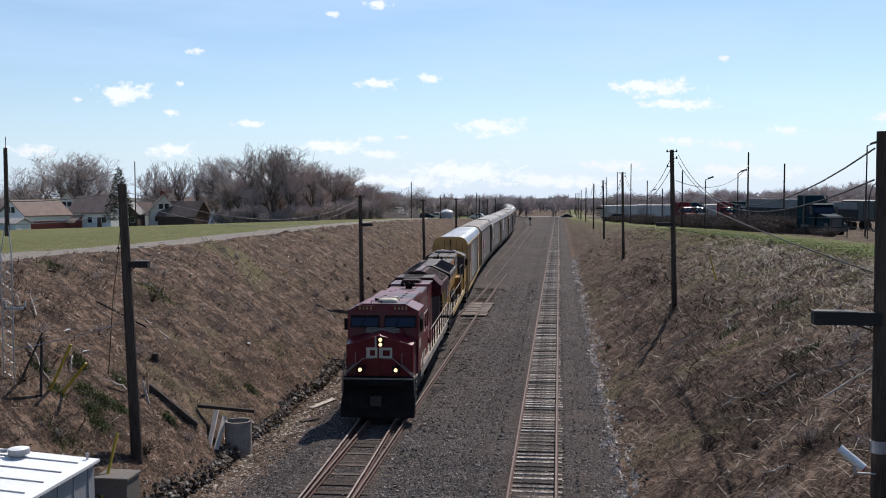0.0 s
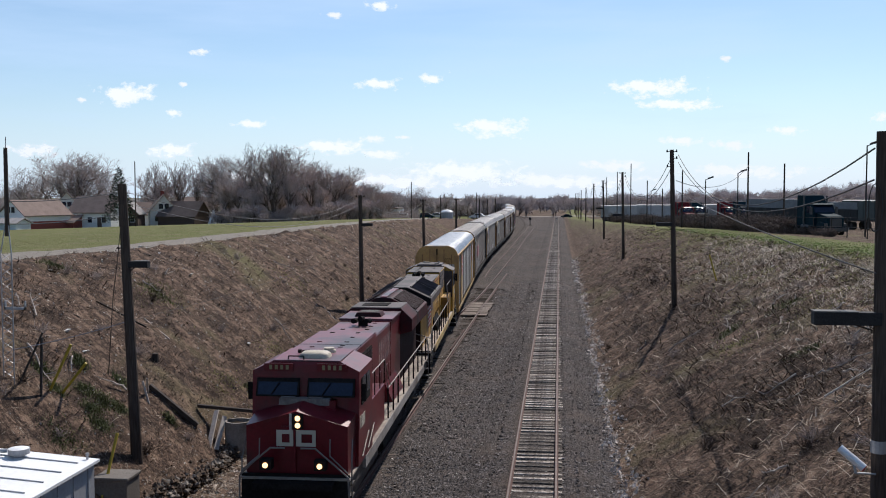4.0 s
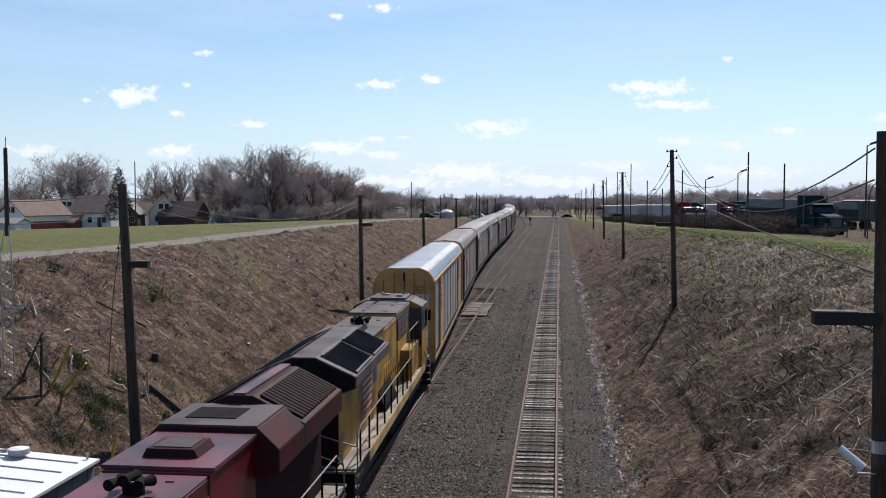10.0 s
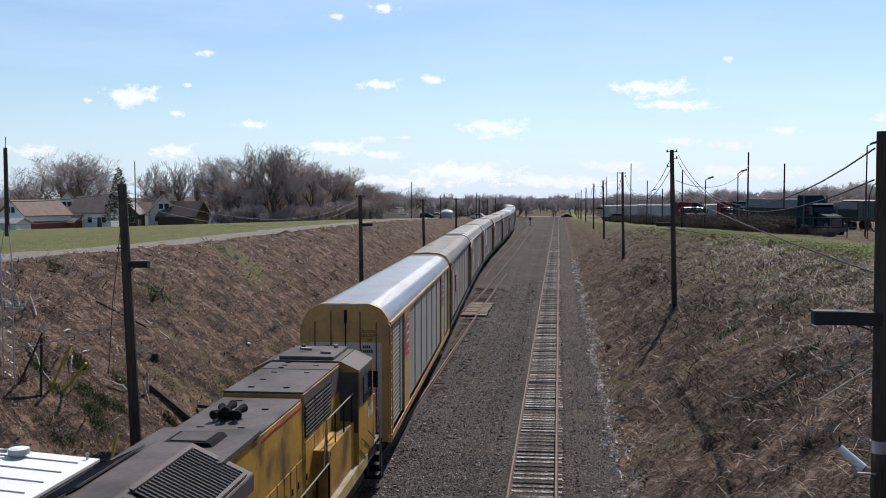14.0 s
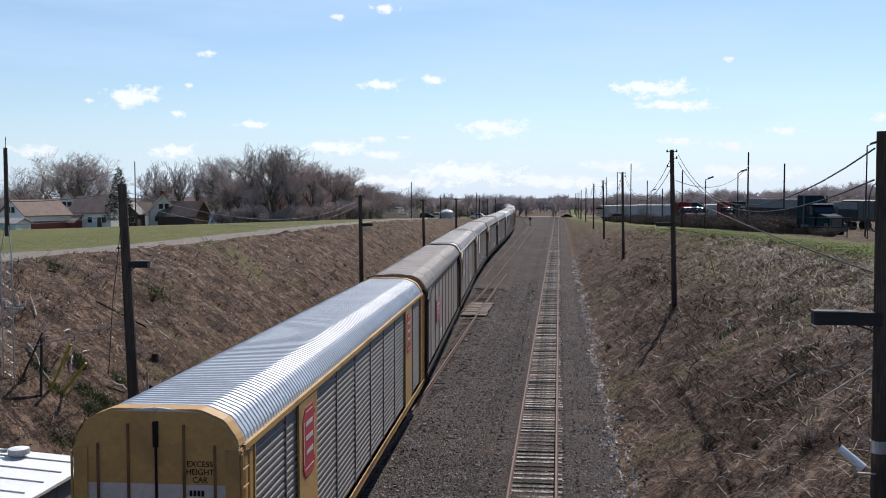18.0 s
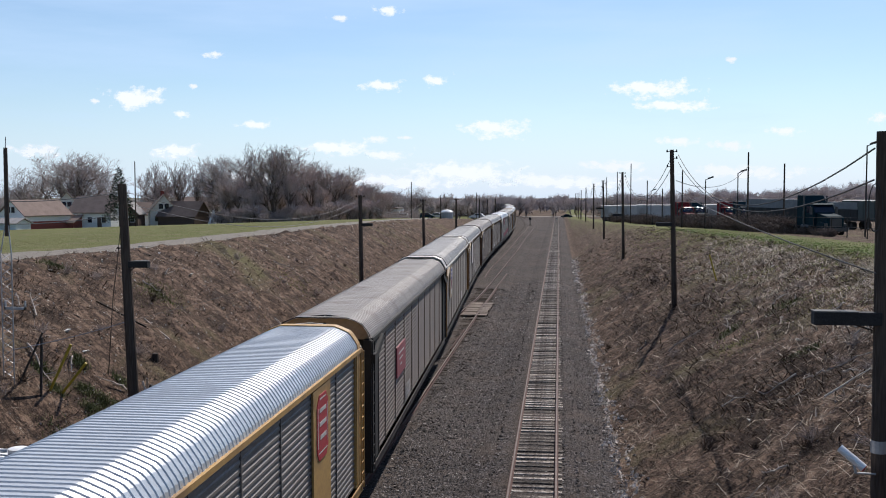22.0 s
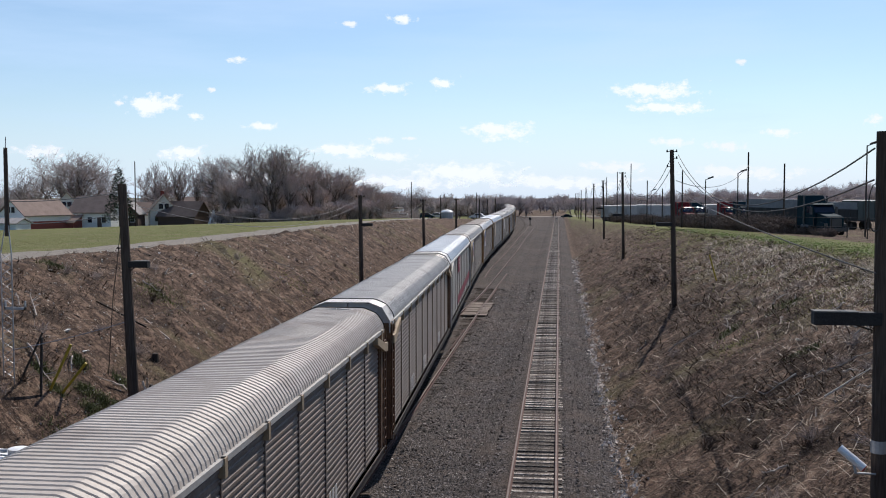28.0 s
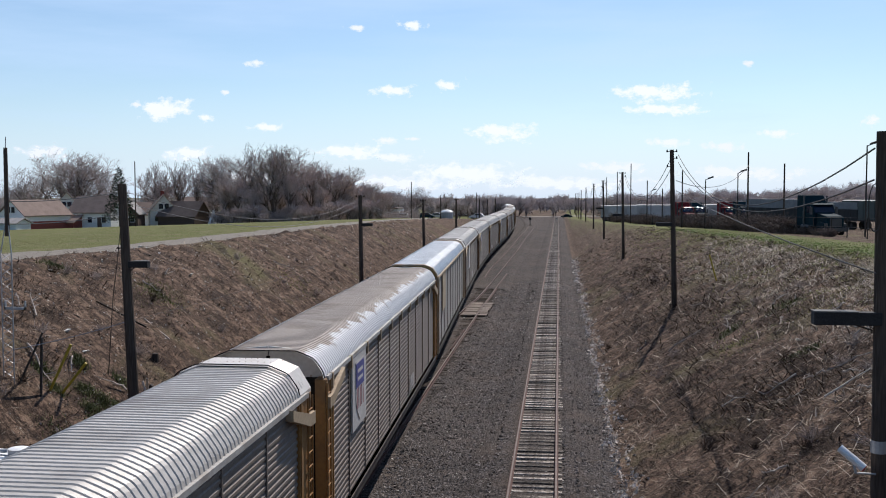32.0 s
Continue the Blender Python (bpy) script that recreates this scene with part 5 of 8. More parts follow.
W, G = "white", "grey"
CARS = [
    car_carrier("shiny zinc car carrier with yellow trim and red shields", "silver", "yellow", "zinc", W, "yellow", "yellow", "yellow", None,
                [(1.69, TRIMS["yellow"], PLATE_RED), (8.31, TRIMS["yellow"], PLATE_RED)]),
    car_carrier("dusty tan-roofed car carrier with black ends and faded red plate", "dull", "black", "dusty", "black", "tan", None, "black", None,
                [(2.5, PLATE_PINK, None)], None, [(3, 1.5, 4)]),
    car_carrier("weathered grey car carrier with pale roof ends and orange ladders", "pale", G, "pale", W, W, W, "orange", None, [(1.5, TRIMS["tan"], PLATE_BLUE)], None, [(6, 1.5, 4)]),
    car_carrier("weathered zinc car carrier with rusty orange corner posts", "grey", G, "pale", W, W, W, "brown", "tan", [(2.5, TRIMS["white"], None)], None, [(5, 1.5, 3)]),
    car_carrier("dusty grey car carrier with tan brackets and blue shield plates", "dull", G, "dusty", W, W, None, "brown", "tan", [(1.5, TRIMS["tan"], PLATE_BLUE)], None, [(7, 1.5, 3)]),
    car_carrier("grey-roofed car carrier with brown corners and pale lettering marks", "grey", G, "dusty", W, W, W, "brown", "tan", [], None, [(2, 1.45, 4), (4, 1.45, 3), (7, 1.45, 4)]),
    car_carrier("bright zinc car carrier with white ends and maroon stripe", "silver", W, "zinc", W, W, W, G, None, [(3.5, MAROON, None)], MAROON, []),
    car_carrier("grey-roofed car carrier with orange corners and tan shield plate", "grey", G, "pale", W, W, W, "orange", None, [(1.5, TRIMS["tan"], PLATE_BLUE)], None, []),
    car_carrier("patchy rust-roofed car carrier with orange corners", "rusty", G, "dusty", W, W, None, "orange", "tan", [(1.5, TRIMS["white"], PLATE_BLUE)], None, [(6, 1.5, 4)]),
    car_carrier("bright zinc car carrier with tan trim", "silver", "tan", "zinc", W, "yellow", "tan", "tan", None, [(1.5, TRIMS["tan"], None)], None, []),
]
for _k, _w in enumerate(("EXCESS", "HEIGHT", "CAR")):
    shape_text(_w, 0.14, BLACK, CARS[0], pose(0.78, -END + 0.05, 4.72 - 0.14 * _k, 90, 0, 0))
for _k, _n in enumerate((4, 6)):
    for _j in range(_n):
        part("number_mark", Shape().box(-0.024, 0.024, -0.004, 0.004, 0, 0.1), BLACK, CARS[0], at=pose(0.72 + (_j - (_n - 1) / 2) * 0.07, -END + 0.052, 4.2 - 0.15 * _k))
for _c, _w in ((2, "FREIGHT CAR"), (4, "EXCESS HEIGHT CAR"), (5, "FREIGHT CAR"), (6, "FREIGHT CAR"), (7, "HEIGHT CAR")):
    shape_text(_w, 0.15, BLACK, CARS[_c], pose(0.8, -END + (0.46 if _c == 4 else 0.05), 4.55, 90, 0, 0))
for _n in range(12):
    CARS.append(copy_thing(CARS[(3, 7, 5, 2, 4, 3, 8, 7, 6, 2, 5, 4)[_n]], pose(0, 0, 0)))

lead_loco = locomotive("maroon diesel locomotive with lit headlights leading the train", RED, RED_ROOF, SILL_GREY, False, RED)
second_loco = locomotive("yellow and grey diesel locomotive running cab backwards", YELLOW, GREY_ROOF, SILL_YELLOW, True, YELLOW)

VEHICLES = [(c, k * PITCH_CAR, CAR_LEN, 19.6, False) for k, c in enumerate(CARS)]
VEHICLES += [(second_loco, -22.6, LENGTH_LOCO, 12.6, True), (lead_loco, -44.6, LENGTH_LOCO, 12.6, False)]
# ---------------------------------------------------------------- materials of the surroundings
CONCRETE = mat("pale_concrete", (0.17, 0.15, 0.13), 0.9, other=(0.115, 0.1, 0.088), scale=1.2, fine=16, bump=0.25, dirt=(0.15, 0.13, 0.11), dirt_scale=1.0)
PIPE_CONCRETE = mat("weathered_pipe_concrete", (0.3, 0.27, 0.24), 0.9, other=(0.2, 0.175, 0.155), scale=1.4, fine=14, bump=0.2, dirt=(0.16, 0.13, 0.11), dirt_scale=1.6)
DARKBOX = mat("black_enclosure", (0.02, 0.018, 0.018), 0.85, other=(0.035, 0.032, 0.032), scale=2, fine=20)
CABLE = mat("black_cable", (0.03, 0.028, 0.027), 0.7, other=(0.05, 0.045, 0.04), scale=2, fine=12, bump=0)
OLD_CABLE = mat("weathered_grey_cable", (0.24, 0.225, 0.215), 0.8, other=(0.14, 0.13, 0.125), scale=0.5, fine=9, bump=0)
GALV = mat("galvanised_steel", (0.42, 0.42, 0.43), 0.5, 0.6, other=(0.32, 0.32, 0.33), scale=3, fine=20, bump=0.05)
WHITE_ROOF = mat("white_metal_roof", (0.82, 0.81, 0.8), 0.45, 0.1, other=(0.74, 0.73, 0.71), scale=1.5, fine=9, bump=0.03)
LID_GREY = mat("weathered_lid", (0.14, 0.135, 0.13), 0.85, other=(0.09, 0.087, 0.085), scale=2, fine=14)
HUT_GREY = mat("grey_hut_wall", (0.36, 0.36, 0.37), 0.6, 0.2, other=(0.29, 0.29, 0.3), scale=1.2, fine=10, bump=0.03)
GUARD_YELLOW = mat("yellow_plastic", (0.42, 0.3, 0.03), 0.6, other=(0.32, 0.23, 0.025), scale=3, fine=14, bump=0.03)
OLD_WOOD = mat("dark_rotten_timber", (0.07, 0.055, 0.045), 0.95, other=(0.035, 0.028, 0.024), scale=2, fine=22, stretch=(1, 1, 0.3), bump=0.4)
PALE_WOOD = mat("bleached_board", (0.5, 0.44, 0.38), 0.9, other=(0.36, 0.3, 0.26), scale=2, fine=22, bump=0.3)
BARK = mat("grey_brown_bark", (0.22, 0.175, 0.155), 0.95, other=(0.13, 0.102, 0.09), scale=2, fine=14, bump=0.3, spec=0.1)
TWIG = mat("brown_twigs", (0.52, 0.43, 0.4), 0.95, other=(0.4, 0.32, 0.295), scale=0.5, fine=5, bump=0, spec=0.1, island=0.25)
TWIG_DARK = mat("grey_brown_twigs", (0.44, 0.37, 0.35), 0.95, other=(0.32, 0.265, 0.25), scale=0.5, fine=5, bump=0, spec=0.1, island=0.25)
# skyline twigs: the distance haze is mixed into this paler colour
TWIG_FAR = mat("haze_tinted_grey_twigs", (0.58, 0.51, 0.49), 0.95, other=(0.45, 0.385, 0.365), scale=0.5, fine=5, bump=0, spec=0.1, island=0.25)
TWIG_PALE = mat("pale_twigs", (0.45, 0.37, 0.32), 0.95, other=(0.32, 0.26, 0.225), scale=0.5, fine=5, bump=0, spec=0.1, island=0.25)
NEEDLE = mat("dark_spruce_needles", (0.035, 0.05, 0.03), 0.9, other=(0.022, 0.03, 0.02), scale=2, fine=12, island=0.3, bump=0)
REED = mat("bleached_reed_stalks", (0.55, 0.47, 0.38), 0.9, other=(0.4, 0.33, 0.26), scale=0.3, fine=3, bump=0, spec=0.15, island=0.4)
STRAW = mat("dry_grass_stalks", (0.42, 0.335, 0.255), 0.95, other=(0.24, 0.185, 0.135), scale=0.25, fine=3, bump=0, spec=0.1, island=0.45)
DARKSTALK = mat("dead_brush_stalks", (0.075, 0.054, 0.041), 0.95, other=(0.045, 0.032, 0.025), scale=0.25, fine=3, bump=0, spec=0.1, island=0.45)
LAWN_FRESH = mat("fresh_grass_blades", (0.13, 0.215, 0.036), 0.9, other=(0.16, 0.19, 0.055), scale=0.2, fine=2, bump=0, island=0.35)
GREENWEED = mat("green_weeds", (0.135, 0.14, 0.055), 0.85, other=(0.085, 0.09, 0.034), scale=0.6, fine=8, bump=0, island=0.4)
OLIVE = mat("olive_grass_blades", (0.24, 0.24, 0.07), 0.9, other=(0.17, 0.165, 0.055), scale=0.2, fine=3, bump=0, island=0.4)
LAWN = mat("spring_grass_blades", (0.165, 0.165, 0.06), 0.9, other=(0.2, 0.175, 0.09), scale=0.15, fine=2, bump=0, island=0.35)
STONE = mat("crushed_stone", (0.205, 0.175, 0.16), 0.95, other=(0.06, 0.055, 0.052), scale=2, fine=20, bump=0.2, spec=0.15, island=0.85)
WHITESTONE = mat("pale_limestone", (0.56, 0.52, 0.47), 0.9, other=(0.4, 0.37, 0.33), scale=3, fine=20, bump=0.2, island=0.45)
CLOD = mat("earth_clods", (0.13, 0.097, 0.073), 0.97, other=(0.08, 0.06, 0.046), scale=1.5, fine=14, bump=0.2, spec=0.05, island=0.5)
LITTER = mat("white_litter", (0.7, 0.68, 0.65), 0.7, other=(0.6, 0.57, 0.54), scale=3, fine=9, bump=0.02)


# ---------------------------------------------------------------- poles and wires
def catenary(a, b, sag, n=18):
    a, b = Vector(a), Vector(b)
    return [a.lerp(b, t / n) - Vector((0, 0, sag * 4 * (t / n) * (1 - t / n))) for t in range(n + 1)]


def wire(label, pts, r, material=CABLE, name="overhead_wire"):
    return tagged(part(name, Shape().chain(pts, r, 5), material), label, "wire", "wires along the railway")


def utility_pole(x, y, top, r=0.16, lean=(0.0, 0.0), arm=None, knobs=(), label="dark weathered wooden utility pole on the bank", splint=False):
    """lean: how far the top stands off the foot in x and y. arm: (height, reach, size) of a boxed cross-arm."""
    z0 = ground_z(x, y) - 0.4
    p = thing("utility_pole", pose(x, y, z0), label, "utility pole", "poles along the railway")
    h = top - z0
    s = Shape().chain([(lean[0] * k / 6, lean[1] * k / 6, h * k / 6) for k in range(7)], [r * (1 - 0.28 * k / 6) for k in range(7)], 12)
    part("post", s, MAT["pole"], p)
    if arm:
        za, reach, size = arm
        t = (za - z0) / h
        bx = lean[0] * t
        x0, x1 = sorted((bx, bx + reach))
        a = part("signal_box", Shape().box(x0, x1, -size, size, za - z0 - size * 0.9, za - z0 + size * 0.9), DARKBOX, p, "black box arm", bevel=0.01)
        part("lid", Shape().box(bx + reach * 0.35 if reach > 0 else x0 - 0.01, x1 + 0.01 if reach > 0 else bx + reach * 0.35, -size - 0.015, size + 0.015, za - z0 + size * 0.9 + 0.002, za - z0 + size * 0.9 + 0.025), LID_GREY, a)
        part("bracket", Shape().tube((bx, 0, za - z0 - 0.3), (bx + reach * 0.4, 0, za - z0 - size * 0.8), 0.02, n=6), MAT["steel_dark"], p)
    for dz, side in knobs:
        zz = h - dz
        k = Shape().tube((lean[0] * zz / h, 0, zz), (lean[0] * zz / h + side * 0.28, 0, zz + 0.06), 0.02, n=6).tube((lean[0] * zz / h + side * 0.28, 0, zz), (lean[0] * zz / h + side * 0.28, 0, zz + 0.16), 0.05, 0.035, 8)
        part("insulator", k, MAT["steel_dark"], p)
    return p


KN = ((0.15, 1), (0.15, -1), (0.55, 1), (1.05, -1))
R_POLES = [(6.72, 21.6, 10.72), (7.0, 61.4, 12.05), (7.0, 109.5, 11.7), (7.0, 156, 11.4), (7.0, 204, 11.35), (7.0, 262, 10.9), (7.0, 318, 10.4), (7.0, 352, 9.6), (7.1, 395, 9.4), (7.2, 440, 9.3)]
for i, (x, y, top) in enumerate(R_POLES):
    utility_pole(x, y, top, 0.17 if i else 0.16, (-0.28, 0) if i == 1 else (-0.1 - 0.05 * i, 0) if i < 4 else (0, 0),
                 (6.84 if i == 0 else 7.56 if i == 1 else 7.1, -1.36 if i == 0 else -1.0 if i == 1 else -1.1, 0.15 if i == 0 else 0.13) if i < 4 else None, KN if 0 < i < 5 else ())
L_POLES = [(-13.5, 30.6, 9.75, (-0.36, 0)), (-13.6, 68.4, 9.3, (-0.1, 0)), (-13.6, 101.5, 8.8, (-0.2, 0)), (-13.7, 134, 8.7, (0, 0)), (-13.9, 176, 8.3, (0, 0)), (-14.2, 200, 8.3, (0, 0)), (-14.6, 232, 8.2, (0, 0))]
for i, (x, y, top, lean) in enumerate(L_POLES):
    utility_pole(x, y, top, 0.19 if i == 0 else 0.17, lean, (7.17 if i == 0 else 7.25, 0.75 if i == 0 else 0.85, 0.11) if i < 2 else None, KN[:2] if 0 < i < 4 else ())
pole_top = lambda p, dz=0.2, dx=0.0: (p[0] + dx, p[1], p[2] - dz)
for a, b in zip(R_POLES[:5], R_POLES[1:6]):
    wire("sagging black telephone cable between bank poles", catenary(pole_top(a, 0.35, -0.25), pole_top(b, 0.3, 0.1), 2.0 if a is R_POLES[0] else 2.4), 0.02)
    wire("sagging black telephone cable between bank poles", catenary(pole_top(a, 1.0, -0.25), pole_top(b, 0.75, 0.1), 1.6 if a is R_POLES[0] else 2.2), 0.02)
wire("thin low cable slung along the bank", catenary((6.5, 21.4, 7.8), (7.0, 61.4, 9.6), 0.2), 0.018)
wire("thin low cable slung along the bank", catenary((7.0, 61.4, 10.2), (20.9, 114.3, 12.5), 1.2), 0.02)
part_coil = Shape().chain([(6.47 + 0.14 * math.cos(k * math.pi / 8), 21.45, 9.15 + 0.5 * math.sin(k * math.pi / 8)) for k in range(16)], 0.012, 5, True)
tagged(part("cable_coil", part_coil, CABLE), "loose loop of black cable hanging on a pole", "cable")
lp = [(x + l[0], y, t) for x, y, t, l in L_POLES]
for a, b, sag in zip(lp[:3], lp[1:4], (1.15, 1.1, 1.0)):
    for dz in (0.25, 0.6):
        wire("sagging thin wire between bank poles", catenary((a[0] + 0.1, a[1], a[2] - dz), (b[0], b[1], b[2] - dz), sag), 0.012, OLD_CABLE)
for dz in (0.25, 0.95):
    wire("pale cable running from a pole to a mast", catenary((lp[0][0], 30.6, lp[0][2] - dz), (-16.9, 29.0, 9.45 - dz), 0.1, 8), 0.014, OLD_CABLE)
wire("thin pale low wire slung along the bank", catenary((-16.8, 29.0, 4.6), (-13.75, 30.6, 5.33), 0.06, 8), 0.013, GALV)
wire("thin low wire slung along the bank", catenary((-13.75, 30.6, 5.33), (-13.7, 68.4, 5.7), 0.3, 14), 0.007, CABLE)
wire("slack guy wire beside a pole", [(-13.9, 30.6, 8.6), (-14.25, 31.0, 7.2), (-14.6, 31.4, 6.0), (-14.9, 31.6, 3.4)], 0.012, CABLE)


def lattice_mast(x, y, top):
    z0 = ground_z(x, y) - 0.2
    m = thing("lattice_mast", pose(x, y, z0), "slender grey steel lattice mast with a dark top tube", "mast")
    h = top - z0
    r = lambda z: 0.2 if z < h * 0.55 else 0.2 - 0.14 * (z - h * 0.55) / (h * 0.12) if z < h * 0.67 else 0.06
    legs = [(0, 1), (-0.87, -0.5), (0.87, -0.5)]
    for dx, dy in legs:
        s = Shape()
        s.tube((dx * 0.2, dy * 0.2, 0), (dx * 0.2, dy * 0.2, h * 0.55), 0.018, n=6).tube((dx * 0.2, dy * 0.2, h * 0.55), (dx * 0.05, dy * 0.05, h * 0.67), 0.018, n=6)
        part("leg", s, GALV, m)
    n = 18
    brace = Shape()
    for k in range(n):
        za, zb = h * 0.55 * k / n, h * 0.55 * (k + 1) / n
        for (ax, ay), (bx, by) in zip(legs, legs[1:] + legs[:1]):
            if k % 2:
                ax, ay, bx, by = bx, by, ax, ay
            brace.tube((ax * 0.2, ay * 0.2, za), (bx * 0.2, by * 0.2, zb), 0.009, n=4, caps=False)
    part("bracing", brace, GALV, m)
    part("top_tube", Shape().tube((0, 0, h * 0.62), (0, 0, h * 0.985), 0.075, 0.06, 10), MAT["pole"], m)
    part("antenna", Shape().tube((0, 0, h * 0.985), (0.02, 0, h * 1.03), 0.015, n=5), GALV, m)
    part("cross_bracket", Shape().box(-0.15, 0.55, -0.03, 0.03, 2.35, 2.43).box(-0.15, -0.1, -0.03, 0.03, 2.35, 2.62).box(0.5, 0.55, -0.03, 0.03, 2.35, 2.62), GALV, m)
    return m


lattice_mast(-16.85, 29.0, 10.95)


# ---------------------------------------------------------------- signal hut and yard clutter by the rails
def signal_hut():
    x1, y1 = -11.35, 23.5   # right back corner of the roof
    hut = thing("signal_hut", pose(x1, y1, -0.3), "grey metal signal hut with a white seamed roof", "hut")
    w, d, hl, hr = 3.6, 6.5, 3.38, 3.12
    part("body", Shape().box(-w + 0.1, -0.1, -d + 0.1, -0.1, 0, 3.0), HUT_GREY, hut, bevel=0.01)
    for k in range(8):
        y = -0.45 - k * 0.75
        part("wall_seam", Shape().box(-0.1, -0.075, y - 0.02, y + 0.02, 0.1, 3.0), HUT_GREY, hut)
    part("roof", Shape().add([(-w, -d, hl), (0, -d, hr), (0, 0, hr), (-w, 0, hl), (-w, -d, hl - 0.07), (0, -d, hr - 0.07), (0, 0, hr - 0.07), (-w, 0, hl - 0.07)],
                             [(0, 1, 2, 3), (7, 6, 5, 4), (0, 4, 5, 1), (1, 5, 6, 2), (2, 6, 7, 3), (3, 7, 4, 0)]), WHITE_ROOF, hut)
    for k in range(7):
        y = -0.55 - k * 0.82
        part("roof_seam", Shape().add([(-w + 0.2, y - 0.02, hl - 0.014), (-0.3, y - 0.02, hr + 0.022), (-0.3, y + 0.02, hr + 0.022), (-w + 0.2, y + 0.02, hl - 0.014),
                                       (-w + 0.2, y - 0.015, hl + 0.016), (-0.3, y - 0.015, hr + 0.05), (-0.3, y + 0.015, hr + 0.05), (-w + 0.2, y + 0.015, hl + 0.016)],
                                      [(4, 5, 6, 7), (0, 1, 5, 4), (1, 2, 6, 5), (2, 3, 7, 6), (3, 0, 4, 7)]), GALV, hut)
    v = part("roof_vent", Shape().tube((-1.85, -0.5, 3.22), (-1.85, -0.5, 3.33), 0.14, n=12).tube((-1.85, -0.5, 3.33), (-1.85, -0.5, 3.46), 0.26, 0.26, 18), HUT_GREY, hut, "grey mushroom vent")
    part("vent_cap", Shape().tube((-1.85, -0.5, 3.462), (-1.85, -0.5, 3.49), 0.24, 0.14, 18), WHITE_ROOF, v)
    part("conduit", Shape().tube((-3.3, -1.2, 3.45), (-2.1, -0.6, 3.42), 0.05, n=8), GALV, hut)
    part("roof_fitting", Shape().tube((-0.25, -0.15, 3.1), (-0.25, -0.15, 3.24), 0.03, n=6).tube((-0.25, -0.15, 3.24), (-0.25, -0.15, 3.3), 0.05, 0.04, 8), GALV, hut)
    return hut


signal_hut()


def on_ground(x, y, up):
    return (x, y, ground_z(x, y) + up)


def guy_guard(a, b, label="yellow plastic guard on a guy wire"):
    a, b = Vector(a), Vector(b)
    g = thing("guy_guard", pose(*a), label, "guy wire guard", "yellow guy guards")
    part("sleeve", Shape().tube((0, 0, 0), b - a, 0.045, 0.05, 8), GUARD_YELLOW, g)
    part("cap", Shape().tube(b - a, (b - a) * 1.02, 0.054, 0.045, 8), GUARD_YELLOW, g)


guy_guard((-13.2, 27.4, 0.5), (-13.25, 28.6, 2.15))
guy_guard(on_ground(9.7, 63.0, 0.1), on_ground(9.35, 63.6, 1.9))
guy_guard(on_ground(-16.25, 30.2, -0.1), (-15.6, 30.4, 4.55))
guy_guard(on_ground(-16.1, 30.6, -0.1), (-15.15, 30.5, 3.95))
g = thing("bent_bracket", pose(-16.3, 29.2, ground_z(-16.3, 29.2)), "dark steel strut frame leaning on the bank", "strut")
part("strut", Shape().tube((-0.7, 0, -0.3), (0.25, 0.3, 1.9), 0.035, n=6), MAT["steel_dark"], g)
part("strut", Shape().tube((0.15, 0.3, -0.2), (0.22, 0.3, 1.75), 0.045, n=6), MAT["steel_dark"], g)
b = thing("concrete_box", pose(-12.95, 27.9, -0.45), "weathered concrete junction box with a flat lid", "concrete box")
part("body", Shape().box(-0.5, 0.5, -0.45, 0.45, 0, 1.5), CONCRETE, b, bevel=0.02)
part("lid", Shape().box(-0.54, 0.54, -0.5, 0.5, 1.502, 1.6), CONCRETE, b, bevel=0.02)
b = thing("concrete_slab", pose(-12.3, 27.0, -0.2), "pale broken concrete slab on the ground", "slab")
part("slab", Shape().box(-0.6, 0.6, -0.35, 0.35, 0, 0.14), CONCRETE, b, bevel=0.03)

# culvert box at the bank's foot, with boards thrown round it
cv = thing("culvert_riser", pose(-12.0, 36.3, -0.6), "round concrete culvert riser at the bank's foot", "culvert")
_ring = [(math.cos(2 * math.pi * k / 24), math.sin(2 * math.pi * k / 24)) for k in range(24)]
_v = [(0.5 * a, 0.5 * b, z) for z in (0, 1.45) for a, b in _ring] + [(0.42 * a, 0.42 * b, z) for z in (1.45, 0.2) for a, b in _ring]
part("pipe", Shape().add(_v, [(j * 24 + i, j * 24 + (i + 1) % 24, (j + 1) * 24 + (i + 1) % 24, (j + 1) * 24 + i) for j in range(3) for i in range(24)]), PIPE_CONCRETE, cv)
part("fill", Shape().tube((0, 0, 0.1), (0, 0, 1.33), 0.415, 0.415, 20), CLOD, cv, "rusty soil inside")


def plank(a, b, w, t, material, label, roll=0):
    a, b = Vector(a), Vector(b)
    o = thing("timber", look(a, b, roll), label, "plank", "timbers lying on the bank")
    n = (b - a).length
    part("board", Shape().box(-w / 2, w / 2, -t / 2, t / 2, -n, 0), material, o, bevel=min(0.012, t * 0.2))
    return o


def on_bank(x, y, up=0.06):
    return (x, y, ground_z(x, y) + up)


plank(on_bank(-15.06, 35.3, 0.16), on_bank(-13.3, 35.5, 0.08), 0.2, 0.17, OLD_WOOD, "dark rotten crosstie lying down the bank")
plank(on_bank(-13.76, 36.8, 0.12), (-11.5, 36.75, 1.12), 0.16, 0.12, OLD_WOOD, "dark rotten plank lying across a culvert")
plank((-12.75, 35.1, 0.05), (-12.95, 36.6, 1.15), 0.2, 0.05, PALE_WOOD, "bleached broken board leaning on a culvert", 20)
plank((-12.5, 35.2, 0.0), (-12.6, 36.5, 0.95), 0.18, 0.05, PALE_WOOD, "bleached broken board leaning on a culvert", -25)
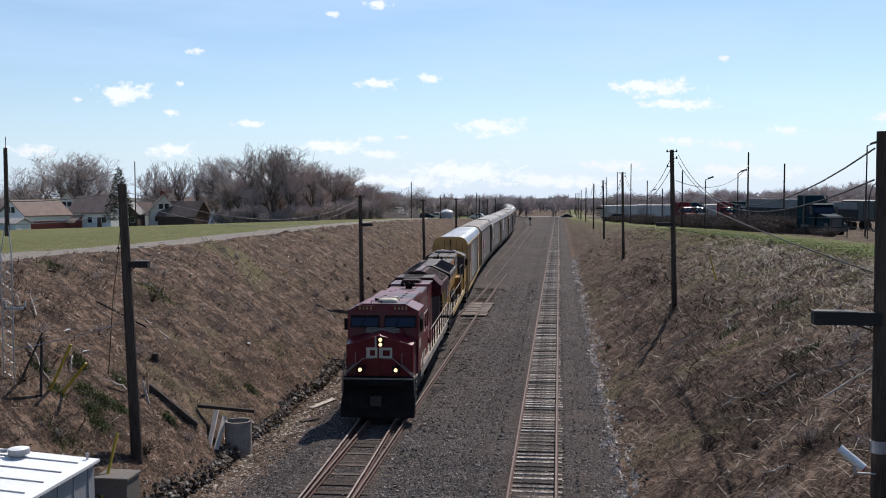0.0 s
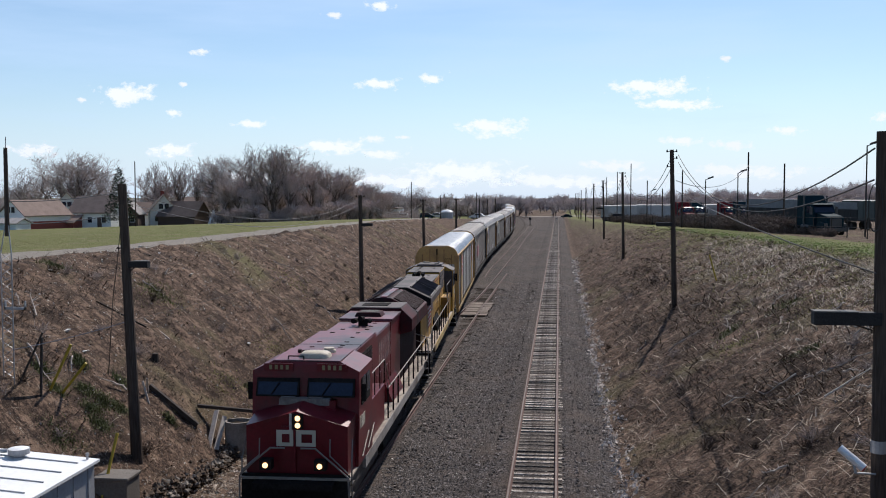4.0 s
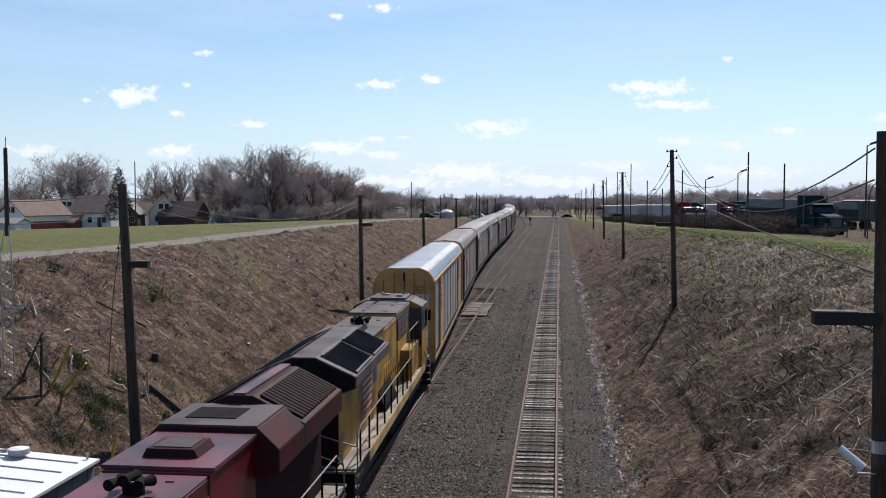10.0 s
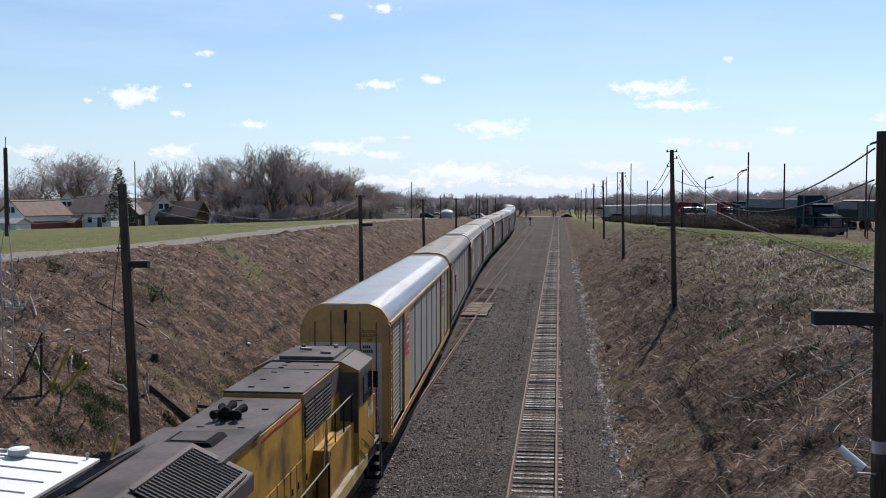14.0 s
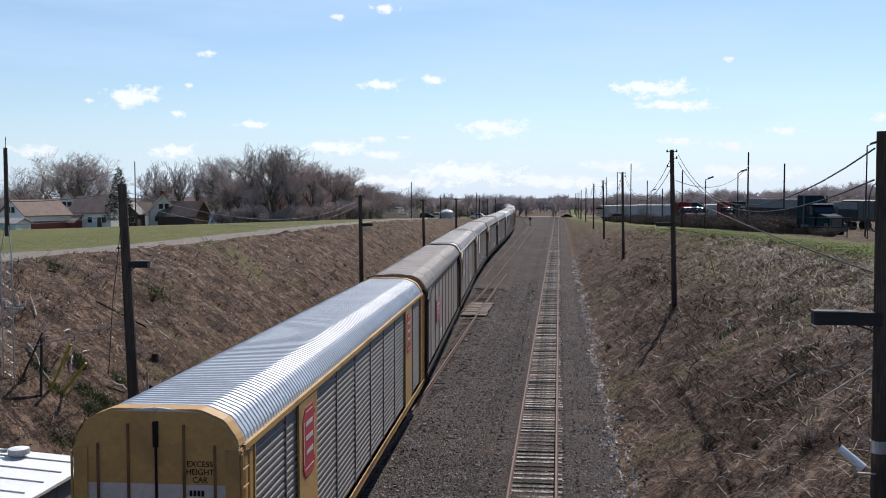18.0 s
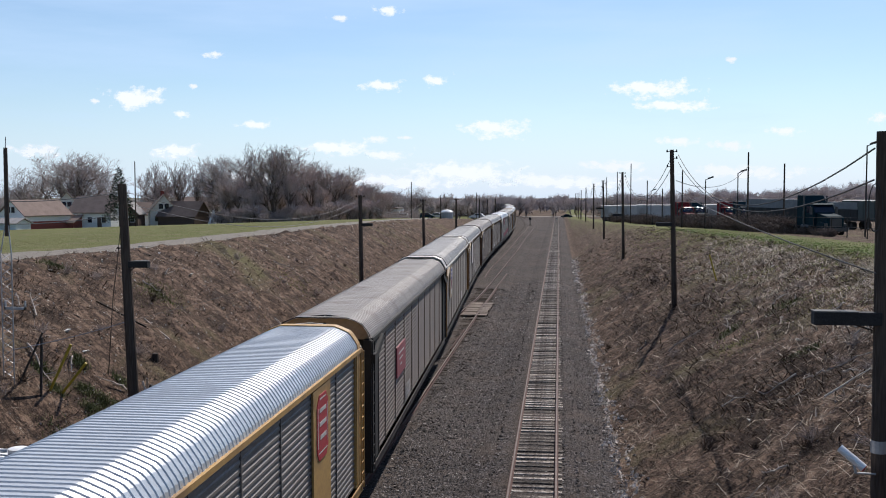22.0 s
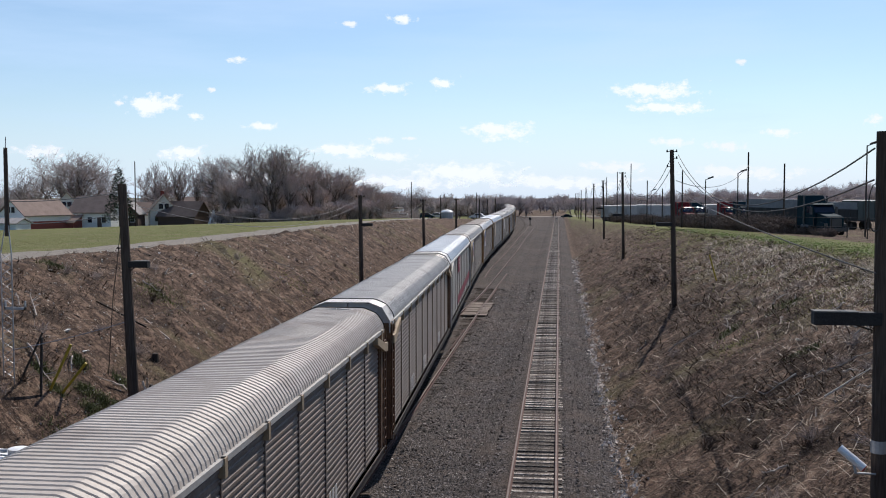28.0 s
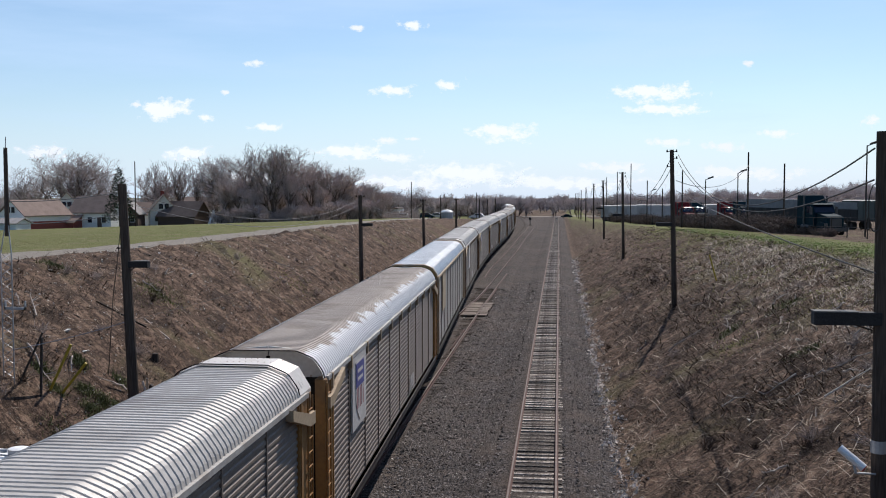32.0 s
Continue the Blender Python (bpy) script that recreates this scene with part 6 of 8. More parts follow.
plank(on_bank(-14.95, 34.9, 0.0), on_bank(-14.85, 34.6, 0.75), 0.07, 0.05, PALE_WOOD, "splintered pale stake in the bank", 10)
plank(on_bank(-14.7, 34.4, 0.0), on_bank(-15.1, 34.8, 0.35), 0.07, 0.04, PALE_WOOD, "splintered pale stake in the bank", 40)
plank(on_bank(-18.95, 39.2, 0.05), on_bank(-17.0, 39.65, 0.03), 0.06, 0.06, OLD_WOOD, "weathered timber lying on the bank")
plank(on_bank(-17.57, 40.75), on_bank(-16.3, 40.36), 0.06, 0.05, PALE_WOOD, "bleached branch lying down the bank")
plank(on_bank(-20.5, 36.46, 0.03), on_bank(-18.44, 36.7, 0.03), 0.08, 0.07, OLD_WOOD, "long dark timber half sunk in the bank")
plank(on_bank(-22.9, 49.8, 0.05), on_bank(-21.3, 50.4, 0.05), 0.3, 0.14, OLD_WOOD, "dark timber lying by the gravel path")
plank(on_bank(-11.2, 44.2), on_bank(-10.6, 46.3), 0.3, 0.06, PALE_WOOD, "pale board lying beside the rails")
plank(on_bank(-11.0, 41.6), on_bank(-10.4, 42.3), 0.28, 0.05, OLD_WOOD, "dark board lying beside the rails")
plank(on_bank(-13.4, 66.0), on_bank(-12.3, 64.6, 0.3), 0.2, 0.16, OLD_WOOD, "dark fallen timber beside a pole")
plank((-1.85, 39.5, -0.3), (-1.6, 40.2, -0.3), 0.16, 0.05, PALE_WOOD, "pale scrap of board on the ballast")
plank((-2.6, 61.0, -0.3), (-2.2, 61.5, -0.3), 0.14, 0.05, PALE_WOOD, "pale scrap of board on the ballast")
st = thing("tree_stump", pose(-15.95, 37.9, ground_z(-15.95, 37.9) - 0.25), "reddish-brown rotten tree stump on the bank", "stump")
part("stump", Shape().tube((0, 0, 0), (0.05, 0, 0.5), 0.19, 0.12, 9), OLD_WOOD, st)
part("root", Shape().tube((0, -0.1, 0.1), (0.3, -0.35, -0.02), 0.1, 0.04, 6), BARK, st)


def litter(x, y, s, seed):
    r = random.Random(seed)
    o = Shape()
    pts = [(math.cos(t) * s * r.uniform(0.5, 1.1), math.sin(t) * s * r.uniform(0.4, 0.9), r.uniform(0.01, s * 0.5)) for t in [k * 1.05 for k in range(6)]]
    o.add(pts + [(0, 0, s * 0.55), (0, 0, -0.03)], [(k, (k + 1) % 6, 6) for k in range(6)] + [((k + 1) % 6, k, 7) for k in range(6)])
    tagged(part("litter", o, LITTER, at=pose(x, y, ground_z(x, y) + 0.02, 0, 0, r.uniform(0, 360))), "crumpled piece of white litter on the bank", "litter", "litter on the bank")


for i, (x, y, s) in enumerate([(-18.05, 34.93, 0.2), (-19.0, 50.1, 0.16), (-14.97, 47.0, 0.17), (-16.96, 34.1, 0.13), (-15.74, 34.2, 0.13), (-21.1, 39.6, 0.14), (-22.3, 51.4, 0.2), (-21.6, 52.2, 0.15),
                               (-16.87, 48.85, 0.09), (-13.06, 49.9, 0.1), (-12.0, 55.5, 0.1), (9.3, 40.0, 0.12), (6.2, 33.0, 0.09), (-14.2, 56.0, 0.1), (-17.6, 62.0, 0.12)]):
    litter(x, y, s, 40 + i)

# camera housing on the near pole
cc = thing("cctv_camera", pose(6.6, 21.45, 3.6), "white tubular surveillance camera on a pole bracket", "camera")
part("housing", Shape().tube((-0.28, -0.16, 0.16), (-0.72, 0.06, 0.52), 0.085, 0.085, 16), WHITE_ROOF, cc)
part("end_cap", Shape().tube((-0.265, -0.167, 0.148), (-0.28, -0.16, 0.16), 0.07, 0.088, 16), PLATE_RED, cc)
part("bracket", Shape().tube((0, 0, 0), (-0.42, -0.08, 0.03), 0.022, n=8).tube((-0.42, -0.08, 0.03), (-0.46, -0.06, 0.24), 0.03, n=8), GALV, cc)
part("band", Shape().tube((0.1, 0.15, 0.42), (0.1, 0.15, 0.68), 0.17, 0.17, 14), GALV, cc)

# switch stand, timber crossing and long switch ties
sw = thing("switch_stand", pose(-8.35, 296, -0.4), "dark upright railway switch stand beside the siding", "switch stand")
part("post", Shape().tube((0, 0, 0), (0, 0, 2.6), 0.14, 0.1, 8), DARKBOX, sw)
part("target", Shape().box(-0.35, 0.35, -0.04, 0.04, 1.9, 2.7), DARKBOX, sw)
part("base", Shape().box(-0.6, 0.6, -0.3, 0.3, 0.0, 0.3), MAT["tie_dark"], sw)
rnd = random.Random(5)
SWITCH_TIE = mat("dusty_switch_tie", (0.12, 0.095, 0.078), 0.95, other=(0.055, 0.043, 0.036), scale=1.2, fine=26, stretch=(0.3, 1, 1), rand=0.45, bump=0.4, spec=0.1)
y = 33.3
while y < 100:
    wide = 2.6 - turnout(y) * 0.95 + rnd.uniform(-0.12, 0.1)
    part("switch_tie", Shape().box(-wide, 0, -0.11, 0.11, -0.36, -0.17), SWITCH_TIE, side_track, at=pose(-5.72 + rnd.uniform(-0.12, 0.06), y, rnd.uniform(-0.055, -0.012), 0, 0, rnd.uniform(-0.9, 0.9)))
    y += 0.54
CROSS_PLANK = mat("dusty_grey_plank", (0.25, 0.205, 0.172), 0.95, other=(0.13, 0.105, 0.09), scale=1.2, fine=24, stretch=(0.3, 1, 1), rand=0.4, bump=0.4, spec=0.1)
plank_m = Shape().box(-0.55, 0.55, -0.225, 0.225, -0.2, -0.06).mesh("crossing_plank", CROSS_PLANK, 0.01)
short_m = Shape().box(-0.34, 0.34, -0.225, 0.225, -0.2, -0.06).mesh("crossing_plank", CROSS_PLANK, 0.01)
for k in range(19):
    part("crossing_plank", short_m, None, side_track, at=pose(-5.9 + rnd.uniform(-0.08, 0.08), 77.6 + k * 0.48, rnd.uniform(-0.02, 0.01), 0, 0, rnd.uniform(-1.5, 1.5)))
    part("crossing_plank", plank_m, None, side_track, at=pose(-6.98 + rnd.uniform(-0.04, 0.04), 77.6 + k * 0.48, rnd.uniform(-0.02, 0.01), 0, 0, rnd.uniform(-0.8, 0.8)))
for off in (0.58, -0.58):
    gr = Shape().box(-0.03, 0.03, 0, 9, -0.15, -0.01)
    part("guard_rail", gr, MAT["rail_rust"], side_track, at=pose(LEFT_TRACK + off, 60, 0))


# ---------------------------------------------------------------- trees
def grow(rnd, height, spread, levels, kids, crook=0.25, first=0.25, twig=0.022):
    """A bare tree as segments (start, end, radius, radius, level)."""
    segs = []

    def limb(p, d, length, r, level):
        n = 3 if level < 2 else 2
        q, dd = p, d
        for k in range(n):
            dd = (dd + Vector((rnd.gauss(0, crook), rnd.gauss(0, crook), rnd.gauss(0.06, crook * 0.5))) * 0.5).normalized()
            e = q + dd * (length / n)
            ra, rb = r * (1 - 0.35 * k / n), r * (1 - 0.35 * (k + 1) / n)
            segs.append((q, e, max(ra, twig), max(rb, twig * 0.7), level))
            if level < levels:
                m = kids[level] if k == n - 1 else max(1, kids[level] // 2)
                if level == 0 and k == 0 and first > 0.2:
                    m = 1 if first > 0.3 else 0
                for _ in range(m):
                    side = Vector((rnd.gauss(0, 1), rnd.gauss(0, 1), 0))
                    side = (side - dd * side.dot(dd)).normalized()
                    nd = (dd + side * rnd.uniform(0.35, 0.75) * spread + Vector((0, 0, 0.22))).normalized()
                    limb(e - dd * rnd.uniform(0, length / n * 0.6), nd, length * rnd.uniform(0.55, 0.8), rb * rnd.uniform(0.5, 0.72), level + 1)
            q = e
    limb(Vector((0, 0, -0.2)), Vector((rnd.gauss(0, 0.04), rnd.gauss(0, 0.04), 1)).normalized(), height * 0.4, height * 0.028, 0)
    top = max(s[1].z for s in segs)
    k = height / top
    return [(a * k, b * k, r0, r1, lv) for a, b, r0, r1, lv in segs]


def tree_meshes(seed, height, spread, levels, kids, twig_material, twig=0.022, crook=0.25, first=0.25):
    segs = grow(random.Random(seed), height, spread, levels, kids, crook, first, twig)
    trunk, crown = Shape(), Shape()
    for a, b, r0, r1, lv in segs:
        if lv <= 2:
            trunk.tube(a, b, r0, r1, 7 if lv == 0 else 4, caps=False)
        else:
            crown.tube(a, b, r0, r1, 3, caps=False)
    return trunk.mesh("trunk", BARK), crown.mesh("crown", twig_material)


TREES = {
    "spread": [tree_meshes(1, 12, 1.6, 5, (6, 3, 3, 3, 2), TWIG_DARK, 0.014, 0.16, 0.15), tree_meshes(2, 12, 1.7, 5, (5, 3, 3, 3, 2), TWIG_DARK, 0.014, 0.18, 0.15), tree_meshes(11, 12, 1.5, 5, (5, 4, 3, 2, 2), TWIG_DARK, 0.014, 0.2, 0.15)],
    "upright": [tree_meshes(3, 10, 1.1, 5, (4, 3, 3, 3, 2), TWIG_DARK, 0.015, 0.16), tree_meshes(4, 10, 1.15, 5, (4, 3, 3, 2, 2), TWIG_DARK, 0.015, 0.16), tree_meshes(12, 10, 1.05, 5, (5, 3, 2, 3, 2), TWIG_DARK, 0.015, 0.18)],
    "dense": [tree_meshes(5, 9, 1.0, 5, (5, 4, 3, 3, 2), TWIG, 0.016, 0.22, 0.4), tree_meshes(6, 9, 1.0, 5, (5, 4, 3, 3, 2), TWIG, 0.016, 0.22, 0.4)],
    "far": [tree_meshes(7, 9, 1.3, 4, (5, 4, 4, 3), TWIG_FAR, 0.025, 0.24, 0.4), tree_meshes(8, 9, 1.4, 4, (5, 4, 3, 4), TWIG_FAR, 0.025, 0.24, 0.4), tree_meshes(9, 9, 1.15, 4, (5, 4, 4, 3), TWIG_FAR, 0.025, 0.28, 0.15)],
}
TREE_RND = random.Random(77)


def tree(kind, x, y, height, label, base=None, group="bare trees"):
    trunk, crown = TREE_RND.choice(TREES[kind])
    h0 = {"spread": 12, "upright": 10, "dense": 9, "far": 9}[kind]
    t = thing("tree", pose(x, y, (ground_z(x, y) if base is None else base), 0, 0, TREE_RND.uniform(0, 360)), label, "tree", group)
    s = height / h0
    for name, me in (("trunk", trunk), ("crown", crown)):
        ob = part(name, me, None, t)
        wide = 1.3 if kind == "spread" else 1.0
        ob.scale = (s * TREE_RND.uniform(0.92, 1.08) * wide, s * wide, s)
    return t


def at_bearing(brg, depth):
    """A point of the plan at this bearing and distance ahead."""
    k = (brg - 784) / 1770
    return (math.cos(YAW) * k * depth - math.sin(YAW) * depth, math.cos(YAW) * depth + math.sin(YAW) * k * depth)


for brg, depth, top, kind in ((100, 215, 262, "spread"), (152, 218, 266, "spread"), (62, 235, 292, "spread"), (190, 225, 298, "upright"), (285, 212, 283, "upright"), (320, 210, 280, "upright"),
                             (352, 212, 286, "upright"), (262, 222, 296, "upright"), (405, 200, 272, "spread"), (440, 196, 262, "upright"), (485, 192, 253, "spread"), (515, 196, 260, "upright"),
                             (545, 196, 282, "dense"), (575, 194, 284, "upright"), (600, 200, 292, "dense"), (625, 205, 308, "dense"), (655, 215, 320, "dense"), (690, 250, 334, "dense"), (735, 262, 328, "spread")):
    x, y = at_bearing(brg, depth)
    z = ground_z(x, y)
    tree(kind, x, y, EYE[2] + (342 - top) / 1770 * depth - z, "tall bare tree with a wide crown of brown twigs" if kind == "spread" else "bare upright tree with dense fine twigs")
for k in range(30):
    brg = 392 + k * 9.4 + TREE_RND.uniform(-6, 6)
    depth = TREE_RND.uniform(184, 235)
    x, y = at_bearing(brg, depth)
    top = 306 + TREE_RND.uniform(-8, 34) + max(0, brg - 560) * 0.2
    tree("dense", x, y, EYE[2] + (342 - top) / 1770 * depth - ground_z(x, y), "bare brown scrub tree at the wood's edge", group="trees of the wood")
for k in range(44):
    brg = 388 + k * 6.6 + TREE_RND.uniform(-5, 5)
    depth = TREE_RND.uniform(178, 188)
    x, y = at_bearing(brg, depth)
    tree("dense", x, y, TREE_RND.uniform(2.6, 5.0), "low bare brown thicket at the field's edge", ground_z(x, y) - 0.9, "thicket at the wood's edge")
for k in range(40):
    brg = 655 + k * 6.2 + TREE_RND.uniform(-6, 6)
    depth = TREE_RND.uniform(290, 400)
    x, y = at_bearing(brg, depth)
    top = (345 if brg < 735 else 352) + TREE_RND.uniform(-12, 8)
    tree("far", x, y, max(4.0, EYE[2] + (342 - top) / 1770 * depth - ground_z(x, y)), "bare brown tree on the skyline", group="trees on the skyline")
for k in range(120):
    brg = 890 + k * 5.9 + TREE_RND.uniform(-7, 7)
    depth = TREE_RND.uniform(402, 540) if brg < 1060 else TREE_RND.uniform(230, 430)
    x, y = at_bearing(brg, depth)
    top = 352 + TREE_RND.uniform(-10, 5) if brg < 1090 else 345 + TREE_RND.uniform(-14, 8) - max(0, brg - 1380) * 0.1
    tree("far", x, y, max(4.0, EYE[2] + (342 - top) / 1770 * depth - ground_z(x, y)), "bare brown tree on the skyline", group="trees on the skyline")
for k in range(14):
    brg = -20 + k * 30 + TREE_RND.uniform(-9, 9)
    depth = TREE_RND.uniform(260, 330)
    x, y = at_bearing(brg, depth)
    tree("far", x, y, TREE_RND.uniform(8, 12), "bare brown tree behind the houses", group="trees on the skyline")


def undergrowth():
    """Thin upright stems that close the foot of the wood."""
    rnd, s = random.Random(58), Shape()
    for k in range(9000):
        brg = rnd.uniform(372, 742)
        x, y = at_bearing(brg, rnd.uniform(181, 236) + max(0.0, brg - 640) * 0.35)
        z, h = ground_z(x, y), rnd.uniform(0.9, 3.4) * (0.55 + 0.45 * noise.noise((brg * 0.05, y * 0.05, 2)) + 0.3)
        a, w = rnd.uniform(-0.5, 0.5), rnd.uniform(0.02, 0.05)
        s.add([(x - w, y, z - 0.1), (x + w, y, z - 0.1), (x + a * h * 0.6, y + rnd.uniform(-0.3, 0.3), z + h)], [(0, 1, 2)])
    tagged(part("undergrowth", s, TWIG), "leafless brown undergrowth at the foot of the wood", "undergrowth", kind="stuff")


undergrowth()


def distant_woods():
    """A belt of leafless woods that closes the horizon, with haze painted into its colour."""
    rnd, s = random.Random(91), Shape()
    for k in range(15000):
        brg, d = rnd.uniform(-120, 1700), rnd.uniform(560, 900)
        x, y = at_bearing(brg, d)
        h = 3.0 + 2.2 * noise.noise((brg * 0.021, 3.0, 1.0)) + 1.4 * noise.noise((brg * 0.09, d * 0.01, 6.0)) + rnd.uniform(0.0, 3.0)
        h = max(2.0, h) * d / 700
        a, w = rnd.uniform(-0.25, 0.25), rnd.uniform(0.1, 0.32)
        z = ground_z(x, y) - 0.3
        s.add([(x - w, y, z), (x + w, y, z), (x + w * 1.6 + a * h, y + rnd.uniform(-0.5, 0.5), z + h * 0.72), (x + a * h, y, z + h)], [(0, 1, 2, 3)])
    tagged(part("distant_woods", s, FAR_WOOD), "brown leafless woods along the horizon, paled by painted haze", "woods", kind="stuff")


# brown of the woods lightened by hand for the air's haze
FAR_WOOD = mat("haze_tinted_brown_woods", (0.47, 0.42, 0.41), 0.95, other=(0.34, 0.3, 0.29), scale=0.02, fine=0.4, bump=0, spec=0.05, island=0.3)
distant_woods()


def spruce(x, y, height):
    t = thing("spruce_tree", pose(x, y, ground_z(x, y)), "dark green spruce with drooping boughs", "tree")
    part("trunk", Shape().tube((0, 0, 0), (0, 0, height), 0.2, 0.03, 8), BARK, t)
    r, s = random.Random(9), Shape()
    for k in range(1500):
        u = 1 - r.random() ** 0.6
        z = height * (0.12 + 0.88 * u)
        reach = (1 - u) ** 0.85 * height * 0.3 * r.uniform(0.25, 1.0)
        a = r.uniform(0, 6.283)
        out = Vector((math.cos(a), math.sin(a), 0))
        p = out * reach + Vector((0, 0, z - reach * 0.12))
        tip = p + out * r.uniform(0.2, 0.55) + Vector((0, 0, r.uniform(-0.12, 0.3)))
        w = Vector((-math.sin(a), math.cos(a), r.uniform(-0.4, 0.4))) * r.uniform(0.05, 0.13)
        s.add([p - w, p + w, tip, p + Vector((0, 0, -0.12))], [(0, 1, 2), (1, 3, 2), (3, 0, 2), (0, 3, 1)])
    part("crown", s, NEEDLE, t)


_x, _y = at_bearing(212, 180)
spruce(_x, _y, EYE[2] + (342 - 296) / 1770 * 180 - ground_z(_x, _y))


# ---------------------------------------------------------------- houses
def siding(name, c):
    return mat(name, c, 0.75, other=tuple(v * 0.85 for v in c), scale=0.8, fine=6, stretch=(0.2, 0.2, 5), bump=0.15)


SHINGLE = {k: mat(k + "_shingles", c, 0.95, other=tuple(v * 0.7 for v in c), scale=0.8, fine=8, bump=0.3) for k, c in
           {"brown": (0.25, 0.185, 0.155), "grey": (0.3, 0.28, 0.27), "dark": (0.14, 0.11, 0.1), "tan": (0.45, 0.34, 0.25)}.items()}
WALLS = {"white": siding("white_siding", (0.82, 0.81, 0.8)), "cream": siding("cream_siding", (0.75, 0.71, 0.65)), "red": siding("red_brick_wall", (0.25, 0.07, 0.055)), "aqua": siding("pale_aqua_siding", (0.6, 0.64, 0.65)),
         "dark": siding("dark_wood_wall", (0.1, 0.07, 0.06))}
TRIM_W = mat("white_trim_paint", (0.75, 0.74, 0.72), 0.6, bump=0)


def house(brg, depth, w, d, wall_h, ridge_h, wall, roof, label, turn=0, gable_front=True, lower=None, chimney=False):
    """A house with its front towards the camera; turn in degrees."""
    x, y = at_bearing(brg, depth)
    H = thing("house", pose(x, y, ground_z(x, y) - 0.3, 0, 0, turn), label, "house", "houses behind the field")
    if gable_front:
        sec = [(-w / 2, 0), (w / 2, 0), (w / 2, wall_h), (0, ridge_h), (-w / 2, wall_h)]
        part("wall", Shape().prism(sec, -d / 2, d / 2), WALLS[wall], H)
        for s in (-1, 1):
            e = w / 2 + 0.35
            zz = wall_h - 0.35 * (ridge_h - wall_h) / (w / 2)
            part("roof", Shape().add([(0, -d / 2 - 0.35, ridge_h + 0.03), (s * e, -d / 2 - 0.35, zz + 0.03), (s * e, d / 2 + 0.35, zz + 0.03), (0, d / 2 + 0.35, ridge_h + 0.03),
                                      (0, -d / 2 - 0.35, ridge_h + 0.2), (s * e, -d / 2 - 0.35, zz + 0.2), (s * e, d / 2 + 0.35, zz + 0.2), (0, d / 2 + 0.35, ridge_h + 0.2)],
                                     [(0, 1, 2, 3), (7, 6, 5, 4), (0, 4, 5, 1), (1, 5, 6, 2), (2, 6, 7, 3), (3, 7, 4, 0)]), SHINGLE[roof], H)
    else:
        sec = [(-d / 2, 0), (d / 2, 0), (d / 2, wall_h), (0, ridge_h), (-d / 2, wall_h)]
        part("wall", Shape().prism(sec, -w / 2, w / 2, "x"), WALLS[wall], H)
        for s in (-1, 1):
            e = d / 2 + 0.35
            zz = wall_h - 0.35 * (ridge_h - wall_h) / (d / 2)
            part("roof", Shape().add([(-w / 2 - 0.35, 0, ridge_h + 0.03), (-w / 2 - 0.35, s * e, zz + 0.03), (w / 2 + 0.35, s * e, zz + 0.03), (w / 2 + 0.35, 0, ridge_h + 0.03),
                                      (-w / 2 - 0.35, 0, ridge_h + 0.2), (-w / 2 - 0.35, s * e, zz + 0.2), (w / 2 + 0.35, s * e, zz + 0.2), (w / 2 + 0.35, 0, ridge_h + 0.2)],
                                     [(0, 1, 2, 3), (7, 6, 5, 4), (0, 4, 5, 1), (1, 5, 6, 2), (2, 6, 7, 3), (3, 7, 4, 0)]), SHINGLE[roof], H)
    if lower:
        part("lower_wall", Shape().box(-w / 2 - 0.04, w / 2 + 0.04, -d / 2 - 0.04, d / 2 + 0.04, 0, wall_h * 0.62), WALLS[lower], H)
    n = max(2, int(w / 2.6))
    spots = [(-w / 2 + (k + 0.5) * w / n, 1.25) for k in range(n)]
    if gable_front and ridge_h - wall_h > 2:
        spots += [(-0.55, wall_h + 0.4), (0.55, wall_h + 0.4)]
    for k, (wx, wz) in enumerate(spots):
        if wz + 1.1 > ridge_h - 0.4 or (wz < 2 and wz + 1.1 > wall_h):
            continue
        win = part("window", Shape().box(wx - 0.5, wx + 0.5, -d / 2 - 0.09, -d / 2 + 0.02, wz, wz + 1.15), TRIM_W, H)
        part("pane", Shape().box(wx - 0.42, wx + 0.42, -d / 2 - 0.1, -d / 2 - 0.092, wz + 0.08, wz + 1.07), WINDOW, win)
    if wall_h > 2.2:
        part("door", Shape().box(w * 0.18, w * 0.18 + 0.9, -d / 2 - 0.08, -d / 2 + 0.02, 0.2, 2.2), WALLS["dark"], H)
    if chimney:
        part("chimney", Shape().box(-0.35, 0.35, 0.2, 0.9, ridge_h - 0.8, ridge_h + 0.9), WALLS["red"], H)
    return H


house(12, 176, 6, 5, 1.5, 2.3, "aqua", "grey", "low pale aqua shed with a flat-pitched grey roof", 0, False)
house(62, 186, 6.5, 11, 3.0, 5.6, "white", "brown", "white gabled house with red lower walls and brown shingles", -18, lower="red")
house(118, 192, 7, 6, 1.5, 2.9, "red", "brown", "low red outbuilding with a brown roof", -8, False)
house(122, 214, 5.6, 9, 4.6, 8.0, "cream", "tan", "tall cream gabled house with a tan roof", 22, chimney=True)
house(176, 194, 8.6, 7, 3.3, 6.2, "white", "brown", "white bungalow with a brown shingle roof", -4, False)
house(168, 226, 9.0, 7, 4.6, 7.2, "cream", "brown", "cream house with a broad brown roof", 6, False, chimney=True)
house(232, 200, 4.0, 6, 3.0, 5.0, "dark", "grey", "dark grey shed with a grey roof", 10)
house(288, 206, 5.4, 7, 3.4, 6.6, "cream", "tan", "cream house with a tan roof", 26, chimney=True)
house(262, 216, 5.0, 7, 3.0, 5.4, "white", "brown", "white cottage with a brown roof", 14, False)
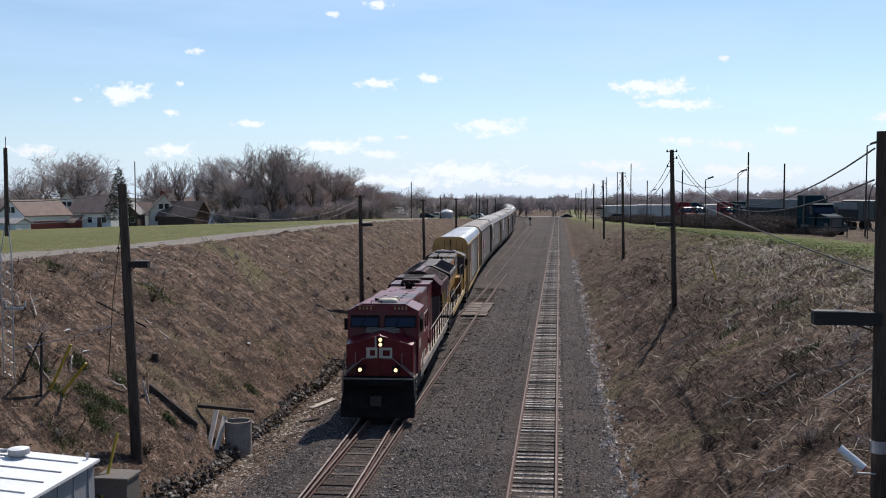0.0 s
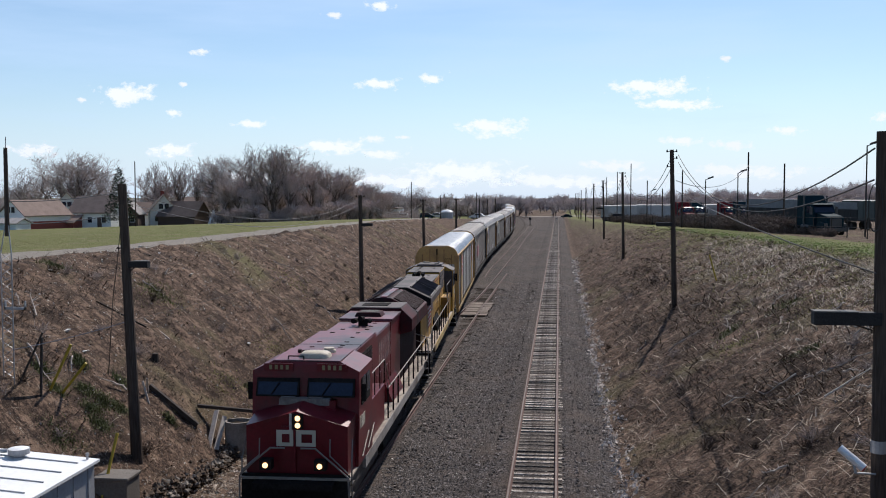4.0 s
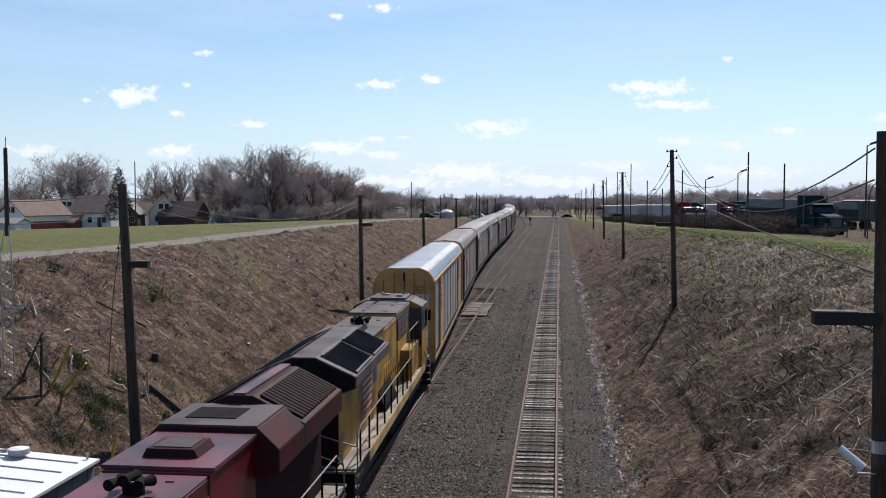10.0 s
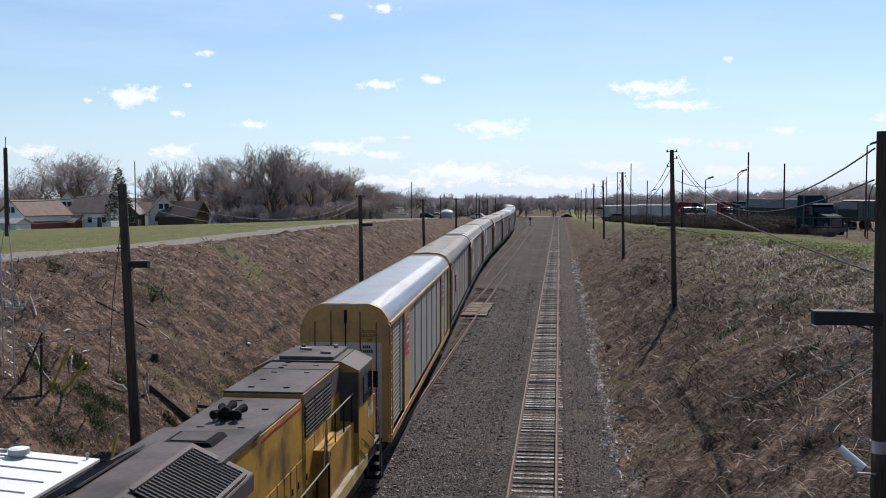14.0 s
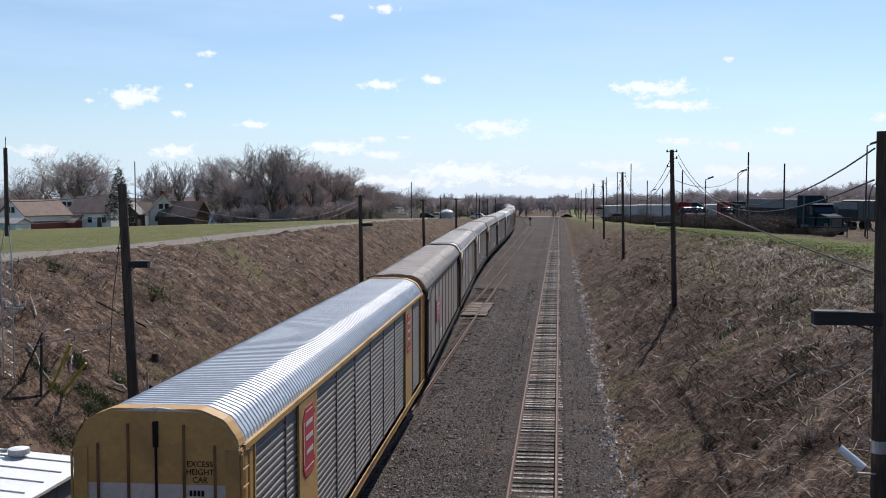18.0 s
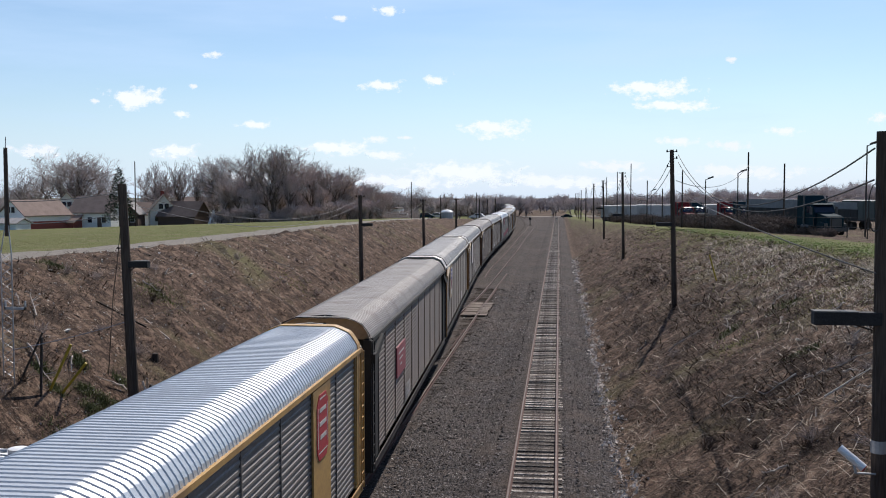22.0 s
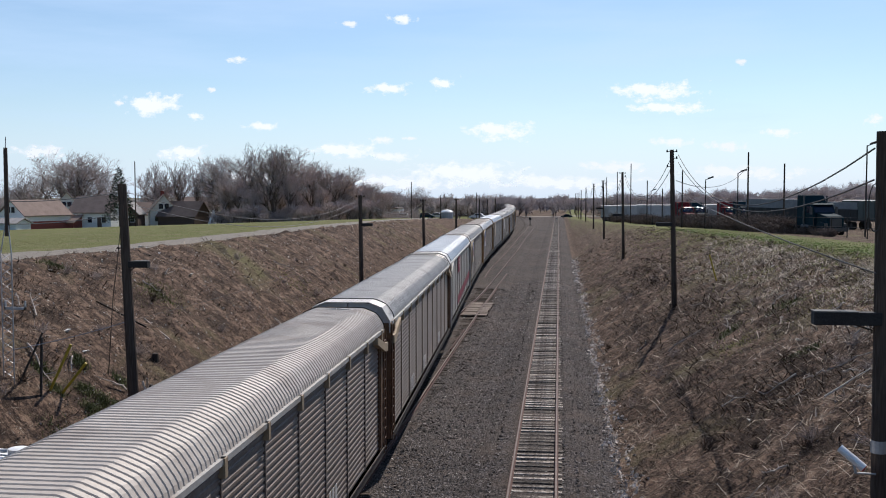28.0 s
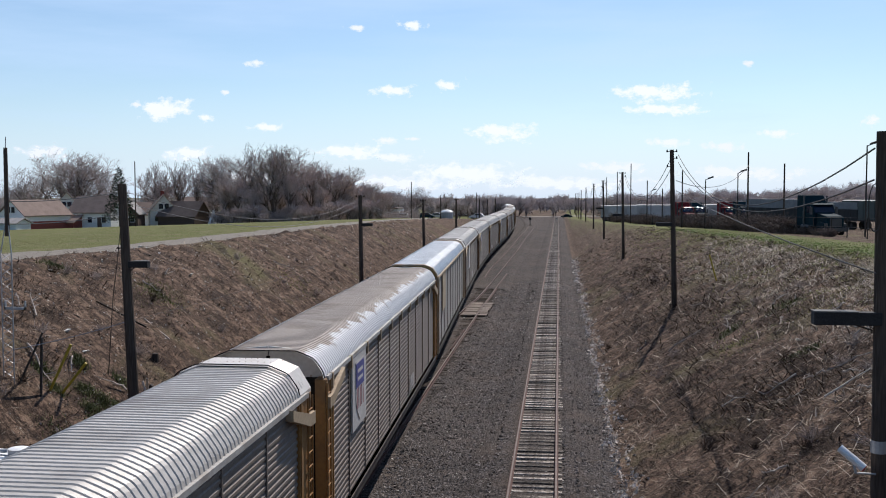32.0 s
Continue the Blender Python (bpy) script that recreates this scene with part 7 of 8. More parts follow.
house(326, 204, 8.0, 7, 2.2, 5.0, "dark", "dark", "low dark brown house with a dark roof", -6, False)
house(352, 222, 6.5, 7, 4.2, 6.4, "cream", "brown", "house with a brown roof behind the field", 10, False)
_x, _y = at_bearing(378, 184)
tp = thing("canvas_tent", pose(_x, _y, ground_z(_x, _y) - 0.1), "small white pointed tent by the field", "tent")
part("canvas", Shape().tube((0, 0, 0), (0, 0, 2.7), 1.2, 0.05, 8), TRIM_W, tp)
part("doorway", Shape().add([(-0.16, -1.06, 0.35), (0.16, -1.06, 0.35), (0.06, -0.72, 1.15), (-0.06, -0.72, 1.15)], [(0, 1, 2, 3)]), DARKBOX, tp)
part("pole_top", Shape().tube((0, 0, 2.6), (0, 0, 2.95), 0.03, n=6), MAT["pole"], tp)


def plain_pole(brg, depth, yb_z, top_row, r=0.11, label="thin dark wooden pole beyond the field", lamp=0, group="far poles"):
    x, y = at_bearing(brg, depth)
    z0 = ground_z(x, y) - 0.3
    top = EYE[2] + (342 - top_row) / 1770 * depth
    p = thing("street_lamp" if lamp else "far_pole", pose(x, y, z0), label, "street lamp" if lamp else "utility pole", group)
    part("post", Shape().tube((0, 0, 0), (0, 0, top - z0), r, r * 0.75, 8), MAT["pole"] if not lamp else MAT["steel_dark"], p)
    if lamp:
        h = top - z0
        part("arm", Shape().tube((0, 0, h - 0.05), (lamp * 0.45, 0, h + 0.12), 0.04, n=6), MAT["steel_dark"], p)
        part("lamp_head", Shape().prism([(lamp * 0.25, h + 0.02), (lamp * 1.0, h + 0.25), (lamp * 0.95, h + 0.45), (lamp * 0.3, h + 0.22)], -0.2, 0.2), DARKBOX, p)


for brg, depth, top in ((240, 160, 286), (728, 200, 322), (780, 190, 346), (1323, 112, 270), (1387, 112, 290), (1207, 140, 302), (1116, 190, 290), (1092, 215, 305), (1145, 175, 320), (1172, 165, 334), (1073, 260, 314), (843, 260, 341), (848, 255, 346)):
    plain_pole(brg, depth, 0, top)
for brg, depth, top in ((1532, 88, 258), (1305, 118, 306), (1248, 130, 318), (1152, 200, 338)):
    plain_pole(brg, depth, 0, top, 0.08, "dark steel yard lamp with one flood head", 1, "yard lamps")


# ---------------------------------------------------------------- truck yard
TEAL = mat("teal_truck_paint", (0.008, 0.026, 0.036), 0.75, other=(0.006, 0.019, 0.026), scale=1, fine=8, bump=0.02, spec=0.08)
WHITE_TRUCK = mat("white_truck_paint", (0.6, 0.6, 0.6), 0.35, other=(0.5, 0.5, 0.5), scale=1, fine=8, bump=0.02, spec=0.6)
RED_TRUCK = mat("red_truck_paint", (0.14, 0.016, 0.018), 0.7, other=(0.1, 0.012, 0.014), scale=1, fine=8, bump=0.02, spec=0.1)
CHROME = mat("dull_chrome", (0.1, 0.1, 0.105), 0.4, 1.0, other=(0.06, 0.06, 0.065), bump=0)
TYRE = mat("tyre_rubber", (0.02, 0.02, 0.02), 0.9, other=(0.035, 0.033, 0.03), bump=0.1)
TARP_GREY = mat("faded_grey_tarp", (0.2, 0.21, 0.215), 0.7, other=(0.14, 0.15, 0.155), scale=0.8, fine=6, bump=0.1)
TARP = mat("dark_green_tarp", (0.035, 0.05, 0.045), 0.6, other=(0.06, 0.075, 0.07), scale=0.8, fine=6, bump=0.1)
TRAILER_GREY = mat("grey_trailer_side", (0.035, 0.037, 0.037), 0.8, 0.0, other=(0.022, 0.024, 0.023), scale=0.6, fine=7, stretch=(1, 3, 0.3), bump=0.05, dirt=(0.05, 0.05, 0.047))
TRAILER_WHITE = mat("white_trailer_side", (0.55, 0.53, 0.51), 0.7, 0.0, other=(0.4, 0.385, 0.37), scale=0.6, fine=7, bump=0.05, dirt=(0.32, 0.3, 0.28))
# glow that imitates sun glints on the trucks
GLINT = glow("truck_glint_glow", (1.0, 0.96, 0.9), 26.0)


def wheel(parent, x, y, r=0.5, w=0.28):
    t = part("wheel", Shape().tube((x - w / 2, y, r), (x + w / 2, y, r), r, r, 18), TYRE, parent)
    part("rim", Shape().tube((x - w / 2 - 0.01, y, r), (x + w / 2 + 0.01, y, r), r * 0.55, r * 0.55, 14), GALV if w < 0.4 else MAT["steel_dark"], t)


def truck(brg, depth, turn, paint, label, lit=False):
    """A bonneted tractor; its own -Y is the front."""
    x, y = at_bearing(brg, depth)
    T = thing("truck", pose(x, y, ground_z(x, y), 0, 0, turn), label, "truck", "trucks in the yard")
    part("chassis", Shape().box(-0.5, 0.5, -3.4, 3.4, 0.55, 0.9), MAT["steel_dark"], T)
    part("bonnet", Shape().prism([(-3.6, 0.75), (-1.5, 0.75), (-1.5, 2.15), (-3.3, 1.9), (-3.6, 1.7)], -0.85, 0.85, "x"), paint, T, bevel=0.05)
    for s in (-1, 1):
        part("wing", Shape().prism([(-3.55, 0.6), (-2.1, 0.6), (-2.2, 1.2), (-2.8, 1.35), (-3.5, 1.15)], s * 0.86, s * 1.2, "x"), paint, T, bevel=0.04)
    cab = part("cab", Shape().prism([(-1.5, 0.8), (0.2, 0.8), (0.2, 3.0), (-1.0, 3.0), (-1.5, 2.15)], -1.15, 1.15, "x"), paint, T, bevel=0.06)
    part("windscreen", Shape().add([(-1.0, -1.53, 2.2), (1.0, -1.53, 2.2), (0.95, -1.08, 2.92), (-0.95, -1.08, 2.92)], [(0, 1, 2, 3)]), WINDOW, cab)
    for s in (-1, 1):
        part("side_window", Shape().box(*sorted((s * 1.15, s * 1.175)), -1.0, -0.1, 2.15, 2.8), WINDOW, cab)
        part("mirror", Shape().box(*sorted((s * 1.2, s * 1.45)), -1.35, -1.28, 2.0, 2.75), CHROME, cab)
        part("exhaust_stack", Shape().tube((s * 1.2, 0.35, 0.9), (s * 1.2, 0.35, 3.8), 0.09, n=10), CHROME, T)
        lamp = part("headlight", Shape().box(s * 0.98 - 0.16, s * 0.98 + 0.16, -3.66, -3.5, 0.95, 1.2), CHROME, T)
        # added glowing discs imitate sun glints, on the headlights and above the windscreen
        if lit:
            part("lens", Shape().tube((s * 0.98, -3.69, 1.08), (s * 0.98, -3.662, 1.08), 0.15, n=10), GLINT, lamp)
            part("glint_disc", Shape().tube((s * 0.35, -1.44, 3.0), (s * 0.35, -1.4, 3.0), 0.08, n=10), GLINT, T)
    part("sleeper", Shape().prism([(0.2, 0.8), (1.9, 0.8), (1.9, 3.9), (0.9, 3.9), (0.2, 3.05)], -1.15, 1.15, "x"), paint, T, bevel=0.06)
    part("sun_visor", Shape().prism([(-1.35, 2.92), (-0.9, 3.05), (-0.9, 3.1), (-1.38, 2.97)], -1.1, 1.1, "x"), paint, T)
    part("grille", Shape().box(-0.6, 0.6, -3.64, -3.58, 0.85, 1.65), CHROME, T)
    part("bumper", Shape().box(-1.2, 1.2, -3.85, -3.64, 0.4, 0.78), CHROME, T, bevel=0.04)
    for s in (-1, 1):
        wheel(T, s * 0.98, -2.75)
        wheel(T, s * 0.95, 2.0, w=0.5)
        wheel(T, s * 0.95, 3.1, w=0.5)
        part("fuel_tank", Shape().tube((s * 0.95, -0.6, 0.75), (s * 0.95, 0.9, 0.75), 0.32, n=14), CHROME, T)
    return T


def trailer(brg, depth, turn, length, side, top, label, floor=1.15, height=3.9, rise=0.12):
    x, y = at_bearing(brg, depth)
    T = thing("trailer", pose(x, y, ground_z(x, y), 0, 0, turn), label, "trailer", "trailers in the yard")
    part("box", Shape().box(-1.28, 1.28, -length / 2, length / 2, floor, height), side, T, bevel=0.03)
    part("top", Shape().prism([(-1.3, height + 0.002), (1.3, height + 0.002), (0.9 + 0.35 * (rise > 0.5), height + rise), (-0.9 - 0.35 * (rise > 0.5), height + rise)], -length / 2, length / 2), top, T)
    n = int(length / 1.2)
    for k in range(n + 1):
        yy = -length / 2 + 0.05 + k * (length - 0.1) / n
        for s in (-1, 1):
            part("rib", Shape().box(*sorted((s * 1.28, s * 1.32)), yy - 0.04, yy + 0.04, floor, height), side, T)
    part("side_rail", Shape().box(-1.33, 1.33, -length / 2 - 0.02, length / 2 + 0.02, floor - 0.16, floor - 0.002), MAT["steel_dark"], T)
    for s in (-1, 1):
        part("landing_leg", Shape().box(s * 0.8 - 0.06, s * 0.8 + 0.06, -length / 2 + 2.0, -length / 2 + 2.12, 0, floor - 0.17), MAT["steel_dark"], T)
        for yy in (length / 2 - 2.4, length / 2 - 1.2):
            wheel(T, s * 0.95, yy, w=0.5)
    return T


truck(1446, 99, 14, TEAL, "teal tractor unit with chrome stacks parked in the yard")
trailer(1378, 118, 18, 11, TRAILER_GREY, TARP_GREY, "long dark trailer under a faded grey tarpaulin", 1.2, 2.7, 1.0)
trailer(1498, 128, 20, 8, TRAILER_GREY, TARP_GREY, "grey dump trailer with a grey tarpaulin", 1.3, 2.6, 0.9)
trailer(1535, 124, 12, 8, TARP, TARP, "dark green covered trailer parked in the yard", 1.3, 3.6)
truck(1212, 172, 14, RED_TRUCK, "red tractor unit with bright glints on its front", True)
truck(1234, 176, 12, TEAL, "dark tractor unit with bright glints on its front", True)
truck(1288, 166, 14, RED_TRUCK, "dark red tractor unit with bright glints on its front", True)
truck(1317, 160, 14, TEAL, "dark tractor unit with bright glints on its front", True)
for brg, depth, turn in ((1105, 245, 70), (1140, 232, 75), (1172, 222, 80), (1262, 214, 78), (1300, 206, 82), (1195, 226, 60)):
    trailer(brg, depth, turn, 11, TRAILER_WHITE, TRAILER_WHITE, "white box trailer parked in the yard", 1.1, 3.8)


def fence():
    f = thing("yard_fence", pose(0, 0, 0), "dark wire fence with steel posts along the yard", "fence")
    pts = [at_bearing(brg, d) for brg, d in ((1568, 76), (1536, 82), (1500, 86), (1472, 90), (1440, 95), (1410, 99), (1380, 104), (1350, 109), (1320, 114), (1290, 121), (1260, 128), (1230, 136), (1205, 145), (1180, 156), (1155, 170), (1130, 188), (1105, 212))]
    for x, y in pts:
        part("post", Shape().tube((x, y, ground_z(x, y) - 0.2), (x, y, ground_z(x, y) + 1.75), 0.045, n=6), MAT["steel_dark"], f)
    for (ax, ay), (bx, by) in zip(pts, pts[1:]):
        for z in (1.72, 0.9):
            part("fence_rail", Shape().tube((ax, ay, ground_z(ax, ay) + z), (bx, by, ground_z(bx, by) + z), 0.022, n=5), MAT["steel_dark"], f)


fence()


def shrub(brg, depth, size, seed):
    x, y = at_bearing(brg, depth)
    r, s = random.Random(seed), Shape()
    for k in range(190):
        a, el = r.uniform(0, 6.28), r.uniform(0.5, 1.5)
        d = Vector((math.cos(a) * math.cos(el), math.sin(a) * math.cos(el), math.sin(el)))
        p0 = Vector((r.gauss(0, 0.25), r.gauss(0, 0.25), 0)) * size
        p1 = p0 + d * size * r.uniform(0.5, 1.0)
        s.tube(p0, p1, 0.028, 0.014, 3, caps=False)
        s.tube(p1, p1 + Vector((r.gauss(0, 0.3), r.gauss(0, 0.3), r.uniform(0, 0.4))) * size, 0.02, 0.012, 3, caps=False)
    t = thing("shrub", pose(x, y, ground_z(x, y) - 0.1), "leafless dark brown shrub along the fence", "shrub", "shrubs along the fence")
    part("twig_mass", s, SHRUB_TWIG, t)


SHRUB_TWIG = mat("dark_shrub_twigs", (0.17, 0.128, 0.108), 0.95, other=(0.1, 0.074, 0.062), scale=0.5, fine=3, bump=0, spec=0.1, island=0.5)
FENCE_DEPTH = [(1095, 220), (1130, 188), (1180, 156), (1230, 136), (1290, 121), (1350, 109), (1410, 99), (1472, 90), (1536, 82), (1580, 75)]
for k in range(70):
    brg = 1092 + k * 5.5
    shrub(brg + TREE_RND.uniform(-5, 5), blend(FENCE_DEPTH, brg) * TREE_RND.uniform(0.99, 1.06), TREE_RND.uniform(1.0, 1.7) * (1.2 if brg < 1400 else 0.5), 300 + k)


# ---------------------------------------------------------------- far things
def parked_car(brg, depth, paint, label):
    x, y = at_bearing(brg, depth)
    c = thing("parked_car", pose(x, y, ground_z(x, y), 0, 0, 85), label, "car", "parked cars")
    part("body", Shape().prism([(-2.2, 0.35), (2.2, 0.35), (2.2, 0.85), (1.2, 0.95), (0.7, 1.45), (-0.9, 1.45), (-1.5, 0.95), (-2.2, 0.8)], -0.85, 0.85, "x"), paint, c, bevel=0.05)
    for s in (-1, 1):
        part("side_window", Shape().prism([(-1.2, 1.0), (0.85, 1.0), (0.6, 1.36), (-0.85, 1.36)], s * 0.85, s * 0.865, "x"), WINDOW, c)
        for yy in (-1.35, 1.35):
            wheel(c, s * 0.8, yy, 0.32, 0.2)


parked_car(713, 228, WHITE_TRUCK, "white parked car beyond the field")
parked_car(752, 232, TEAL, "dark parked car beyond the field")
parked_car(772, 240, WHITE_TRUCK, "white parked car beyond the field")
parked_car(846, 262, WHITE_TRUCK, "white parked car near the crossing")
parked_car(1003, 392, TEAL, "dark parked car near the level crossing")
_x, _y = at_bearing(791, 236)
sh = thing("storage_tank", pose(_x, _y, ground_z(_x, _y) - 0.1), "grey storage shed with a white domed roof", "shed")
part("wall", Shape().tube((0, 0, 0), (0, 0, 1.7), 1.5, 1.5, 18), HUT_GREY, sh)
part("dome", Shape().tube((0, 0, 1.702), (0, 0, 2.1), 1.52, 1.1, 18).tube((0, 0, 2.1), (0, 0, 2.3), 1.1, 0.3, 18), WHITE_ROOF, sh)


def far_building(brg, depth, w, h, wall, label):
    x, y = at_bearing(brg, depth)
    b = thing("far_building", pose(x, y, ground_z(x, y) - 0.5), label, "building", "buildings on the skyline")
    part("wall", Shape().box(-w / 2, w / 2, -6, 6, 0, h), wall, b)
    part("roof", Shape().box(-w / 2 - 0.2, w / 2 + 0.2, -6.2, 6.2, h + 0.002, h + 0.3), SHINGLE["dark"], b)
    n = int(w / 4)
    for k in range(n):
        wx = -w / 2 + (k + 0.5) * w / n
        win = part("window", Shape().box(wx - 0.8, wx + 0.8, -6.06, -5.98, h * 0.4, h * 0.75), TRIM_W, b)
        part("pane", Shape().box(wx - 0.7, wx + 0.7, -6.08, -6.062, h * 0.43, h * 0.72), WINDOW, win)


far_building(820, 420, 12, 6.2, WALLS["dark"], "dark flat-roofed building on the skyline")
far_building(683, 300, 9, 4.0, WALLS["white"], "low white building behind the trees")
far_building(1150, 300, 26, 4.5, WALLS["white"], "long low white building beyond the yard")
# ---------------------------------------------------------------- loose cover on the ground
def scatter(name, label, material, count, region, maker, seed, parent=None):
    """Many small pieces in one mesh: maker(rnd, x, y, z) gives vertices and faces."""
    rnd = random.Random(seed)
    v, f = [], []
    made = 0
    while made < count:
        x, y = region(rnd)
        if x is None:
            continue
        vs, fs = maker(rnd, x, y, ground_z(x, y))
        o = len(v)
        v += vs
        f += [tuple(i + o for i in q) for q in fs]
        made += 1
    me = bpy.data.meshes.new(name)
    me.from_pydata(v, [], f)
    me.materials.append(material)
    return tagged(new(name, me), label, name.replace("_", " "), kind="stuff")


def near_y(rnd, y0, y1, power=2.0):
    """More pieces near the camera than far off."""
    u = rnd.random()
    a, b = y0 ** (1 - power), y1 ** (1 - power)
    return (a + (b - a) * u) ** (1 / (1 - power))


def left_bank(rnd):
    y = near_y(rnd, 25, 150, 1.9)
    le, _ = bank_edges(y)
    return rnd.uniform(le - 0.1, left_toe(y) + 1.6), y


def right_bank(rnd):
    y = near_y(rnd, 17, 150, 1.9)
    _, re = bank_edges(y)
    return rnd.uniform(right_toe(y) - 0.2, re + 0.3), y


def clumped(region, want, scale, seed):
    """Keeps the places of a region where a slow noise is on the wanted side."""
    def pick(rnd):
        x, y = region(rnd)
        v = noise.noise((x * scale, y * scale * 0.6, seed)) + 0.5 * noise.noise((x * scale * 2.7, y * scale * 1.6, seed + 3))
        return (x, y) if v * want > rnd.uniform(-0.25, 0.2) else (None, None)
    return pick


def stalk(low, high, width, lie, downhill=0.0):
    def make(rnd, x, y, z):
        n = rnd.uniform(low, high)
        a = rnd.uniform(0, 6.283)
        if rnd.random() < downhill:
            a = rnd.gauss(0.35 if x > -3 else -0.35, 0.4) + rnd.choice((0, 3.1416))
        e = rnd.uniform(0.05, lie)
        d = Vector((math.cos(a) * math.cos(e), math.sin(a) * math.cos(e), math.sin(e)))
        w = width * rnd.uniform(0.6, 1.4) * (0.7 + y / 60)
        s = Vector((-math.sin(a), math.cos(a), rnd.uniform(-0.5, 0.5))).normalized() * w
        p = Vector((x, y, z + 0.01))
        m = p + d * n * 0.55 + Vector((0, 0, 0.05 * n))
        q = p + d * n - Vector((0, 0, 0.08 * n))
        return [tuple(p - s), tuple(p + s), tuple(m + s * 0.8), tuple(m - s * 0.8), tuple(q)], [(0, 1, 2, 3), (3, 2, 4)]
    return make


def lump(low, high, flat=0.7):
    def make(rnd, x, y, z):
        s = rnd.uniform(low, high) * (0.8 + y / 90)
        a = rnd.uniform(0, 6.283)
        base = [(x + math.cos(a + k * 1.571) * s * rnd.uniform(0.6, 1.2), y + math.sin(a + k * 1.571) * s * rnd.uniform(0.6, 1.2), z + s * rnd.uniform(-0.2, 0.25) * flat) for k in range(4)]
        top = (x + rnd.uniform(-0.3, 0.3) * s, y + rnd.uniform(-0.3, 0.3) * s, z + s * rnd.uniform(0.5, 1.0) * flat)
        bot = (x, y, z - s * 0.6)
        return base + [top, bot], [(0, 1, 4), (1, 2, 4), (2, 3, 4), (3, 0, 4), (1, 0, 5), (2, 1, 5), (3, 2, 5), (0, 3, 5)]
    return make


scatter("dry_grass", "matted dry grass stalks on the bank", STRAW, 4500, clumped(left_bank, 1, 0.8, 1.0), stalk(0.1, 0.4, 0.007, 0.7, 0.6), 1)
scatter("dry_grass", "matted dry grass stalks on the bank", STRAW, 9500, clumped(right_bank, 1, 0.8, 1.0), stalk(0.12, 0.6, 0.0075, 0.7, 0.65), 2)
scatter("dead_brush", "dark dead brush on the bank", DARKSTALK, 13000, clumped(left_bank, -1, 0.8, 1.0), stalk(0.1, 0.45, 0.01, 0.7, 0.7), 3)
scatter("dead_brush", "dark dead brush on the bank", DARKSTALK, 24000, clumped(right_bank, -1, 0.8, 1.0), stalk(0.12, 0.6, 0.011, 0.7, 0.65), 4)
scatter("earth_clods", "loose dark earth clods on the bank", CLOD, 5000, left_bank, lump(0.015, 0.05), 5)
scatter("earth_clods", "loose dark earth clods on the bank", CLOD, 7000, right_bank, lump(0.015, 0.05), 6)


scatter("pale_fragments", "small pale stone and paper fragments on the bank", WHITESTONE, 2000, left_bank, lump(0.012, 0.042, 1.4), 16)
scatter("pale_fragments", "small pale stone and straw fragments on the bank", WHITESTONE, 900, right_bank, lump(0.008, 0.03, 0.8), 17)


def bed_zone(rnd):
    y = near_y(rnd, 24, 110, 2.2)
    return rnd.uniform(left_toe(y) + 1.4, right_toe(y) - 0.1), y


def on_bed(rnd, x, y, z):
    side = abs(x - RIGHT_TRACK)
    near = min(side, abs(x - train_x(y)), abs(x - siding_x(y)))
    up = -0.225 if near < 1.7 else max(z, -0.225 - (near - 1.7) * 0.3)
    if near < 0.9:
        up -= 0.02
    elif 1.0 < side < 1.5:
        up += 0.07
    elif 1.0 < near < 1.5:
        up += 0.025
    return lump(0.025, 0.065)(rnd, x, y, up)


scatter("ballast_stones", "loose grey crushed ballast stones", STONE, 40000, bed_zone, on_bed, 7)


DITCHSTONE = mat("weathered_limestone", (0.56, 0.5, 0.44), 0.95, other=(0.36, 0.31, 0.27), scale=3, fine=20, bump=0.2, spec=0.1, island=0.6)


def rock_line(rnd):
    y = near_y(rnd, 22, 150, 1.5)
    return right_toe(y) - 0.12 + rnd.gauss(0.0, 0.2) + 0.1 * math.sin(y * 0.6) + 0.1 * math.sin(y * 1.7), y


scatter("limestone_rocks", "pale broken limestone rocks along the ditch", DITCHSTONE, 2300, rock_line, lump(0.035, 0.1, 1.0), 8)


def left_rubble(rnd):
    y = near_y(rnd, 26, 62, 1.4)
    return left_toe(y) + rnd.gauss(0.9, 0.55), y


scatter("rubble", "broken pale rubble beside the ballast", DITCHSTONE, 1100, left_rubble, lump(0.015, 0.08, 0.6), 9)
scatter("loose_straw", "pale straw and splinters along the bank's foot", STRAW, 1300, left_rubble, stalk(0.12, 0.5, 0.008, 0.4), 10)


def ridge_zone(rnd):
    y = near_y(rnd, 24, 66, 1.3)
    return left_toe(y) + 0.12 + 0.12 * math.sin(y * 0.8) + rnd.gauss(0, 0.11), y


def ridge_lump(rnd, x, y, z):
    return lump(0.05, 0.13, 1.0)(rnd, x, y, z + rnd.uniform(0.0, 0.42))


scatter("stone_edging", "dark broken stone edging at the bank's foot", CLOD, 2400, ridge_zone, ridge_lump, 11)
DARKSTONE = mat("dark_edging_stone", (0.24, 0.21, 0.18), 0.95, other=(0.13, 0.112, 0.096), scale=3, fine=18, bump=0.2, island=0.5)
scatter("stone_edging", "dark broken stone edging at the bank's foot", DARKSTONE, 1500, ridge_zone, ridge_lump, 12)


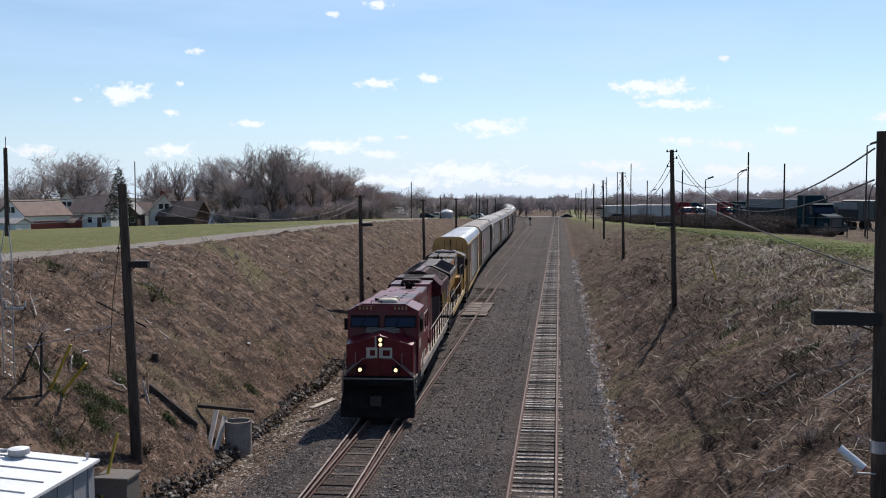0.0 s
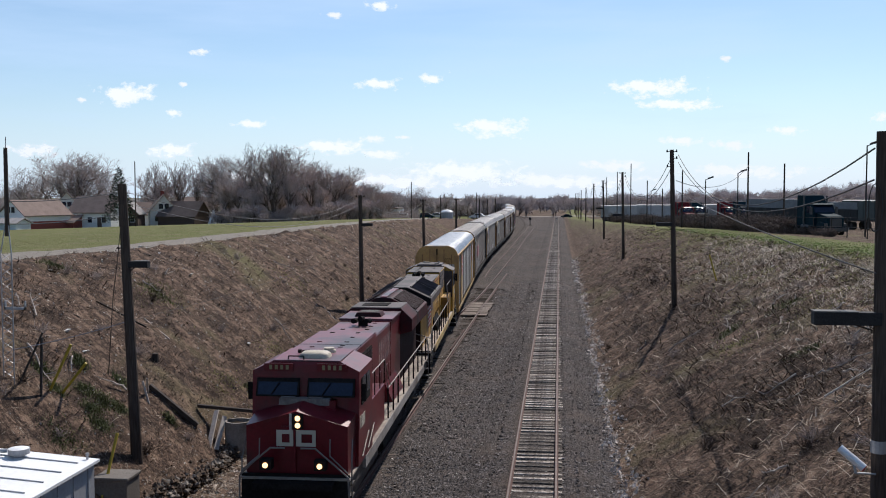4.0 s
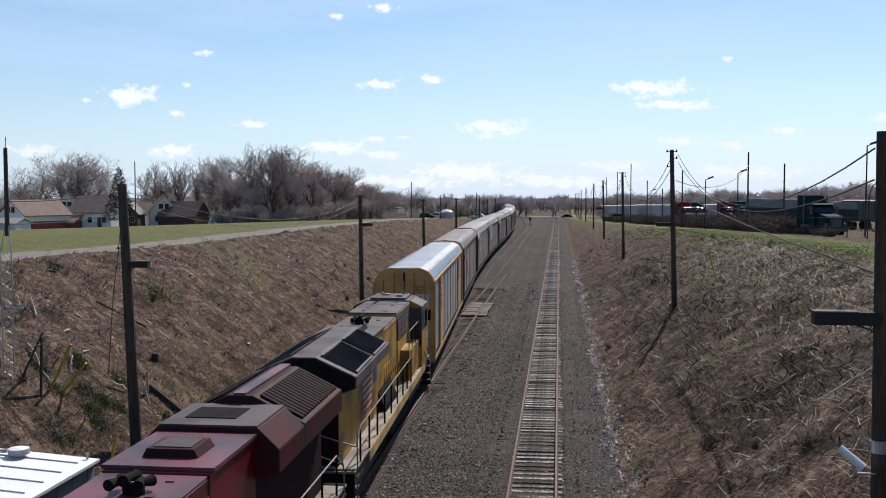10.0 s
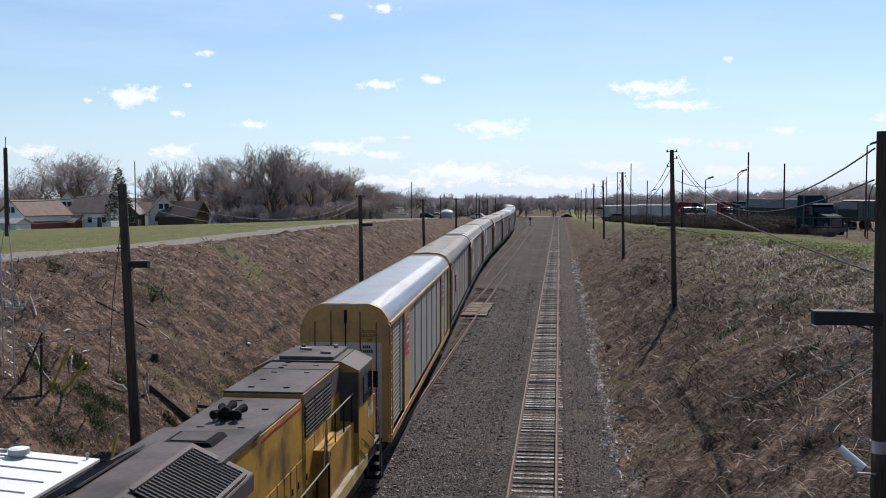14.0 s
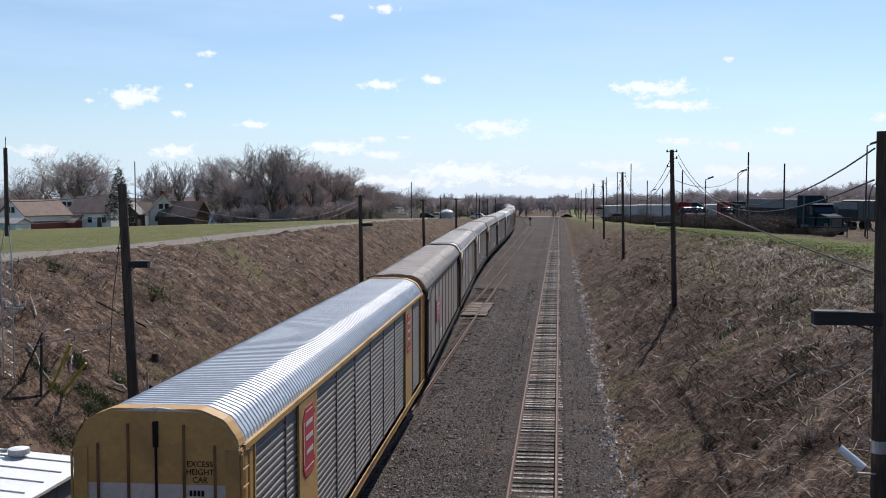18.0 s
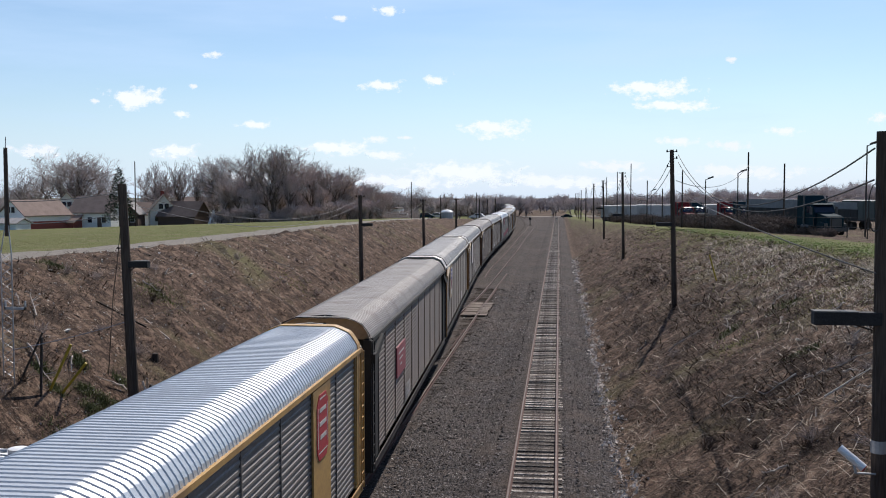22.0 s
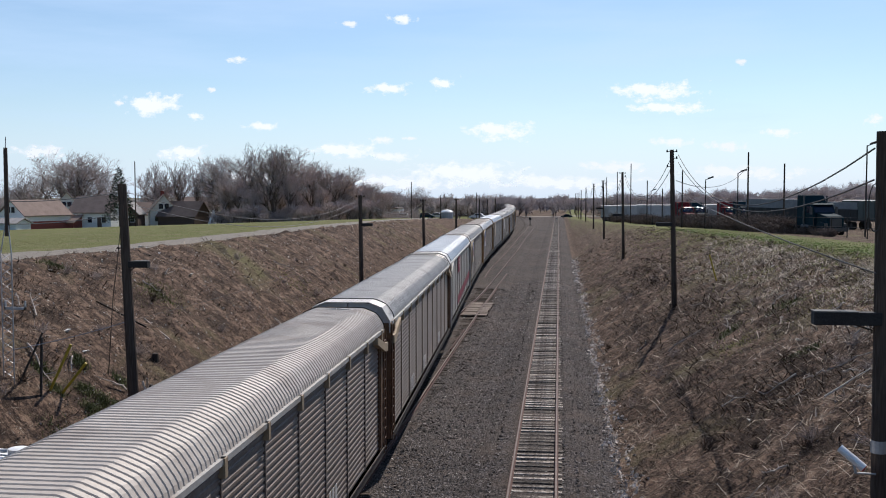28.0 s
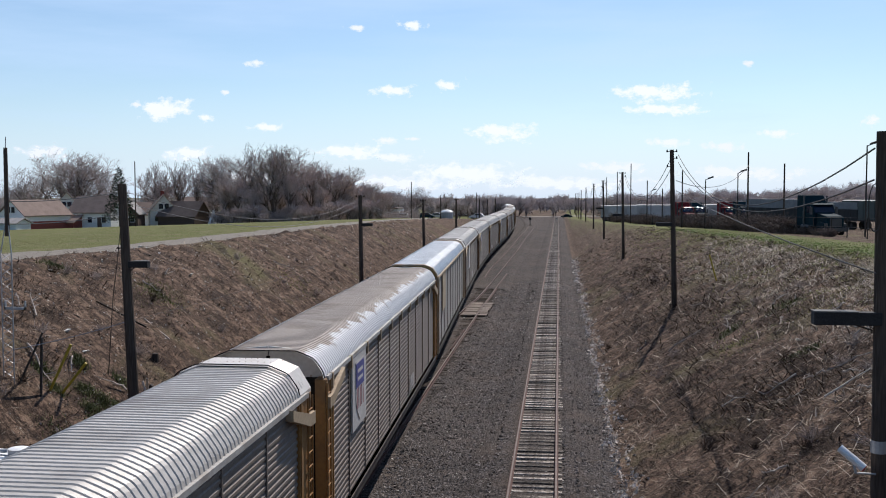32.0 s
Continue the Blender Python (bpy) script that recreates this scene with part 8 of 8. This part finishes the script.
def weed_spots(rnd):
    cx, cy, r = rnd.choice(((-15.9, 31.9, 0.35), (-15.2, 31.0, 0.35), (-15.7, 34.3, 0.3), (-14.9, 32.5, 0.4), (-16.2, 30.6, 0.3), (-15.0, 28.6, 0.6), (-14.0, 34.6, 0.25), (-16.6, 33.0, 0.3), (-15.3, 32.0, 0.4), (-17.0, 31.1, 0.3), (-14.7, 30.5, 0.4), (-18.4, 44.4, 0.8),
                            (-21.5, 40.6, 0.6), (9.6, 26.5, 0.8), (8.6, 24.0, 0.7), (10.4, 31.0, 0.6), (9.0, 37.5, 0.6), (-13.5, 42.5, 0.3), (8.0, 48.0, 0.5), (10.5, 47.0, 0.9)))
    return cx + rnd.gauss(0, r * 0.45), cy + rnd.gauss(0, r * 0.6)


scatter("green_weeds", "low tufts of fresh green weeds on the bank", GREENWEED, 12000, weed_spots, stalk(0.06, 0.2, 0.01, 1.4), 13)


def olive_spots(rnd):
    cx, cy, r = rnd.choice(((-14.05, 40.9, 0.9), (-18.6, 44.4, 1.2), (-14.2, 49.3, 1.0), (-17.1, 63.4, 1.6), (9.0, 52, 1.6), (11.0, 62, 1.8), (7.6, 44, 0.9), (12.0, 80, 2.5)))
    return cx + rnd.gauss(0, r * 0.5), cy + rnd.gauss(0, r * 0.9)


scatter("olive_grass", "thin patches of olive grass on the bank", OLIVE, 5000, olive_spots, stalk(0.05, 0.2, 0.005, 1.2), 34)


def field_left(rnd):
    y = near_y(rnd, 40, 140, 1.6)
    le, _ = bank_edges(y)
    return le - 3.4 - abs(rnd.gauss(0, 14)), y


def field_right(rnd):
    y = near_y(rnd, 38, 130, 1.6)
    _, re = bank_edges(y)
    return re - 0.4 + abs(rnd.gauss(0, 3.0)), y


scatter("lawn", "short spring grass on the field", LAWN, 14000, field_left, stalk(0.03, 0.07, 0.004, 1.4), 14)
scatter("lawn", "short spring grass along the yard", LAWN_FRESH, 28000, field_right, stalk(0.03, 0.1, 0.01, 1.2), 15)


def reed_right(rnd):
    """Broken reeds, thickest along the crest of the right bank."""
    y = near_y(rnd, 22, 90, 1.7)
    _, re = bank_edges(y)
    w = re - right_toe(y)
    u = 1 - abs(rnd.gauss(0, 0.22)) if rnd.random() < 0.85 else rnd.random()
    x = right_toe(y) + w * u - 0.3
    if noise.noise((x * 0.35, y * 0.2, 9)) < rnd.uniform(-0.35, 0.25):
        return None, None
    return x, y


def mid_right(rnd):
    y = near_y(rnd, 32, 95, 1.3)
    _, re = bank_edges(y)
    x = right_toe(y) + (re - right_toe(y)) * min(0.62, max(0.1, rnd.gauss(0.36, 0.13)))
    return (x, y) if noise.noise((x * 0.3, y * 0.16, 13)) > rnd.uniform(-0.4, 0.3) else (None, None)


def crest_debris(rnd):
    y = near_y(rnd, 28, 80, 1.4)
    _, re = bank_edges(y)
    return re - 1.2 - abs(rnd.gauss(0, 2.8)), y


def reed_left(rnd):
    x, y = left_bank(rnd)
    return (x, y) if noise.noise((x * 0.4, y * 0.3, 4)) > rnd.uniform(-0.1, 0.5) else (None, None)


scatter("broken_reeds", "bleached broken reed stalks on the bank", REED, 8200, reed_right, stalk(0.15, 0.8, 0.0095, 0.7, 0.4), 31)
scatter("dead_brush", "dense dark dead brush on the bank", DARKSTALK, 4500, mid_right, stalk(0.25, 0.8, 0.013, 0.75, 0.6), 37)
scatter("broken_reeds", "bleached broken reed debris along the bank's crest", REED, 2800, crest_debris, stalk(0.15, 0.6, 0.012, 0.9, 0.3), 38)
scatter("pale_fragments", "pale splinters and chips along the bank's crest", WHITESTONE, 1500, crest_debris, lump(0.015, 0.05, 0.9), 39)
scatter("broken_reeds", "bleached broken reed stalks on the bank", REED, 900, reed_left, stalk(0.12, 0.5, 0.007, 0.6, 0.5), 32)
scatter("pale_roots", "long pale roots and vines hanging down the bank", STRAW, 900, right_bank, stalk(0.7, 1.9, 0.008, 0.25, 0.9), 33)


def crest_right(rnd):
    y = near_y(rnd, 40, 130, 1.5)
    _, re = bank_edges(y)
    return re + 0.4 - abs(rnd.gauss(0, 3.2)), y


scatter("olive_grass", "thin olive grass along the bank's crest", OLIVE, 14000, clumped(crest_right, 1, 0.35, 6.0), stalk(0.06, 0.22, 0.009, 1.0), 35)


def chips_zone(rnd):
    y = near_y(rnd, 24, 100, 1.8)
    return rnd.uniform(left_toe(y) + 2.5, right_toe(y) - 0.1), y


def chip(rnd, x, y, z):
    near = min(abs(x - RIGHT_TRACK), abs(x - train_x(y)), abs(x - siding_x(y)))
    return lump(0.012, 0.035, 0.5)(rnd, x, y, -0.15 if near < 1.6 else max(z, -0.2 - (near - 1.7) * 0.3) + 0.02)


scatter("pale_chips", "small pale chips among the ballast", WHITESTONE, 1100, chips_zone, chip, 36)


# fallen branches on the right bank
def branch(x, y, ang, length, seed, label="bleached fallen branch lying on the bank"):
    r = random.Random(seed)
    s = Shape()
    p = Vector((0, 0, 0.12))
    d = Vector((math.cos(ang), math.sin(ang), 0))
    line = [p.copy()]
    for k in range(6):
        q = p + (d + Vector((r.gauss(0, 0.12), r.gauss(0, 0.12), 0))) * length / 6
        q.z = ground_z(x + q.x, y + q.y) - ground_z(x, y) + 0.1 + r.uniform(0, 0.12)
        line.append(q.copy())
        if k:
            a = ang + r.choice((-1, 1)) * r.uniform(0.5, 1.1)
            e = q + Vector((math.cos(a), math.sin(a), r.uniform(0.1, 0.5))) * length * r.uniform(0.12, 0.25)
            s.tube(q, e, 0.018, 0.008, 4)
        p = q
    s.chain(line, [0.036 * (1 - k / 9) for k in range(7)], 5)
    tagged(part("fallen_branch", s, PALE_WOOD, at=pose(x, y, ground_z(x, y))), label, "branch", "fallen branches")


BR = random.Random(21)
branch(8.0, 31.0, 0.55, 3.4, 1)
branch(8.9, 34.2, -0.5, 2.2, 2)
branch(8.6, 28.2, 0.75, 1.8, 3)
for k in range(36):
    if k % 3:
        y = near_y(BR, 22, 70, 1.6)
        x = BR.uniform(3.5, 13.0)
    else:
        y = near_y(BR, 30, 75, 1.6)
        x = BR.uniform(-20, -13.2)
    branch(x, y, BR.uniform(0, 6.28), BR.uniform(0.5, 1.6), 100 + k, "thin dry branch lying on the bank")


def bush(x, y, size, seed, pale):
    r, s = random.Random(seed), Shape()
    for k in range(46):
        a, el = r.uniform(0, 6.28), r.uniform(0.35, 1.45)
        d = Vector((math.cos(a) * math.cos(el), math.sin(a) * math.cos(el), math.sin(el)))
        p0 = Vector((r.gauss(0, 0.15), r.gauss(0, 0.15), 0)) * size
        p1 = p0 + d * size * r.uniform(0.4, 0.8)
        p2 = p1 + (d + Vector((r.gauss(0, 0.5), r.gauss(0, 0.5), -0.25))) * size * r.uniform(0.2, 0.5)
        s.tube(p0, p1, 0.008, 0.006, 3, caps=False)
        s.tube(p1, p2, 0.006, 0.003, 3, caps=False)
    b = thing("dry_bush", pose(x, y, ground_z(x, y) - 0.03), "low leafless dry bush on the bank", "bush", "dry bushes on the banks")
    part("stem_tuft", s, TWIG_PALE if pale else DARKSTALK, b)


for k in range(90):
    if k % 5 < 3:
        y = near_y(BR, 19, 110, 1.7)
        x = BR.uniform(3.0, bank_edges(y)[1])
    else:
        y = near_y(BR, 27, 100, 1.7)
        x = BR.uniform(bank_edges(y)[0], -12.8)
    bush(x, y, BR.uniform(0.25, 0.6), 500 + k, k % 3 != 1)


# ---------------------------------------------------------------- clouds
def cloud_material(name, seed, strength, soft):
    m = bpy.data.materials.new(name)
    m.use_nodes = True
    n, l = m.node_tree.nodes, m.node_tree.links
    n.clear()
    out = n.new("ShaderNodeOutputMaterial")
    mix = n.new("ShaderNodeMixShader")
    clear, lit = n.new("ShaderNodeBsdfTransparent"), n.new("ShaderNodeEmission")
    lit.inputs["Color"].default_value, lit.inputs["Strength"].default_value = (1, 0.99, 0.98, 1), strength * 1.2
    co = n.new("ShaderNodeTexCoord")
    mp = n.new("ShaderNodeMapping")
    mp.inputs["Location"].default_value = (seed * 3.7, seed * 1.9, seed)
    mp.inputs["Scale"].default_value = (1.0, 1.0, 1.6)
    l.new(co.outputs["Object"], mp.inputs["Vector"])
    nz = n.new("ShaderNodeTexNoise")
    nz.inputs["Scale"].default_value, nz.inputs["Detail"].default_value, nz.inputs["Roughness"].default_value = 0.02, 9, 0.66
    l.new(mp.outputs["Vector"], nz.inputs["Vector"])
    gen = n.new("ShaderNodeVectorMath")
    gen.operation = "SUBTRACT"
    gen.inputs[1].default_value = (0.5, 0.5, 0.42)
    l.new(co.outputs["Generated"], gen.inputs[0])
    stretch = n.new("ShaderNodeVectorMath")
    stretch.operation = "MULTIPLY"
    stretch.inputs[1].default_value = (2.0, 0.0, 2.0)
    l.new(gen.outputs["Vector"], stretch.inputs[0])
    ln = n.new("ShaderNodeVectorMath")
    ln.operation = "LENGTH"
    l.new(stretch.outputs["Vector"], ln.inputs[0])
    fall = n.new("ShaderNodeMapRange")
    fall.inputs["From Min"].default_value, fall.inputs["From Max"].default_value = 0.0, 1.0
    fall.inputs["To Min"].default_value, fall.inputs["To Max"].default_value = 0.46, -0.28
    l.new(ln.outputs["Value"], fall.inputs["Value"])
    add = n.new("ShaderNodeMath")
    add.operation = "ADD"
    crisp = n.new("ShaderNodeMapRange")
    crisp.inputs["From Min"].default_value, crisp.inputs["From Max"].default_value = 0.2, 0.8
    l.new(nz.outputs["Fac"], crisp.inputs["Value"])
    l.new(crisp.outputs["Result"], add.inputs[0])
    l.new(fall.outputs["Result"], add.inputs[1])
    cut = n.new("ShaderNodeMapRange")
    cut.inputs["From Min"].default_value, cut.inputs["From Max"].default_value = 0.47, 0.47 + soft
    l.new(add.outputs[0], cut.inputs["Value"])
    l.new(cut.outputs["Result"], mix.inputs["Fac"])
    l.new(clear.outputs[0], mix.inputs[1])
    l.new(lit.outputs[0], mix.inputs[2])
    l.new(mix.outputs[0], out.inputs["Surface"])
    return m


CLOUD_FAR = 3600.0
CLOUDS = []


def sky_point(brg, row_y):
    f = Vector((-math.sin(YAW) * math.cos(PITCH), math.cos(YAW) * math.cos(PITCH), -math.sin(PITCH)))
    r = Vector((math.cos(YAW), math.sin(YAW), 0))
    u = r.cross(f)
    return Vector(EYE) + (f + r * ((brg - 784) / 1770) + u * ((441 - row_y) / 1770)) * CLOUD_FAR


def cloud(brg, row_y, w, h, vx, vy, seed, strength=1.0, soft=0.3):
    """A cloud drifting by (vx, vy) over the clip's first 22.75 s and five times as fast after."""
    s = CLOUD_FAR / 1770 * 1.35
    m = cloud_material("cloud", seed, strength, soft)
    W, Hh = w * s / 2, h * s / 2
    nx = 8
    vs = [(-W + 2 * W * i / nx, 12 * math.cos(3.14 * (i / nx - 0.5)), z) for z in (-Hh, Hh) for i in range(nx + 1)]
    me = bpy.data.meshes.new("cloud")
    me.from_pydata(vs, [], [(i, i + 1, nx + 2 + i, nx + 1 + i) for i in range(nx)])
    me.materials.append(m)
    ob = tagged(new("cloud", me), "small white fair-weather cloud", "cloud", "clouds", "structure")
    rows = []
    for t, tau in ((0, 0), (11, 11), (22.7, 22.7), (22.9, 23.5), (27, 44), (32, 70)):
        p = sky_point(brg + vx * tau / 22.7, row_y + vy * tau / 22.7)
        rows.append((t, pose(p.x, p.y, p.z, 0, 0, math.degrees(YAW))))
    CLOUDS.append((ob, rows))


for i, row in enumerate([(220, 158, 105, 46, 23, 9, 1.0), (348, 88, 46, 14, 34, 7, 0.97), (135, 175, 28, 13, 34, 3, 0.95), (318, 147, 24, 14, 26, 5, 0.95), (302, 198, 38, 17, 20, 3, 1.0),
                         (302, 263, 95, 28, 10, 2, 1.0), (442, 218, 68, 18, 10, 2, 1.0), (670, 146, 92, 22, 9, 4, 1.0), (762, 137, 50, 24, 10, 4, 1.0), (870, 220, 130, 40, 6, 3, 1.0),
                         (1152, 150, 172, 40, 2, 3, 1.0), (1203, 182, 160, 24, -8, 3, 1.0), (585, 256, 130, 34, 11, 3, 1.0), (678, 271, 78, 22, 8, 2, 0.98), (662, 244, 42, 18, 8, 1, 0.97),
                         (712, 242, 30, 10, 6, 1, 0.95), (820, 300, 260, 42, 2, 1, 0.99), (1395, 228, 64, 20, -6, 2, 0.98), (1210, 247, 80, 20, -8, 1, 0.97), (1300, 254, 80, 22, -5, 1, 0.95), (668, 4, 60, 20, 20, 12, 1.0),
                         (590, 22, 50, 14, 14, 8, 0.95), (1285, 100, 34, 14, 14, 3, 0.93), (720, 318, 300, 30, 2, 1, 0.97), (1010, 318, 320, 32, 0, 1, 0.97), (1330, 300, 260, 30, 0, 1, 0.95), (1100, 290, 150, 26, 0, 1, 0.95),
                         (60, 262, 110, 30, 6, 1, 0.95), (480, 312, 240, 30, 3, 1, 0.95), (1560, 205, 40, 26, -6, 2, 0.97)]):
    cloud(*row[:6], 1 + i * 1.37, row[6])


def motions():
    times = [0, 2, 3.5, 5.5, 7, 9, 10, 11, 12, 13, 14, 14.5, 16.5, 17, 18, 19, 20, 21, 22, 22.6, 22.78, 23, 23.5, 24, 24.5, 25, 25.5, 26, 26.5, 27, 27.5,
             28, 28.5, 29, 29.5, 30, 30.5, 31, 31.5, 32]
    way = Curve1(CAR_FRONT)
    for ob, offset, length, base, backwards in VEHICLES:
        spin = pose(0, 0, 0, 0, 0, 180) if backwards else pose(0, 0, 0)
        walk(ob, [(s, vehicle_pose(way(s) + offset, length, base) @ spin) for s in times])
    for ob, rows in CLOUDS:
        walk(ob, rows)


motions()
